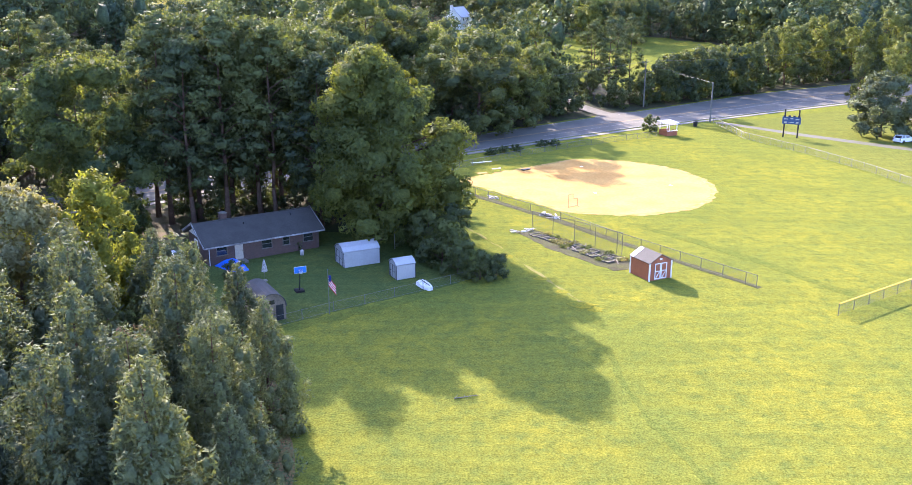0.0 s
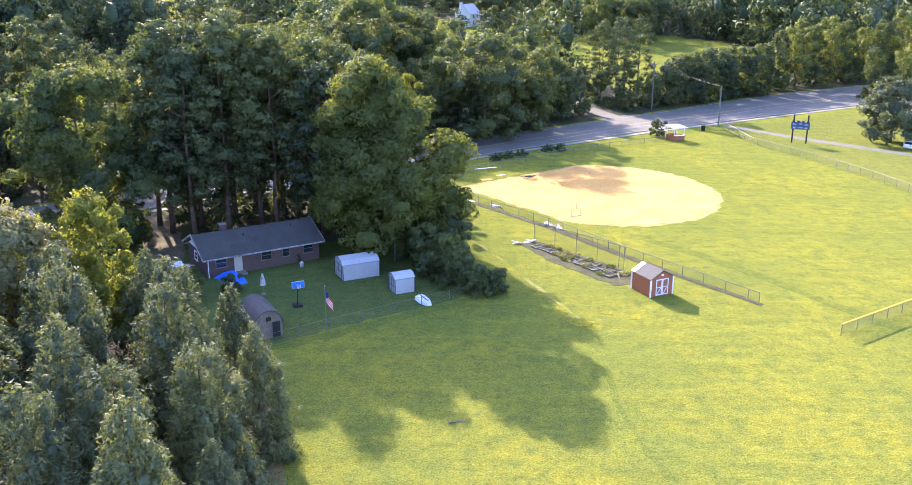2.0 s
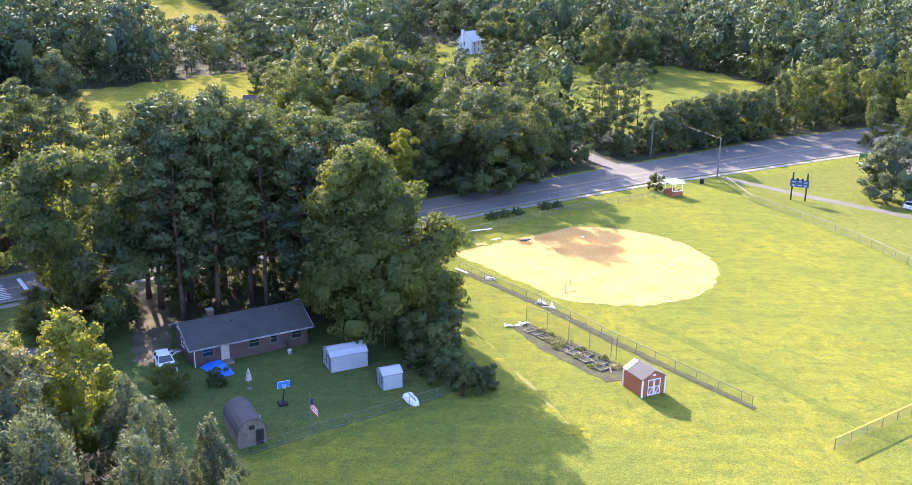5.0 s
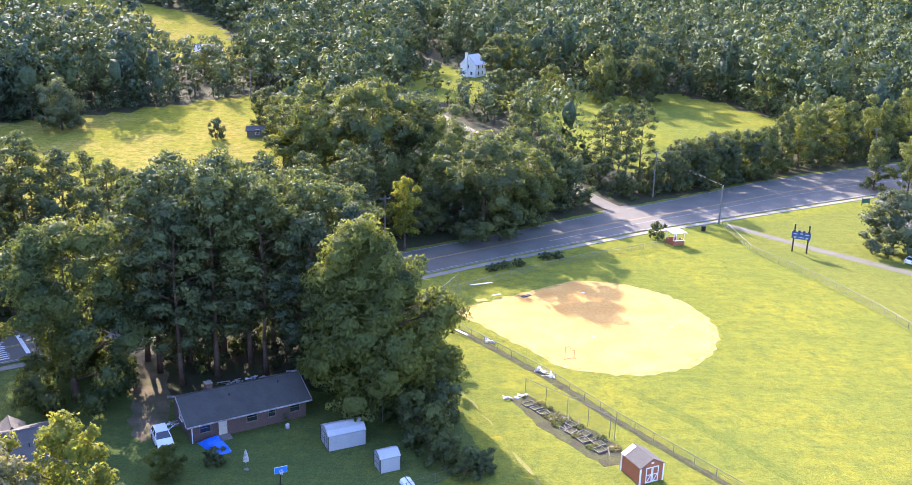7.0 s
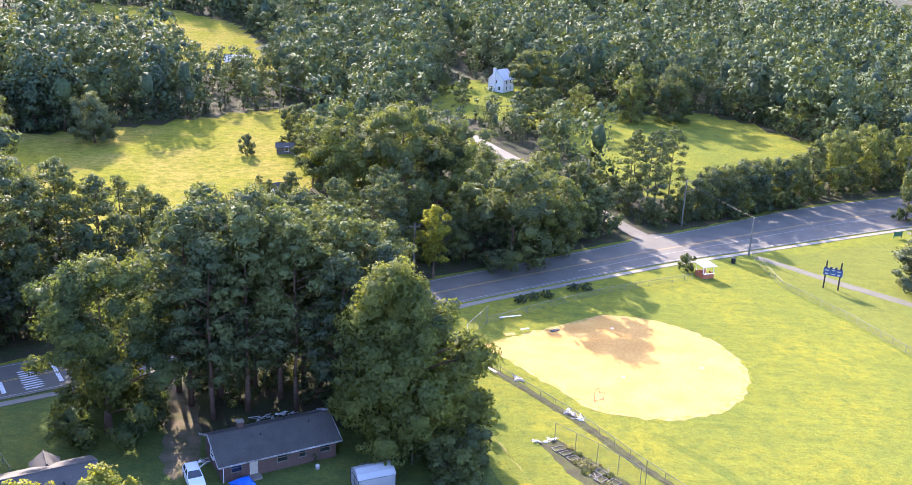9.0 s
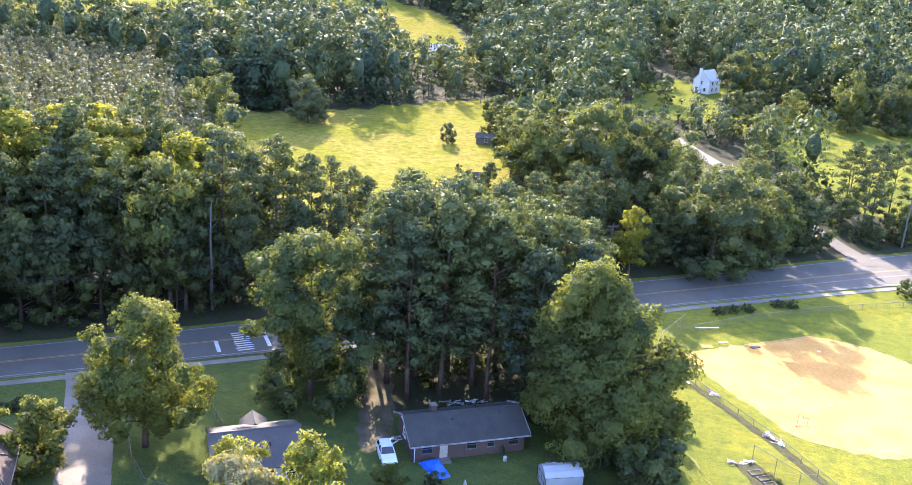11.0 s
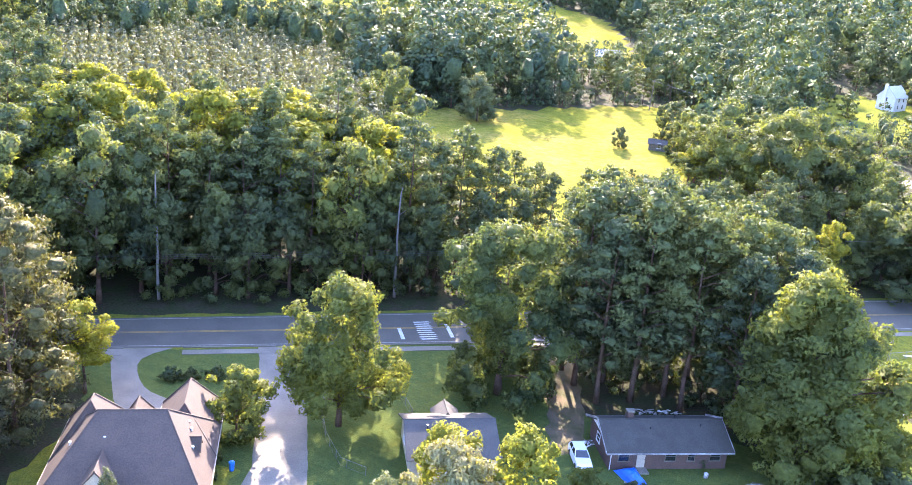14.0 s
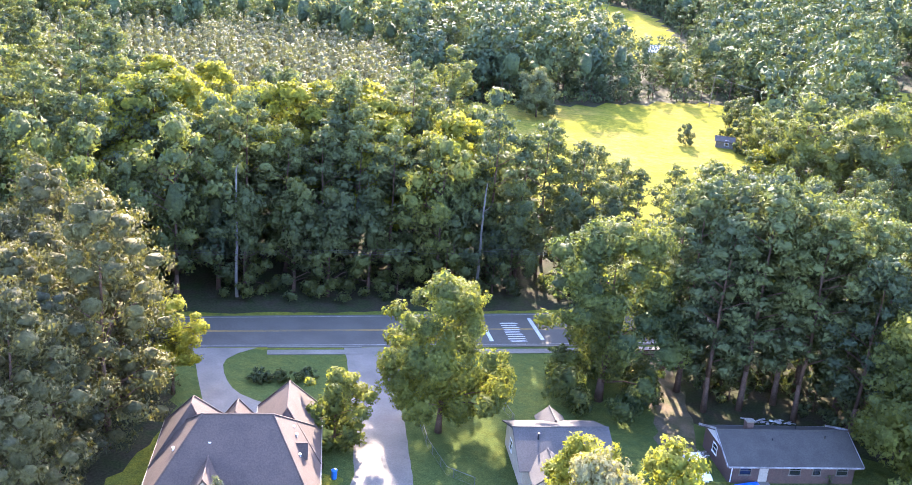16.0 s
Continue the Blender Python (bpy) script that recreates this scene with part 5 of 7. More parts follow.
# brick ranch house under the pines
ranch = thing("house", "low red-brown brick house with a dark grey shingle roof", "house", -24.3, 103.1, 0, 32.6)
gable_block(ranch, 13.6, 7.2, 2.45, 4.05, 0.55, BRICK, SHINGLE_DARK, gable_mat=WHITE_PAINT)
for x in (-5.2, 0.2, 2.6, 5.4):
    window_part(ranch, x, -3.6, 1.0, 1.3 if x != 2.6 else 0.9, 1.15, "s", GREY_WOOD)
for x in (-4.6, -1.0, 4.2):
    window_part(ranch, x, 3.6, 1.0, 1.3, 1.15, "n")
window_part(ranch, -6.8, 0.6, 1.0, 1.2, 1.1, "w")
window_part(ranch, 6.8, -0.4, 1.0, 1.2, 1.1, "e")
door_part(ranch, -3.2, -3.6, 0.25, 0.95, 2.05, "s", BEIGE)
door_part(ranch, 1.4, 3.6, 0.25, 0.95, 2.05, "n")
step = Shape()
step.box(-3.9, -4.7, -0.05, -2.5, -3.62, 0.22)
part("doorstep", step, CONCRETE, ranch)
chimney(ranch, -3.4, 0.9, 3.2, 4.75, 0.75)
vent_pipe(ranch, -1.6, -1.2, 3.5, 0.35, 0.06, DARK_STEEL)
vent_pipe(ranch, 2.0, 1.0, 3.7, 0.35, 0.06, DARK_STEEL)
vent_pipe(ranch, 4.4, -0.9, 3.7, 0.35, 0.06, DARK_STEEL)
down = Shape()
down.tube((-6.7, -3.7, 0), (-6.7, -3.7, 2.3), 0.045, 0.045, 6)
part("downpipe", down, WHITE_PAINT, ranch)

# small grey-roofed house
cottage = thing("house", "small house with a grey shingle roof and a front gable wing", "house", -44.4, 89.4, 0, 33.5)
gable_block(cottage, 9.2, 9.0, 2.6, 4.45, 0.45, BEIGE, SHINGLE_GREY, trim=False)
gable_block(cottage, 3.4, 3.6, 2.55, 3.85, 0.35, BEIGE, SHINGLE_GREY, cx=-2.0, cy=-5.2, across=True, trim=False)
gable_block(cottage, 2.6, 2.6, 2.3, 3.25, 0.3, BEIGE, SHINGLE_GREY, cx=0.4, cy=5.0, across=True, trim=False)
for x in (1.2, 3.4):
    window_part(cottage, x, -4.5, 1.0, 1.2, 1.2, "s")
window_part(cottage, -4.6, 1.5, 1.0, 1.2, 1.2, "w")
window_part(cottage, 4.6, -1.2, 1.0, 1.2, 1.2, "e")
for x in (-3.2, 3.0):
    window_part(cottage, x, 4.5, 1.0, 1.2, 1.2, "n")
door_part(cottage, 0.4, 6.3, 0.15, 0.95, 2.05, "n", RED_PAINT, "red panelled door")
vent_pipe(cottage, -2.6, -1.4, 3.9, 0.7, 0.09, DARK_STEEL)
vent_pipe(cottage, 1.4, -2.2, 3.6, 0.4, 0.06, DARK_STEEL)


def hip(ob, name, u0, u1, v0, v1, ze, ridge, material, over=0.0, label=""):
    """A hipped roof over a rectangle, with its ridge between two points (u, v, z)."""
    a, b = ridge
    c = [(u0, v0, ze), (u1, v0, ze), (u1, v1, ze), (u0, v1, ze)]
    s = Shape()
    low = [(x, y, ze - 0.2) for x, y, _ in c]
    along_u = abs(b[0] - a[0]) >= abs(b[1] - a[1])
    vs = c + [a, b] + low
    if along_u:
        fs = [(0, 1, 5, 4), (1, 2, 5), (2, 3, 4, 5), (3, 0, 4)]
    else:
        fs = [(0, 1, 4), (1, 2, 5, 4), (2, 3, 5), (3, 0, 4, 5)]
    fs += [(6, 7, 1, 0), (7, 8, 2, 1), (8, 9, 3, 2), (9, 6, 0, 3), (9, 8, 7, 6)]
    s.add(vs, fs)
    r = part(name, s, material, ob, label)
    cap = Shape()
    ends = [(c[0], a), (c[3], a), (c[1], b), (c[2], b), (a, b)] if along_u else [(c[0], a), (c[1], a), (c[2], b), (c[3], b), (a, b)]
    for p, q in ends:
        cap.tube(p, q, 0.09, 0.09, 5)
    part("hip_cap", cap, material, r)
    g = Shape()
    for (x0, y0, _), (x1, y1, _) in zip(c, c[1:] + c[:1]):
        g.tube((x0, y0, ze - 0.08), (x1, y1, ze - 0.08), 0.09, 0.09, 5)
    part("gutter", g, BEIGE, r, "cream gutter")
    return r


# large hip-roofed house
manor = thing("house", "large brick house with a steep many-hipped brown shingle roof", "house", -67.6, 67.2, 0, 34.0)
walls = Shape()
walls.box(-7.4, -7.2, -0.1, 6.9, 7.0, 3.05)
walls.box(1.4, 7.0, -0.1, 6.9, 11.5, 3.05)
walls.box(-7.4, 7.0, -0.1, -1.8, 8.4, 3.05)
part("wall", walls, BRICK, manor)
hip(manor, "main_roof", -8.0, 7.5, -7.8, 7.6, 3.2, ((-3.1, 0.0, 9.0), (3.1, 0.0, 9.0)), SHINGLE_TAN)
hip(manor, "wing_roof", 0.9, 7.5, 1.0, 12.1, 3.2, ((4.2, 4.0, 7.4), (4.2, 9.6, 7.4)), SHINGLE_TAN)
hip(manor, "wing_roof", -8.0, -1.2, 0.4, 9.0, 3.2, ((-4.6, 3.6, 8.0), (-4.6, 5.2, 8.0)), SHINGLE_TAN)
hip(manor, "porch_roof", -2.6, 1.2, 2.0, 9.4, 3.2, ((-0.7, 5.0, 6.4), (-0.7, 7.6, 6.4)), SHINGLE_TAN)
for nm, (px, py), turn_across in (("dormer", (-2.2, -4.4), True),):
    gable_block(manor, 4.4, 2.6, 5.0, 6.5, 0.25, BEIGE, SHINGLE_TAN, cx=px, cy=py, across=True, trim=False)
gable_block(manor, 2.2, 1.6, 5.2, 6.1, 0.2, BEIGE, SHINGLE_TAN, cx=5.0, cy=-0.4, across=False, trim=False)
for x, y, z in ((-2.2, -2.1, 6.9), (3.9, 1.6, 7.1), (4.9, 1.9, 6.2), (5.6, -1.6, 5.4), (-5.4, -1.6, 6.1), (5.2, 0.9, 6.0)):
    vent_pipe(manor, x, y, z, 0.45, 0.10)
for x in (-5.4, 2.4, 5.4):
    window_part(manor, x, -7.2, 0.9, 1.4, 1.6, "s")
for y in (-4.0, 3.2, 8.8):
    window_part(manor, 6.9, y, 0.9, 1.2, 1.5, "e")
for y in (-3.6, 3.0):
    window_part(manor, -7.4, y, 0.9, 1.2, 1.5, "w")
window_part(manor, 4.2, 11.5, 0.9, 1.8, 1.5, "n")
window_part(manor, -4.6, 8.4, 0.9, 1.8, 1.5, "n")
door_part(manor, -0.7, 7.0, 0.1, 1.1, 2.1, "n", RED_PAINT, "dark red front door")


# ---- sheds ----
def gambrel_profile(w, wall, peak):
    return [(-w / 2, 0), (w / 2, 0), (w / 2, wall), (w * 0.30, wall + (peak - wall) * 0.62), (0, peak), (-w * 0.30, wall + (peak - wall) * 0.62), (-w / 2, wall)]


def red_shed():
    ob = thing("garden_shed", "red timber shed with white trim and grey roof", "shed", 21.45, 93.35, 0, 27.0)
    W, Dp, wall, peak = 2.95, 3.3, 2.05, 2.85
    s = Shape()
    s.box(-W / 2, -Dp / 2, -0.05, W / 2, Dp / 2, wall)
    part("wall", s, RED_PAINT, ob)
    for y0, y1 in ((-Dp / 2, -Dp / 2 + 0.08), (Dp / 2 - 0.08, Dp / 2)):
        g = Shape()
        g.add([(-W / 2, y0, wall), (W / 2, y0, wall), (0, y0, peak - 0.04), (-W / 2, y1, wall), (W / 2, y1, wall), (0, y1, peak - 0.04)], [(0, 1, 2), (5, 4, 3), (1, 4, 5, 2), (2, 5, 3, 0), (0, 3, 4, 1)])
        part("gable", g, RED_PAINT, ob)
    for sg in (-1, 1):
        r = Shape()
        p = [(sg * (W / 2 + 0.14), -Dp / 2 - 0.12, wall - 0.02), (sg * (W / 2 + 0.14), Dp / 2 + 0.12, wall - 0.02), (0, Dp / 2 + 0.12, peak + 0.06), (0, -Dp / 2 - 0.12, peak + 0.06)]
        r.slab(*(p if sg > 0 else p[::-1]), 0.07)
        part("roof_slope", r, SHED_ROOF, ob)
    # sunlight on the roof's far end, laid on as a thin white plate
    lit = Shape()
    a, b = Vector((-W / 2 - 0.10, 0, wall + 0.035)), Vector((-0.12, 0, peak + 0.03))
    lit.slab((a.x, Dp / 2 - 0.55, a.z), (b.x, Dp / 2 - 0.55, b.z), (b.x, Dp / 2 + 0.1, b.z), (a.x, Dp / 2 + 0.1, a.z), 0.02)
    part("roof_panel", lit, WHITE_PAINT, ob, "sunlit end of the roof, painted white")
    for x in (-W / 2, W / 2):
        for y in (-Dp / 2, Dp / 2):
            part("corner_trim", Shape().box(x - 0.07, y - 0.07, 0, x + 0.07, y + 0.07, wall), WHITE_PAINT, ob)
    for sx in (-0.42, 0.42):
        d = Shape()
        d.box(sx - 0.40, -Dp / 2 - 0.05, 0.12, sx + 0.40, -Dp / 2 - 0.003, 1.92)
        door = part("door", d, RED_PAINT, ob)
        k = Shape()
        y0, y1 = -Dp / 2 - 0.08, -Dp / 2 - 0.05
        for x0, x1, z0, z1 in ((-0.40, -0.30, 0.12, 1.92), (0.30, 0.40, 0.12, 1.92), (-0.3, 0.3, 1.82, 1.92), (-0.3, 0.3, 0.12, 0.22), (-0.3, 0.3, 0.98, 1.06)):
            k.box(sx + x0, y0, z0, sx + x1, y1, z1)
        k.slab((sx - 0.3, y0 - 0.004, 0.22), (sx - 0.2, y0 - 0.004, 0.22), (sx + 0.3, y0 - 0.004, 0.95), (sx + 0.2, y0 - 0.004, 0.95), 0.02)
        part("door_trim", k, WHITE_PAINT, door, "white cross-braced trim")
    v = Shape()
    v.box(-0.16, -Dp / 2 - 0.03, 2.25, 0.16, -Dp / 2 - 0.003, 2.45)
    part("gable_vent", v, WHITE_PAINT, ob)


def white_shed(x, y, turn, W, L, wall, peak, label):
    """A pale metal shed, its ridge along x, with a framed end door."""
    ob = thing("metal_shed", label, "shed", x, y, 0, turn)
    prof = gambrel_profile(W, wall, peak)
    n = len(prof)
    body = Shape()
    vs = [(-L / 2, a, b) for a, b in prof] + [(L / 2, a, b) for a, b in prof]
    body.add(vs, [(i, (i + 1) % n, n + (i + 1) % n, n + i) for i in (0, 1, 6)] + [tuple(range(n - 1, -1, -1)), tuple(range(n, 2 * n))])
    part("wall", body, WHITE_METAL, ob)
    for i in (2, 3, 4, 5):
        (a0, b0), (a1, b1) = prof[i], prof[i + 1]
        r = Shape()
        r.slab((-L / 2 - 0.08, a1, b1 + 0.05), (-L / 2 - 0.08, a0, b0 + 0.05), (L / 2 + 0.08, a0, b0 + 0.05), (L / 2 + 0.08, a1, b1 + 0.05), 0.04)
        part("roof_panel", r, WHITE_METAL, ob)
    for xe in (-L / 2 - 0.03, L / 2 + 0.03):
        e = Shape()
        for k in range(n - 1):
            (a0, b0), (a1, b1) = prof[1 + k], prof[(2 + k) % n]
            e.tube((xe, a0, b0), (xe, a1, b1), 0.035, 0.035, 4)
        part("edge_trim", e, DARK_STEEL, ob, "dark edge trim")
    d = Shape()
    d.box(-L / 2 - 0.04, -W * 0.32, 0.05, -L / 2 - 0.005, W * 0.32, wall * 0.95)
    dr = part("door", d, WHITE_METAL, ob)
    f = Shape()
    for a in (-W * 0.32, 0, W * 0.32):
        f.tube((-L / 2 - 0.05, a, 0.05), (-L / 2 - 0.05, a, wall * 0.95), 0.025, 0.025, 4)
    for z in (0.05, wall * 0.5, wall * 0.95):
        f.tube((-L / 2 - 0.05, -W * 0.32, z), (-L / 2 - 0.05, W * 0.32, z), 0.025, 0.025, 4)
    part("door_frame", f, DARK_STEEL, dr)


red_shed()
white_shed(-11.35, 98.0, 27.0, 2.9, 4.3, 1.75, 2.45, "long white metal shed standing on the shaded lawn")
white_shed(-5.9, 93.0, 27.0, 2.0, 2.2, 1.6, 2.15, "small white metal shed with a framed end door")


def upturned_boat():
    ob = thing("boat", "small white boat lying upside down on the lawn", "boat", -3.2, 89.3, 0, -62)
    s = Shape()
    rows = []
    for t in np.linspace(0, 1, 7):
        w = 0.62 * (1 - 0.75 * max(0, t - 0.55) ** 1.4 * 2.4)
        h = 0.52 - 0.12 * t
        x = -1.2 + 2.4 * t
        rows.append([(x, -w, 0.05), (x, -w * 0.85, h * 0.75), (x, -w * 0.3, h), (x, w * 0.3, h), (x, w * 0.85, h * 0.75), (x, w, 0.05)])
    vs = [p for r in rows for p in r]
    fs = [(i * 6 + j, i * 6 + j + 1, i * 6 + j + 7, i * 6 + j + 6) for i in range(6) for j in range(5)] + [tuple(range(5, -1, -1)), tuple(range(36, 42))]
    s.add(vs, fs)
    part("hull", s, WHITE_PAINT, ob)
    k = Shape()
    k.box(-1.15, -0.04, 0.50, 0.9, 0.04, 0.56)
    part("keel", k, STEEL, ob)


upturned_boat()


def arched_shed():
    """A narrow shed with a round-shouldered roof."""
    ob = thing("arched_shed", "weathered brown wooden shed with a rounded dark roof", "shed", -18.75, 81.8, 0, 30.0)
    W, L, wall, peak = 2.7, 4.8, 1.35, 2.8
    prof = [(-W / 2, 0), (W / 2, 0)] + [(W / 2 * math.cos(t) * (1.0), wall + (peak - wall) * math.sin(t)) for t in np.linspace(0, math.pi, 11)]
    n = len(prof)
    s = Shape()
    s.add([(a, -L / 2, b) for a, b in prof] + [(a, L / 2, b) for a, b in prof], [tuple(range(n)), tuple(range(2 * n - 1, n - 1, -1)), (1, 0, n, n + 1), (0, n - 1, 2 * n - 1, n), (1, n + 1, n + 2, 2)])
    part("wall", s, SHED_WALL, ob)
    r = Shape()
    arc = prof[2:]
    m = len(arc)
    rim = []
    for grow, lift in ((1.06, 0.07), (1.0, 0.004)):
        for yy in (-L / 2 - 0.15, L / 2 + 0.15):
            rim += [(a * grow, yy, b + lift) for a, b in arc]
    faces = []
    for k in range(m - 1):
        faces += [(k, k + 1, m + k + 1, m + k), (2 * m + k + 1, 2 * m + k, 3 * m + k, 3 * m + k + 1), (k + 1, k, 2 * m + k, 2 * m + k + 1), (m + k, m + k + 1, 3 * m + k + 1, 3 * m + k)]
    faces += [(0, m, 3 * m, 2 * m), (2 * m - 1, m - 1, 3 * m - 1, 4 * m - 1)]
    r.add(rim, faces)
    part("roof", r, SHED_ROOF, ob, "rounded dark felt roof")
    w = Shape()
    w.box(-0.25, -L / 2 - 0.05, 1.75, 0.25, -L / 2 - 0.003, 2.15)
    part("window", w, GLASS, ob, "dark square window")
    d = Shape()
    d.box(0.35, -L / 2 - 0.05, 0.05, 1.1, -L / 2 - 0.003, 1.6)
    part("door", d, DARK_STEEL, ob, "dark open doorway panel")


arched_shed()


# ---- fences ----
def chain_fence(points, high, step, label, cap=None, wire=0.22, thick=0.007, name="fence", rail=0.035, z=0.0):
    """Posts, top rail and diamond wire along a line of corners."""
    ob = thing(name, label, "fence", 0, 0, z)
    post = Shape().tube((0, 0, -0.2), (0, 0, high + 0.05), 0.04, 0.04, 6).mesh("post", STEEL)
    spots = along(points, step) + [(*points[-1], 1, 0)]
    for x, y, _, _ in spots:
        p = new("post", post)
        p.parent = ob
        p.location = (x, y, 0)
    r = Shape()
    for (x0, y0), (x1, y1) in zip(points, points[1:]):
        r.tube((x0, y0, high), (x1, y1, high), rail, rail, 6)
        if not cap:
            r.tube((x0, y0, 0.06), (x1, y1, 0.06), 0.012, 0.012, 4)
    part("top_rail", r, cap or STEEL, ob, "yellow plastic cap rail" if cap else "")
    m = Shape()
    for (x0, y0), (x1, y1) in zip(points, points[1:]):
        d = math.hypot(x1 - x0, y1 - y0)
        ux, uy = (x1 - x0) / d, (y1 - y0) / d
        k = -high
        while k < d:
            for a, b in ((k, k + high), (k + high, k)):
                za, zb = 0.05, high
                a2, b2 = max(0, min(d, a)), max(0, min(d, b))
                if abs(b2 - a2) < 0.02:
                    continue
                za2 = za + (zb - za) * (a2 - a) / (b - a)
                zb2 = za + (zb - za) * (b2 - a) / (b - a)
                p, q = Vector((x0 + ux * a2, y0 + uy * a2, za2)), Vector((x0 + ux * b2, y0 + uy * b2, zb2))
                o = Vector((0, 0, thick))
                m.add([p - o, q - o, q + o, p + o], [(0, 1, 2, 3)])
            k += wire
    part("wire_mesh", m, STEEL, ob)
    return ob


FENCE_LINE = [(1.0, 131.8), (13.0, 116.8), (20.4, 105.4), (32.0, 89.6)]
chain_fence(FENCE_LINE, 1.25, 3.0, "grey chain-link fence along the softball field", thick=0.009)
chain_fence([(37.3, 81.3), (48.4, 89.0), (72, 105.4)], 1.2, 2.6, "chain-link fence topped with a bright yellow cap rail", cap=YELLOW_CAP, rail=0.07, thick=0.014)
chain_fence([(56.8, 196.2), (57.5, 176.8), (64.6, 160.4), (69.0, 146.0), (71.0, 135.8), (74, 118)], 1.25, 3.0, "low grey chain-link outfield fence")
chain_fence([(0.6, 149.0), (11.9, 159.3), (23.3, 168.3), (35.4, 175.8), (40.6, 179.0)], 1.1, 3.0, "low grey chain-link fence between field and road")
chain_fence([(-1.6, 132.0), (-2.6, 140.0), (0.6, 149.0)], 3.2, 2.8, "tall chain-link backstop behind home plate", name="backstop")
chain_fence([(9.8, 110.5), (14.7, 106.0), (19.6, 100.6)], 2.7, 3.3, "tall chain-link screen behind the garden beds")
chain_fence([(-17.6, 78.1), (-12.6, 82.0), (-0.2, 90.7), (4.4, 93.8)], 1.0, 3.5, "thin wire fence along the shaded yard", wire=0.5, thick=0.004, rail=0.015)
chain_fence([(-63.0, 94.0), (-61.0, 89.9), (-57.2, 85.1), (-53.2, 81.6), (-50.0, 81.4)], 1.0, 2.4, "sagging wire fence beside the driveway", wire=0.4, thick=0.005, rail=0.03)
chain_fence([(-58.6, 102.2), (-51.6, 95.0)], 1.1, 2.4, "chain-link fence beside the small house", wire=0.3, thick=0.006, rail=0.035)
flat("fence_strip", [(0.4, 131.6), (1.4, 132.4), (13.4, 117.4), (20.8, 106.0), (32.6, 89.4), (31.8, 89.0), (20.0, 105.0), (12.6, 116.2)], 0.014, SOIL, "dark brown strip under the fence", "ground", ragged=0.15)
flat("fence_strip", offset([(55.9, 197.0), (57.6, 176.8), (64.0, 160.6), (68.6, 146.0), (70.8, 136.0), (74, 118)], 0.5) + offset([(55.9, 197.0), (57.6, 176.8), (64.0, 160.6), (68.6, 146.0), (70.8, 136.0), (74, 118)], -0.4)[::-1], 0.016, ROUGH_GRASS, "darker uncut strip under the outfield fence", "ground", ragged=0.12)
flat("outer_lawn", [(57.8, 194.5), (58.4, 176.8), (64.8, 160.6), (69.4, 146.0), (71.6, 136.0), (74.6, 118), (82, 96), (112, 100), (118, 150), (104, 196), (92, 214)], 0.009, OUTER_GRASS, "duller mown lawn beyond the outfield fence", "ground", ragged=0.3)
# both house lawns carry painted shade: a darker green than the open grass
flat("yard_lawn", [(-70.0, 107.0), (-43.5, 127.0), (-5.0, 123.0), (2.0, 104.0), (5.0, 94.0), (-0.2, 90.4), (-12.6, 81.7), (-17.6, 77.8), (-28, 72), (-48, 60), (-58, 62)], 0.005, YARD_GRASS, "lawn under tall trees, their shade darkened into its green", "ground", ragged=0.3)
flat("front_lawn", [(-95, 87.5), (-76, 101.5), (-60, 76), (-75, 72), (-90, 78)], 0.0095, YARD_GRASS, "front lawn of the large house, its green darkened for shade", "ground", ragged=0.2)
flat("yard_edge", [(-17.6, 77.8), (-12.2, 81.4), (0.2, 90.2), (4.8, 93.0), (4.6, 92.0), (0.6, 88.6), (-11.8, 79.8), (-17.0, 76.6)], 0.013, ROUGH_GRASS, "rough uncut strip along the yard fence", "ground", ragged=0.3)


def worn_line(name, line, width, material, label, z=0.012, seed=1):
    """A ragged strip of differing grass along a line of corners."""
    flat(name, offset(line, width / 2) + offset(line, -width / 2)[::-1], z, material, label, "ground", ragged=0.22, seed=seed)


worn_line("worn_trail", [(-1.6, 120.5), (-0.4, 117.2), (1.8, 111.5), (5.2, 104.0), (8.2, 96.2), (10.6, 90.2), (12.8, 84.6)], 0.26, TRAIL, "thin worn trail through the grass", seed=21)
worn_line("swale", [(24.0, 113.0), (30.2, 105.6), (35.0, 98.0), (40.0, 89.0), (46.0, 80.0)], 1.5, ROUGH_GRASS, "shallow swale of darker grass", seed=22)
worn_line("tyre_track", [(13.4, 72.0), (13.8, 66.0), (14.3, 60.8), (15.7, 55.3), (17.6, 49.0)], 0.55, ROUGH_GRASS, "faint tyre track in the grass", seed=23)
for k, (x, y, r) in enumerate(((12.6, 84.2, 1.5), (14.0, 82.9, 1.0), (18.2, 85.7, 1.2), (9.3, 92.2, 0.9), (15.6, 86.8, 0.8), (5.8, 99.8, 0.9), (11.2, 88.0, 0.8))):
    rgw = random.Random(k)
    flat("weed_bloom", [(x + r * rgw.uniform(0.6, 1.2) * math.cos(t), y + 0.7 * r * rgw.uniform(0.6, 1.2) * math.sin(t)) for t in np.linspace(0, 2 * math.pi, 12)[:-1]], 0.015, YELLOW_WEEDS, "patch of bright yellow weeds in the lawn", "weeds", ragged=0.15, seed=k)
junk_twigs = thing("fallen_branch", "dry fallen branch lying on the mown grass", "branch", 0.7, 63.8, 0.02, 15)
tw = Shape()
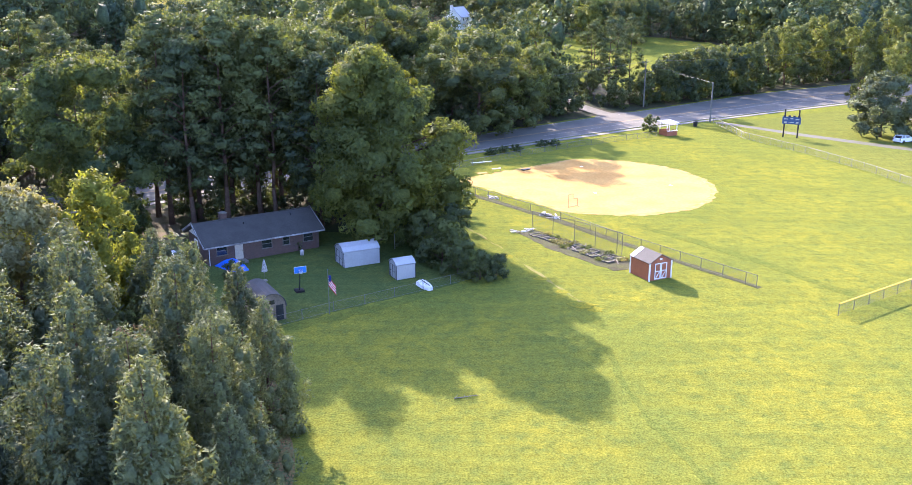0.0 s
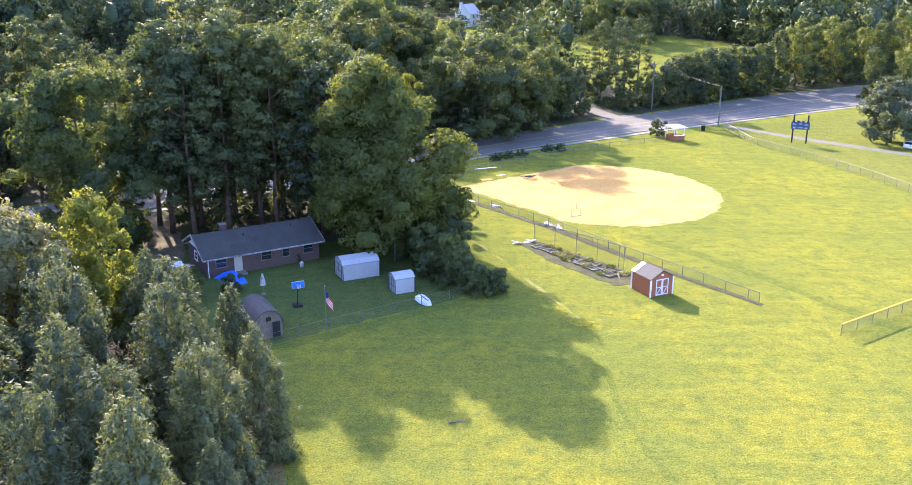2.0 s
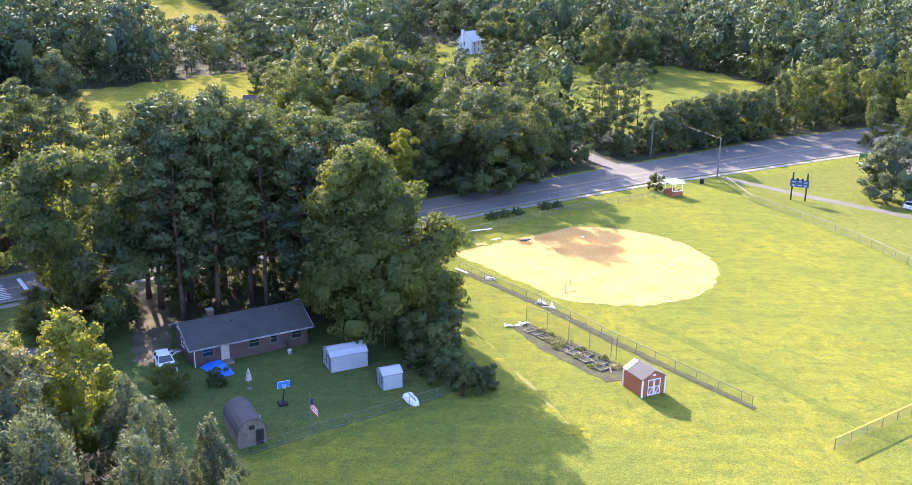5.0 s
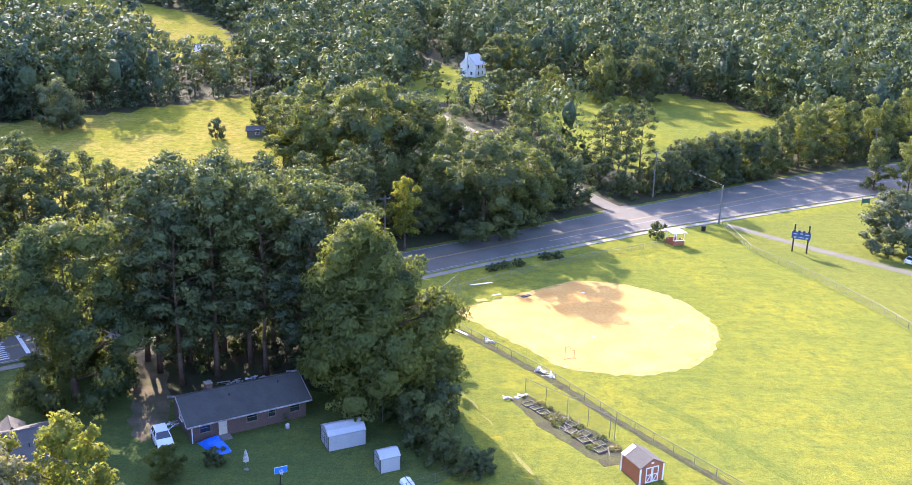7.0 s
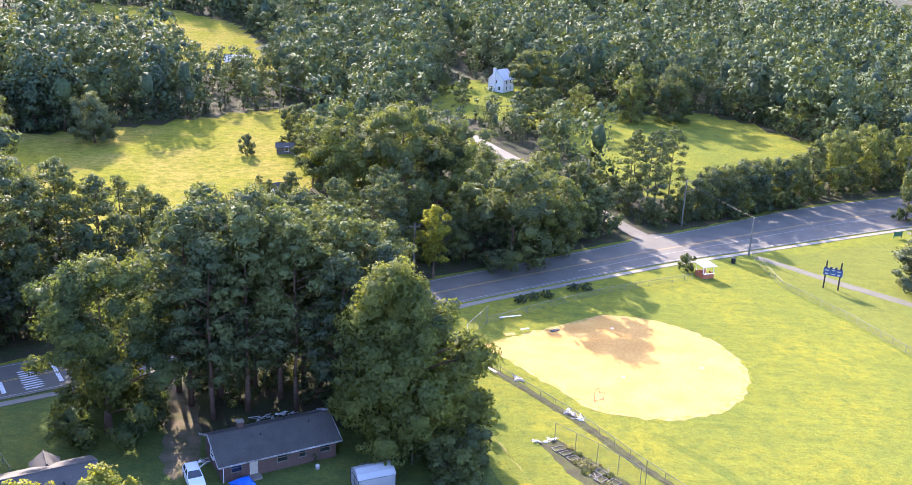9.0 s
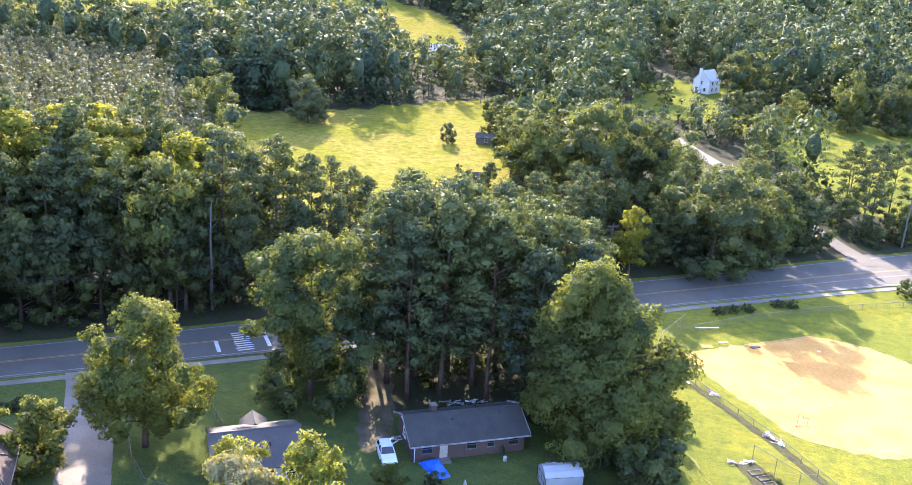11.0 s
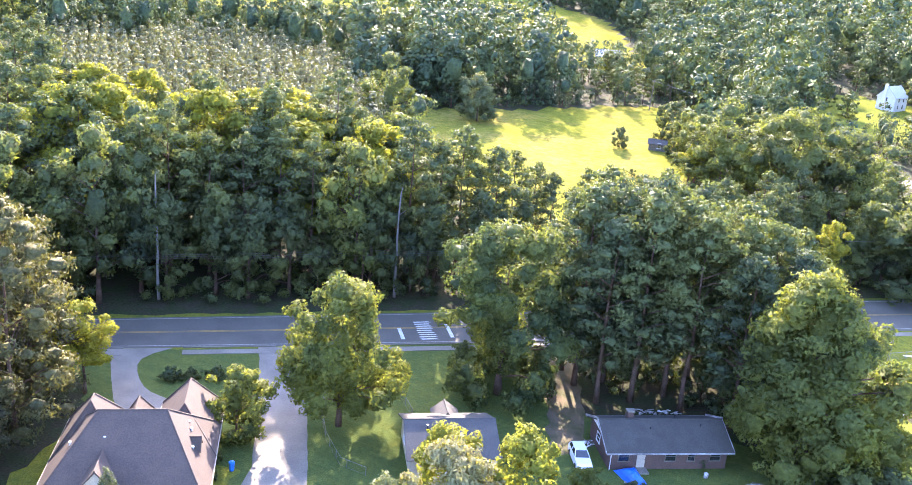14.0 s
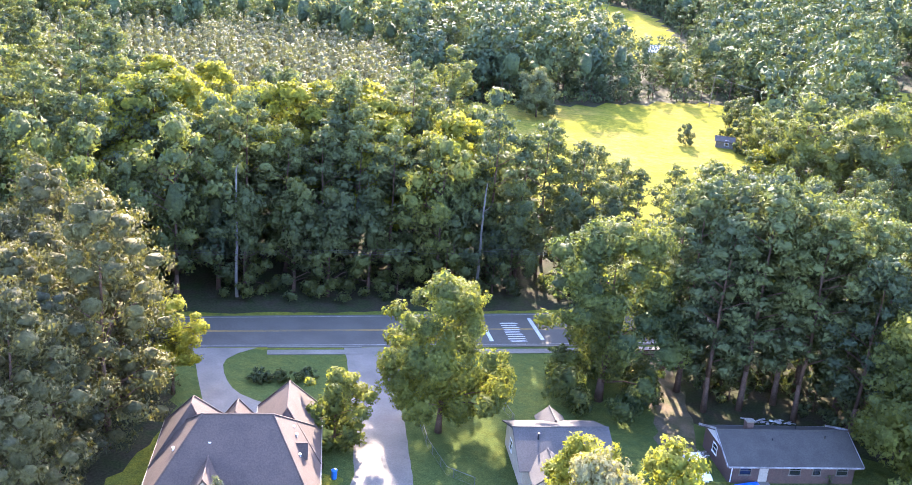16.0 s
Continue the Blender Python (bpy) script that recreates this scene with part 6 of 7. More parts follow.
for k in range(7):
    rgw = random.Random(k + 40)
    tw.tube((-0.8 + 0.25 * k, 0, 0.03), (-0.5 + 0.25 * k + rgw.uniform(-0.2, 0.3), rgw.uniform(-0.5, 0.5), 0.12), 0.025, 0.01, 5)
tw.tube((-0.9, 0, 0.03), (1.0, 0.05, 0.05), 0.04, 0.02, 6)
part("twigs", tw, BARK_PALE, junk_twigs)


# ---- garden beds ----
def garden():
    flat("garden_plot", [(8.0, 109.8), (10.2, 111.2), (20.2, 99.4), (20.4, 95.6), (17.6, 94.8), (11.6, 102.4)], 0.02, SOIL, "bare dark garden plot with dry weeds", "garden", ragged=0.2)
    rg = random.Random(8)
    u, v = Vector((0.585, -0.81, 0)), Vector((0.81, 0.585, 0))
    base = Vector((9.2, 109.6, 0))
    beam = Shape().box(-0.55, -0.06, 0.0, 0.55, 0.06, 0.22).mesh("timber", GREY_WOOD)
    for i, (t, w, sx, sy) in enumerate(((1.3, 0.3, 0.9, 1.5), (2.6, 0.5, 0.8, 1.5), (3.9, 0.4, 0.8, 1.3), (8.0, 1.3, 1.1, 0.9), (9.2, 0.2, 1.0, 1.2), (10.5, 1.2, 1.2, 1.0), (11.6, 0.1, 1.1, 1.1), (13.0, 1.0, 1.3, 1.1), (14.2, 0.1, 1.0, 1.2))):
        c = base + u * t + v * w + Vector((0, 0, 0.02))
        ob = thing("garden_bed", "raised bed of weathered timbers filled with dark soil", "garden bed", c.x, c.y, c.z, -54 + rg.uniform(-11, 11), group="raised garden beds")
        for dx, dy, turn, k in ((0, -0.5, 0, sx), (0, 0.5, 0, sx), (-0.5, 0, 90, sy), (0.5, 0, 90, sy)):
            t_ob = new("timber", beam)
            t_ob.parent = ob
            t_ob.matrix_basis = pose(dx * sx, dy * sy, rg.uniform(0, 0.01), 0, 0, turn + rg.uniform(-3, 3)) @ Matrix.Diagonal((k, 0.8, 0.75, 1))
        s = Shape()
        s.prism([(-0.43 * sx, -0.43 * sy), (0.43 * sx, -0.43 * sy), (0.43 * sx, 0.43 * sy), (-0.43 * sx, 0.43 * sy)], 0.0, 0.10)
        part("soil", s, SOIL, ob)
    for k in range(15):
        c = base + u * rg.uniform(4.6, 15.4) + v * rg.uniform(-0.5, 2.2)
        ob = thing("loose_board", "grey weathered board lying in the garden plot", "board", c.x, c.y, 0.03 + 0.005 * k, rg.uniform(-100, 10), group="loose garden boards")
        n = rg.uniform(0.5, 1.2)
        part("board", Shape().box(-n, -0.06, 0, n, 0.06, 0.05), GREY_WOOD, ob)
    for k, (t, w, m) in enumerate(((1.9, 1.3, "dry"), (3.3, 1.5, "green"), (4.9, 0.2, "dry"), (5.5, 1.1, "dry"), (6.2, 0.3, "dry"), (6.9, 1.4, "dry"), (7.2, -0.3, "green"), (9.0, 1.6, "green"), (10.4, 0.0, "dry"), (12.4, 1.9, "green"), (13.4, -0.3, "green"), (15.0, 1.6, "dry"))):
        c = base + u * t + v * w
        rgn = np.random.RandomState(k)
        q = leaf_cards(rgn, [(0, 0, 0.15, 0.7, 0.5, 0.25), (0.4, 0.3, 0.15, 0.4, 0.5, 0.2)], 160, 0.12, lift=0.8)
        ob = tagged(new("weed_patch", cards_mesh("weed_patch", q, LEAF_PALE if m == "dry" else LEAF_MID)), "low patch of weeds between the beds", "weeds")
        ob.location = (c.x, c.y, 0.02)
    for i in (0.15, 0.5, 0.85):
        a = Vector((9.8, 110.5, 2.65)).lerp(Vector((19.6, 100.6, 2.65)), i)
        b = a + Vector((2.2, 3.4, -1.4))
        s = Shape().tube((0, 0, 0), b - a, 0.02, 0.02, 5)
        ob = tagged(part("brace_wire", s, STEEL), "steel brace between screen and field fence", "brace")
        ob.location = a


garden()


# ---- field things ----
def scoreboard():
    a, b = Vector((65.8, 178.2, 0)), Vector((68.2, 177.0, 0))
    c = (a + b) / 2
    turn = math.degrees(math.atan2(b.y - a.y, b.x - a.x))
    ob = thing("scoreboard", "blue scoreboard on two tall black posts", "scoreboard", c.x, c.y, 0, turn)
    half = (b - a).length / 2
    for x in (-half, half):
        s = Shape().tube((x, 0.15, -0.3), (x, 0.15, 5.6), 0.15, 0.15, 10)
        part("post", s, BLACK, ob)
    s = Shape().box(-1.75, -0.18, 2.75, 1.75, 0.06, 4.2)
    board = part("board", s, BLUE_BOARD, ob)
    for x, z, w, h in ((-1.1, 3.75, 0.7, 0.22), (0.0, 3.85, 0.6, 0.18), (1.1, 3.75, 0.7, 0.22), (-1.1, 3.05, 0.5, 0.35), (0.0, 3.1, 1.0, 0.16), (1.1, 3.05, 0.5, 0.35)):
        p = Shape().box(x - w / 2, -0.20, z - h / 2, x + w / 2, -0.183, z + h / 2)
        part("score_panel", p, CLUTTER, board, "faded white lettering bar")
    for x in (-1.35, -0.45, 0.45, 1.35):
        p = Shape().tube((x, -0.06, 4.2), (x, -0.06, 4.5), 0.26, 0.20, 10)
        part("lamp_hood", p, BLACK, board)


scoreboard()


def scoring_booth():
    ob = thing("scoring_booth", "small open booth with red walls and white flat roof", "booth", 43.3, 181.0, 0, 24)
    for x0, y0, x1, y1 in ((-1.3, -1.3, 1.3, -1.2), (-1.3, 1.2, 1.3, 1.3), (-1.3, -1.2, -1.2, 1.2), (1.2, -1.2, 1.3, 0.2)):
        part("wall_panel", Shape().box(x0, y0, 0.0, x1, y1, 1.05), RED_PAINT, ob)
    for x in (-1.2, 1.2):
        for y in (-1.2, 1.2):
            part("post", Shape().box(x - 0.05, y - 0.05, -0.05, x + 0.05, y + 0.05, 2.5), WHITE_PAINT, ob)
    r = Shape().slab((-1.65, -1.65, 2.55), (1.65, -1.65, 2.55), (1.65, 1.65, 2.8), (-1.65, 1.65, 2.8), 0.1)
    part("roof", r, WHITE_METAL, ob, "white sheet roof")
    part("counter", Shape().box(-1.2, -1.55, 0.98, 1.2, -1.15, 1.05), WHITE_PAINT, ob)


scoring_booth()


def bench(x, y, turn, length, label="white plank bench beside the field"):
    ob = thing("bench", label, "bench", x, y, 0, turn)
    for k in (0, 1):
        part("seat_plank", Shape().box(-length / 2, -0.16 + 0.17 * k, 0.42, length / 2, -0.01 + 0.17 * k, 0.46), WHITE_PAINT, ob)
    for sx in (-1, 1):
        s = Shape()
        s.tube((sx * length * 0.4, -0.2, 0), (sx * length * 0.4, -0.12, 0.42), 0.025, 0.025, 6)
        s.tube((sx * length * 0.4, 0.2, 0), (sx * length * 0.4, 0.12, 0.42), 0.025, 0.025, 6)
        s.tube((sx * length * 0.4, -0.12, 0.41), (sx * length * 0.4, 0.12, 0.41), 0.025, 0.025, 6)
        part("leg", s, STEEL, ob)


bench(1.4, 130.2, -48, 2.6)
bench(4.4, 151.8, 24, 4.0)
bench(6.8, 146.6, 30, 1.6, "short pale bench by the infield corner")


def junk_heap(x, y, turn, spread, label, n=14, seed=1, blue=False):
    """Planks, sheets and boxes thrown together."""
    rg = random.Random(seed)
    ob = thing("junk_heap", label, "junk heap", x, y, 0, turn)
    for k in range(n):
        a, b = rg.uniform(-spread, spread), rg.uniform(-0.5, 0.5)
        if rg.random() < 0.55:
            s = Shape()
            s.box(-rg.uniform(0.3, 0.9), -0.08, 0, rg.uniform(0.3, 0.9), 0.08, 0.05)
            o = part("plank", s, rg.choice((CLUTTER, GREY_WOOD, WHITE_PAINT)), ob)
            o.matrix_basis = pose(a, b, 0.05 + 0.05 * (k % 5), rg.uniform(-8, 8), rg.uniform(-14, 14), rg.uniform(-40, 40))
        else:
            s = Shape()
            s.lump((0, 0, 0), rg.uniform(0.15, 0.35), 0.9, 7, seed * 50 + k)
            o = part("bundle", s, BLUE_PLASTIC if blue and k % 3 == 0 else rg.choice((CLUTTER, WHITE_PAINT, CLUTTER)), ob)
            o.location = (a, b, 0.0)
    return ob


junk_heap(12.7, 118.0, -54, 1.5, "heap of white plastic and boards against the fence", 18, 2)
junk_heap(5.3, 127.9, -54, 1.0, "blue crate and white rubbish by the fence", 10, 3, True)
junk_heap(8.6, 110.6, 10, 1.3, "pile of pale scrap boards at the garden corner", 12, 4)
junk_heap(-26.0, 112.6, 30, 3.2, "scattered pale boards and rubbish behind the brick house", 20, 5)
junk_heap(-31.6, 100.2, 60, 1.6, "white bags and boxes heaped beside the brick house", 14, 6)
junk_heap(-12.4, 101.9, 20, 0.9, "tan sacks piled behind the white shed", 8, 7)
junk_heap(-19.4, 85.0, 10, 0.9, "pale clutter beside the arched shed", 8, 12)
junk_heap(-21.6, 106.6, 32, 1.6, "odds and ends under the oak by the house", 10, 13)


def pitching_screen(x, y, turn):
    ob = thing("pitching_screen", "thin rusty frame screen on the infield edge", "screen", x, y, 0, turn)
    s = Shape()
    for p, q in (((-0.8, 0, 0.03), (-0.8, 0, 1.9)), ((0.8, 0, 0.03), (0.8, 0, 1.2)), ((-0.8, 0, 1.9), (0, 0, 1.9)), ((0, 0, 1.9), (0, 0, 1.2)), ((0, 0, 1.2), (0.8, 0, 1.2)), ((-0.8, -0.5, 0.05), (-0.8, 0.5, 0.05)), ((0.8, -0.5, 0.05), (0.8, 0.5, 0.05)), ((-0.8, 0, 0.1), (0.8, 0, 0.1))):
        s.tube(p, q, 0.03, 0.03, 6)
    part("frame", s, RED_PAINT, ob)
    m = Shape()
    for k in range(8):
        m.tube((-0.8 + 0.2 * k, 0, 0.1), (-0.8 + 0.2 * k, 0, 1.85 if k < 5 else 1.2), 0.006, 0.006, 4)
    part("net", m, STEEL, ob)


pitching_screen(16.6, 122.9, 30)


def wheel_rake(x, y):
    ob = thing("drag_mat", "dark infield drag mat lying at the clay edge", "drag mat", x, y, 0.03, 40)
    part("mat", Shape().box(-0.9, -0.35, 0, 0.9, 0.35, 0.1), BLACK, ob)
    part("tow_bar", Shape().tube((0, 0.35, 0.08), (0, 1.3, 0.3), 0.03, 0.03, 6), STEEL, ob)


wheel_rake(11.8, 147.6)
slab = thing("rubber_mat", "square orange rubber mat by the plate", "mat", 4.4, 144.8, 0.01, 20)
part("mat", Shape().box(-0.9, -0.6, 0, 0.9, 0.6, 0.06), SAND_EDGE, slab)
for x, y in ((21.0, 131.0), (33.5, 136.0), (21.5, 150.0)):
    b = thing("base", "white base plate on the clay", "base", x, y, 0.03, 35, group="bases")
    part("pad", Shape().box(-0.2, -0.2, 0, 0.2, 0.2, 0.07), WHITE_PAINT, b)


def bin_at(x, y, material, label, r=0.32, h=0.95):
    ob = thing("bin", label, "bin", x, y, 0)
    part("drum", Shape().tube((0, 0, 0), (0, 0, h), r * 0.85, r, 12), material, ob)
    part("lid", Shape().tube((0, 0, h), (0, 0, h + 0.12), r * 1.08, r * 0.6, 12), material, ob)


bin_at(51.5, 191.2, BLACK, "black bin on the grass by the road", 0.5, 1.0)
bin_at(-62.2, 75.0, BLUE_PLASTIC, "blue wheeled bin beside the large house", 0.3, 0.95)
bin_at(-18.2, 100.6, CLUTTER, "dull pale drum on the lawn by the house", 0.26, 0.5)


def notice_board(x, y, turn):
    ob = thing("sign", "low green sign board on two posts", "sign", x, y, 0, turn)
    for sx in (-1.1, 1.1):
        part("post", Shape().box(sx - 0.07, -0.07, -0.1, sx + 0.07, 0.07, 1.8), GREEN_PAINT, ob)
    part("panel", Shape().box(-1.1, -0.05, 0.5, 1.1, 0.05, 1.65), GREEN_PAINT, ob)


notice_board(96.8, 218.6, 20)


# ---- poles and wires ----
def utility_pole(x, y, h, arm=True, lamp=False, lean=(0, 0), label="tall weathered wooden utility pole", turn=30.0, material=None, r=0.19):
    z = height(x, y)
    ob = thing("utility_pole", label, "pole", x, y, z, turn)
    top = Vector((lean[0], lean[1], h))
    part("mast", Shape().tube((0, 0, -0.3), top, r, r * 0.7, 9), material or GREY_WOOD, ob)
    if arm:
        part("cross_arm", Shape().box(top.x - 1.1, top.y - 0.06, h - 0.75, top.x + 1.1, top.y + 0.06, h - 0.6), material or GREY_WOOD, ob)
        for k in (-0.95, 0.0, 0.95):
            part("insulator", Shape().tube((top.x + k, top.y, h - 0.6), (top.x + k, top.y, h - 0.4), 0.05, 0.035, 7), CLUTTER, ob)
    if lamp:
        part("lamp_arm", Shape().tube((0, 0, h - 3.2), (2.2, 0, h - 2.9), 0.035, 0.03, 6), STEEL, ob)
        part("lamp_head", Shape().tube((2.0, 0, h - 2.95), (2.7, 0, h - 2.9), 0.12, 0.08, 8), STEEL, ob)
    m = ob.matrix_basis
    return [m @ Vector((top.x + k, top.y, h - 0.4)) for k in (-0.95, 0.0, 0.95)] if arm else [m @ top]


def wire(a, b, sag=0.8, r=0.009):
    s = Shape()
    n = 10
    a, b = Vector(a), Vector(b)
    p = [a.lerp(b, i / n) - Vector((0, 0, sag * 4 * (i / n) * (1 - i / n))) - a for i in range(n + 1)]
    side = (b - a).cross(Vector((0, 0, 1))).normalized()
    ring = [side * r, Vector((0, 0, r)), -side * r, Vector((0, 0, -r))]
    s.add([q + o for q in p for o in ring], [(4 * i + k, 4 * i + (k + 1) % 4, 4 * i + 4 + (k + 1) % 4, 4 * i + 4 + k) for i in range(n) for k in range(4)] + [(3, 2, 1, 0), (4 * n, 4 * n + 1, 4 * n + 2, 4 * n + 3)])
    ob = tagged(part("overhead_wire", s, STEEL), "thin sagging overhead wire", "wire", "overhead wires")
    ob.location = a


top_a = utility_pole(45.9, 219.0, 11.5, lamp=True)
top_b = utility_pole(56.3, 197.2, 8.6, arm=False, label="grey utility pole beside the field fence", material=STEEL)
top_c = utility_pole(120.0, 270.5, 11.0)
top_d = utility_pole(-14.0, 171.0, 10.5)
top_e = [utility_pole(-74.0, 121.2, 9.0, arm=False, material=BARK, r=0.15)[0] - Vector((0, 0, 0.4 * k)) for k in range(3)]
top_f = utility_pole(-136.0, 72.5, 10.0)
for p, q in zip(top_a, top_c):
    wire(p, q, 1.0)
for p in top_a:
    wire(p, top_b[0], 0.4)
for p, q in zip(top_d, top_a):
    wire(p, q, 1.0)
for p, q in zip(top_e, top_d):
    wire(p, q, 1.0)
for p, q in zip(top_f, top_e):
    wire(p, q, 1.0)
top_g = utility_pole(-75.5, 317.0, 10.5, lean=(0.6, 0.0), label="leaning utility pole at the meadow's edge", turn=-30)
top_h = utility_pole(-12.0, 276.0, 10.0)
for p, q in zip(top_g, top_h):
    wire(p, q, 1.2, 0.02)
utility_pole(-7.4, 103.0, 5.4, arm=False, label="slim pale pole standing on the lawn", material=STEEL, r=0.07)
for x, y in ((108.0, 226.0),):
    lp = thing("street_lamp", "slim grey street lamp at the lot entrance", "lamp post", x, y, 0, 200)
    part("mast", Shape().tube((0, 0, -0.2), (0, 0, 4.6), 0.07, 0.05, 8), STEEL, lp)
    part("lamp_head", Shape().tube((0, 0, 4.6), (0.5, 0, 4.7), 0.12, 0.09, 8), WHITE_PAINT, lp)


# ---- yard things ----
def flagpole():
    ob = thing("flagpole", "slim flagpole with a drooping striped red and white flag", "flagpole", -12.4, 81.7, 0, 10)
    part("pole", Shape().tube((0, 0, -0.2), (0, 0, 4.6), 0.045, 0.03, 8), STEEL, ob)
    part("finial", Shape().lump((0, 0, 4.58), 0.07, 1.0, 8, 1, 0.02), CHROME, ob)
    for k in range(7):
        s = Shape()
        pts = []
        for i in range(5):
            x = 0.05 + 0.17 * i
            pts.append((x, 0.08 * math.sin(i * 1.7 + k * 0.5), 3.9 - 0.14 * k - 0.26 * i))
        for i in range(4):
            (x0, y0, z0), (x1, y1, z1) = pts[i], pts[i + 1]
            s.add([(x0, y0, z0), (x1, y1, z1), (x1, y1 - 0.01, z1 - 0.14), (x0, y0 - 0.01, z0 - 0.14), (x0, y0 + 0.012, z0), (x1, y1 + 0.012, z1), (x1, y1 + 0.002, z1 - 0.14), (x0, y0 + 0.002, z0 - 0.14)],
                  [(0, 1, 2, 3), (7, 6, 5, 4), (0, 4, 5, 1), (3, 2, 6, 7)])
        part("flag_stripe", s, RED_CLOTH if k % 2 == 0 else WHITE_PAINT, ob)
    part("flag_corner", Shape().box(0.06, -0.04, 3.35, 0.3, 0.09, 3.95), BLUE_CLOTH, ob, "navy corner of the flag")


flagpole()


def basketball_goal():
    ob = thing("basketball_goal", "basketball goal with a bright blue backboard", "basketball goal", -16.1, 87.4, 0, 25)
    part("pole", Shape().tube((0, 0.7, 0), (0, 0.1, 2.6), 0.06, 0.05, 8), DARK_STEEL, ob)
    part("base", Shape().box(-0.45, 0.3, 0, 0.45, 1.3, 0.2), BLACK, ob)
    part("backboard", Shape().box(-0.62, -0.03, 2.3, 0.62, 0.04, 2.95), BLUE_PLASTIC, ob)
    part("board_border", Shape().box(-0.65, -0.01, 2.27, 0.65, 0.03, 2.98), WHITE_PAINT, ob)
    s = Shape()
    for i in range(12):
        a, b = 2 * math.pi * i / 12, 2 * math.pi * (i + 1) / 12
        s.tube((0.22 * math.cos(a), -0.28 + 0.22 * math.sin(a), 2.72), (0.22 * math.cos(b), -0.28 + 0.22 * math.sin(b), 2.72), 0.012, 0.012, 4)
    part("hoop", s, RED_PAINT, ob)
    n = Shape()
    for i in range(10):
        a = 2 * math.pi * i / 10
        n.tube((0.22 * math.cos(a), -0.28 + 0.22 * math.sin(a), 2.72), (0.13 * math.cos(a + 0.4), -0.28 + 0.13 * math.sin(a + 0.4), 2.3), 0.012, 0.012, 4)
    part("net", n, WHITE_PAINT, ob)


basketball_goal()


def folded_umbrella():
    ob = thing("patio_umbrella", "folded pale canvas patio umbrella on the lawn", "umbrella", -20.7, 91.4, 0)
    part("pole", Shape().tube((0, 0, 0.1), (0, 0, 2.5), 0.025, 0.025, 7), STEEL, ob)
    part("base", Shape().tube((0, 0, 0), (0, 0, 0.12), 0.28, 0.25, 12), CONCRETE, ob)
    s = Shape()
    n = 12
    rows = [(2.45, 0.03), (2.1, 0.13), (1.6, 0.22), (1.1, 0.30)]
    vs = [(r * (1 + 0.22 * (i % 2)) * math.cos(2 * math.pi * i / n), r * (1 + 0.22 * (i % 2)) * math.sin(2 * math.pi * i / n), z) for z, r in rows for i in range(n)]
    fs = [(k * n + i, (k + 1) * n + i, (k + 1) * n + (i + 1) % n, k * n + (i + 1) % n) for k in range(3) for i in range(n)] + [tuple(range(n)), tuple(range(4 * n - 1, 3 * n - 1, -1))]
    s.add(vs, fs)
    part("canopy", s, CLUTTER, ob, "pale folded canvas")


folded_umbrella()


def tarp_heap():
    """A crumpled tarpaulin over a low heap."""
    s = Shape()
    n, m = 13, 9
    vs = []
    for i in range(n):
        for j in range(m):
            x, y = -2.0 + 4.0 * i / (n - 1), -1.0 + 2.0 * j / (m - 1)
            e = max(abs(x) / 2.0, abs(y) / 1.0)
            z = 0.95 * (1 - e ** 2.6) + 0.16 * noise.noise(Vector((x * 1.4, y * 1.4, 3.0))) * (1 - 0.5 * e)
            k = 1 + 0.14 * noise.noise(Vector((x, y, 9.0)))
            vs.append((x * k, y * k * (1.1 - 0.12 * x), max(0.01, z)))
    fs = [(i * m + j, (i + 1) * m + j, (i + 1) * m + j + 1, i * m + j + 1) for i in range(n - 1) for j in range(m - 1)]
    s.add(vs, fs)
    ob = thing("tarpaulin", "crumpled bright blue tarpaulin over a heap", "tarpaulin", -25.2, 95.9, 0, -48)
    part("sheet", s, BLUE_TARP, ob)
    for k, (x, y) in enumerate(((-1.6, -0.9), (1.7, 0.8), (0.4, -1.05))):
        part("weight", Shape().lump((x, y, 0), 0.16, 0.8, 7, k), CLUTTER, ob)


tarp_heap()


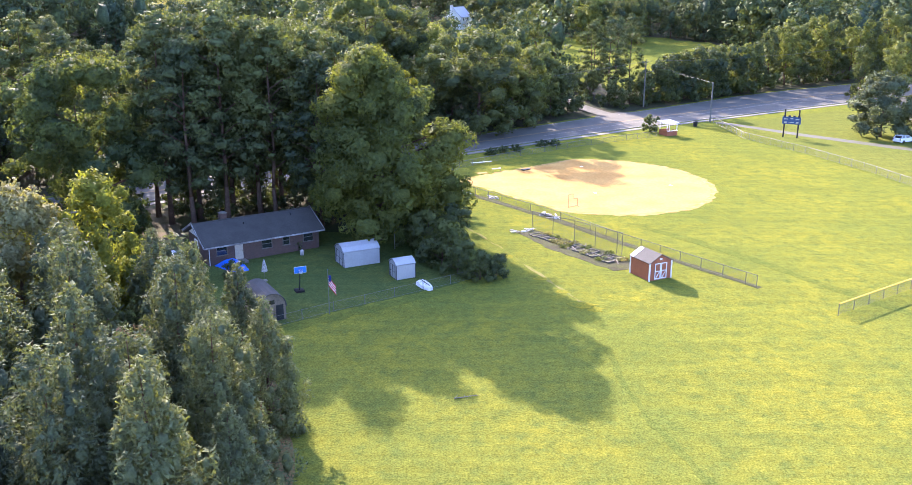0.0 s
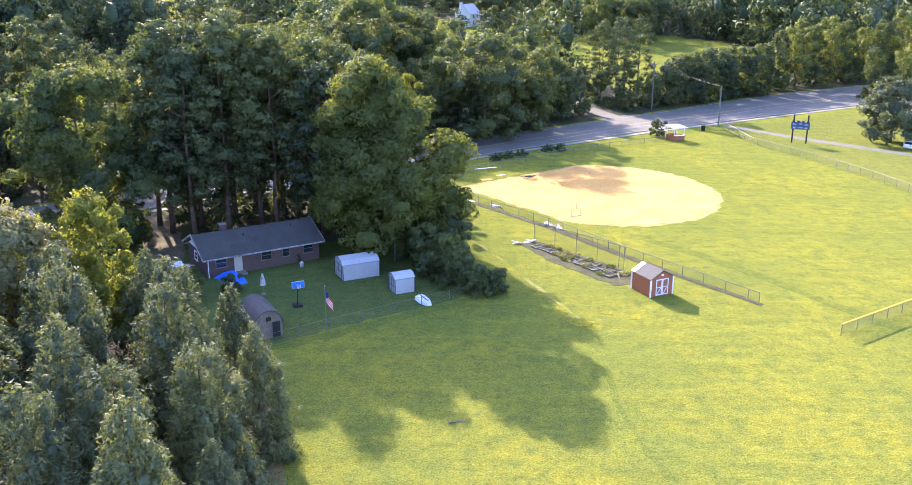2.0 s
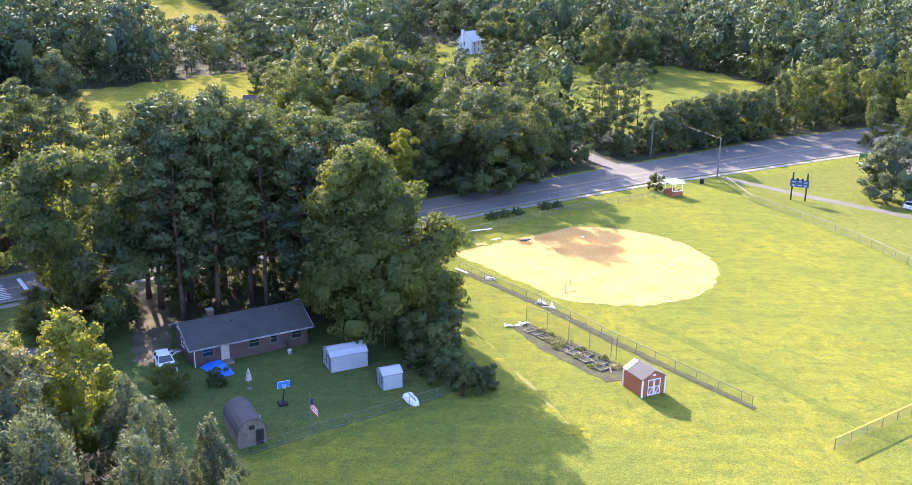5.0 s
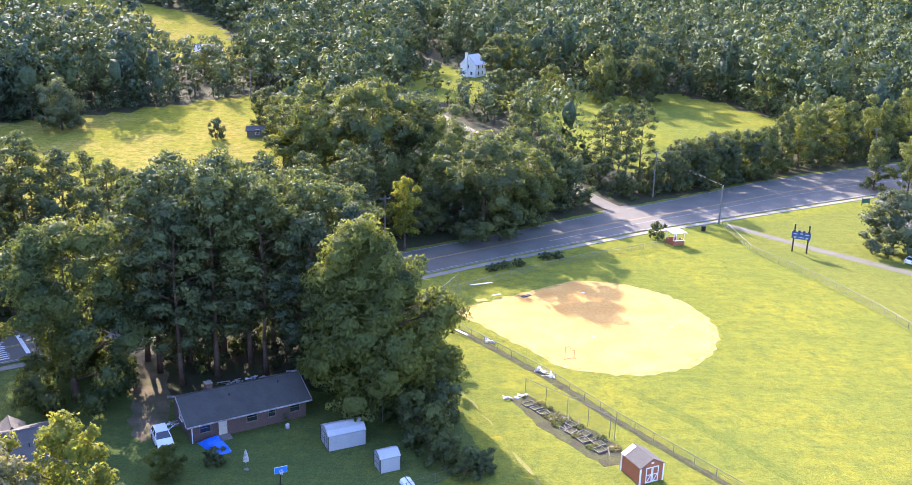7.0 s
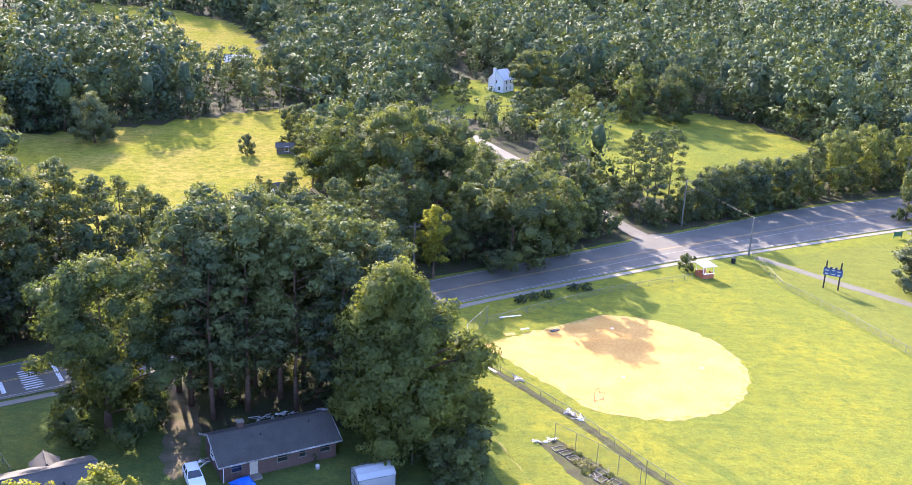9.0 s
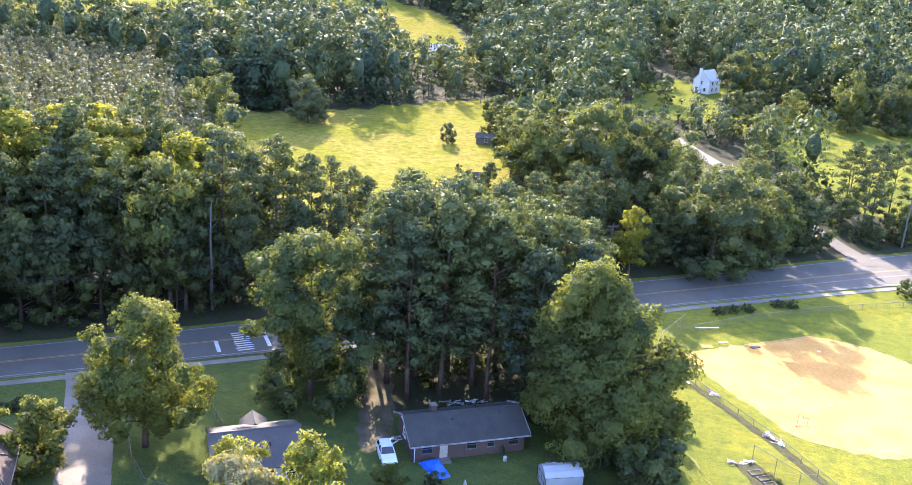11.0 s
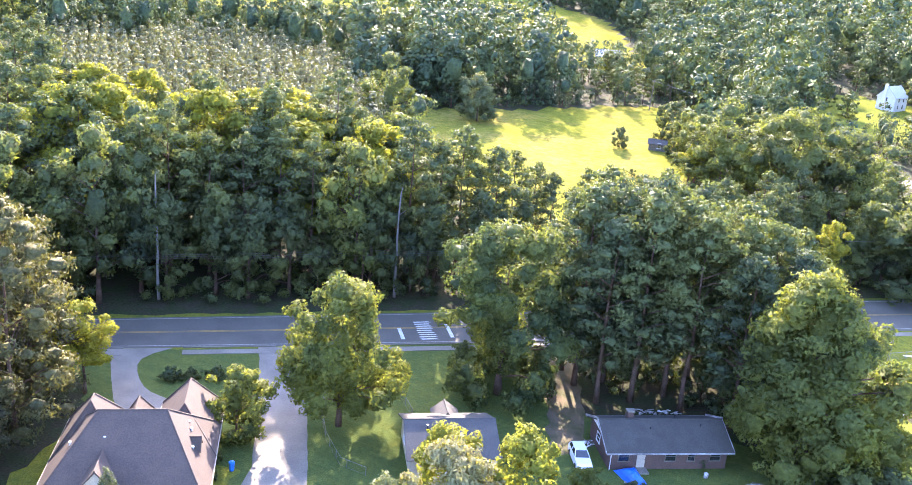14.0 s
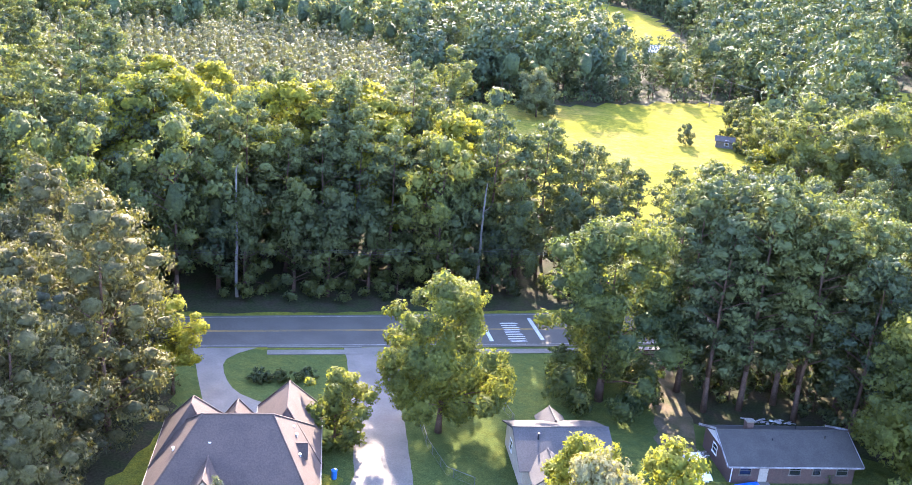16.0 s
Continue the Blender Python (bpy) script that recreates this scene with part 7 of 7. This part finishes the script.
def white_car(x, y, turn, label):
    """A station wagon: body shell, glasshouse, roof, lights and four wheels."""
    ob = thing("car", label, "car", x, y, 0, turn)
    side = [(-2.3, 0.35), (-2.32, 0.85), (-2.2, 1.0), (0.75, 1.0), (1.95, 0.86), (2.25, 0.72), (2.3, 0.38), (2.1, 0.25), (-2.15, 0.25)]

    def shell(profile, w0, w1, name, material, parent, label2=""):
        s = Shape()
        n = len(profile)
        vs = [(a, -w0 if b < 0.6 else -w1, b) for a, b in profile] + [(a, w0 if b < 0.6 else w1, b) for a, b in profile]
        s.add(vs, [tuple(range(n)), tuple(range(2 * n - 1, n - 1, -1))] + [((i + 1) % n, i, n + i, n + (i + 1) % n) for i in range(n)])
        return part(name, s, material, parent, label2)

    body = shell(side, 0.9, 0.86, "body", CAR_WHITE, ob)
    cab = Shape()
    b = [(-2.1, 1.0), (-1.75, 1.46), (0.05, 1.46), (0.85, 1.0)]
    w = {1.0: 0.82, 1.46: 0.66}
    vs = [(a, -w[z], z) for a, z in b] + [(a, w[z], z) for a, z in b]
    cab.add(vs, [(0, 1, 2, 3), (7, 6, 5, 4), (0, 4, 5, 1), (1, 5, 6, 2), (2, 6, 7, 3)])
    part("glasshouse", cab, GLASS, ob, "dark windows all round")
    roof = Shape().box(-1.78, -0.67, 1.455, 0.06, 0.67, 1.50)
    part("roof", roof, CAR_WHITE, ob)
    for sy in (-1, 1):
        for a, c in (((-2.1, 0.83 * sy, 1.0), (-1.76, 0.67 * sy, 1.48)), ((-0.85, 0.83 * sy, 1.0), (-0.8, 0.67 * sy, 1.48)), ((0.85, 0.83 * sy, 1.0), (0.05, 0.67 * sy, 1.48))):
            part("pillar", Shape().tube(a, c, 0.045, 0.04, 5), CAR_WHITE, ob)
        part("headlight", Shape().box(2.2, sy * 0.62 - 0.16, 0.55, 2.3, sy * 0.62 + 0.16, 0.7), CHROME, ob)
        part("tail_light", Shape().box(-2.35, sy * 0.7 - 0.1, 0.65, -2.3, sy * 0.7 + 0.1, 0.9), RED_PAINT, ob)
        for sx in (-1.4, 1.4):
            wob = part("wheel", Shape().tube((sx, sy * 0.74, 0.32), (sx, sy * 0.94, 0.32), 0.32, 0.32, 14), RUBBER, ob)
            part("rim", Shape().tube((sx, sy * 0.93, 0.32), (sx, sy * 0.96, 0.32), 0.19, 0.17, 12), CHROME, wob)
    part("bumper", Shape().box(2.26, -0.8, 0.3, 2.38, 0.8, 0.48), STEEL, ob)


white_car(-31.3, 96.3, -60, "white station wagon parked beside the brick house")
white_car(87.6, 172.8, 30, "white car parked under the lawn trees")


# ---- distant buildings ----
def far_building(x, y, turn, L, D, wall, ridge, wall_mat, roof_mat, label, windows=(), stack=False, name="house", category="house"):
    ob = thing(name, label, category, x, y, height(x, y) - 0.15, turn)
    gable_block(ob, L, D, wall, ridge, 0.4, wall_mat, roof_mat, trim=False)
    for wx, wz, face in windows:
        window_part(ob, wx if face in "sn" else (L / 2 if face == "e" else -L / 2), (-D / 2 if face == "s" else D / 2) if face in "sn" else wx, wz, 1.1, 1.5, face)
    if stack:
        chimney(ob, -L / 2 - 0.45, 0.6, 0, ridge + 1.0, 1.0, WHITE_PAINT)
    return ob


far_building(1.0, 404.5, 62, 9.5, 7.5, 5.4, 9.2, WHITE_PAINT, WHITE_METAL, "white two-storey house with a steep pale roof", ((-2, 0.9, "s"), (1.6, 0.9, "s"), (-2, 3.5, "s"), (1.6, 3.5, "s"), (0, 3.6, "w"), (-1.8, 0.9, "w"), (1.8, 0.9, "w")), True)
far_building(-113.5, 398.0, 20, 11.0, 9.0, 4.2, 6.6, BEIGE, WHITE_METAL, "pale barn with a white metal roof", ((-2.5, 1.2, "s"), (2.0, 1.2, "s")), name="barn", category="barn")
far_building(-59.0, 256.0, 10, 4.6, 3.2, 2.0, 2.9, GREY_WOOD, SHINGLE_GREY, "weathered shed with a grey roof at the field edge", ((0.5, 0.8, "s"),), name="field_shed", category="shed")
far_building(-49.6, 210.5, 40, 3.2, 3.0, 2.2, 3.3, WHITE_PAINT, SHINGLE_GREY, "small shed with a pale grey roof", ((0.0, 0.9, "s"),), name="garden_shed", category="shed")
far_building(-27.0, 225.0, 25, 10.0, 7.5, 2.9, 5.2, BRICK, SHINGLE_GREY, "grey-roofed house half hidden by big trees", ((-3, 0.9, "s"), (0, 0.9, "s"), (3, 0.9, "s")), True)
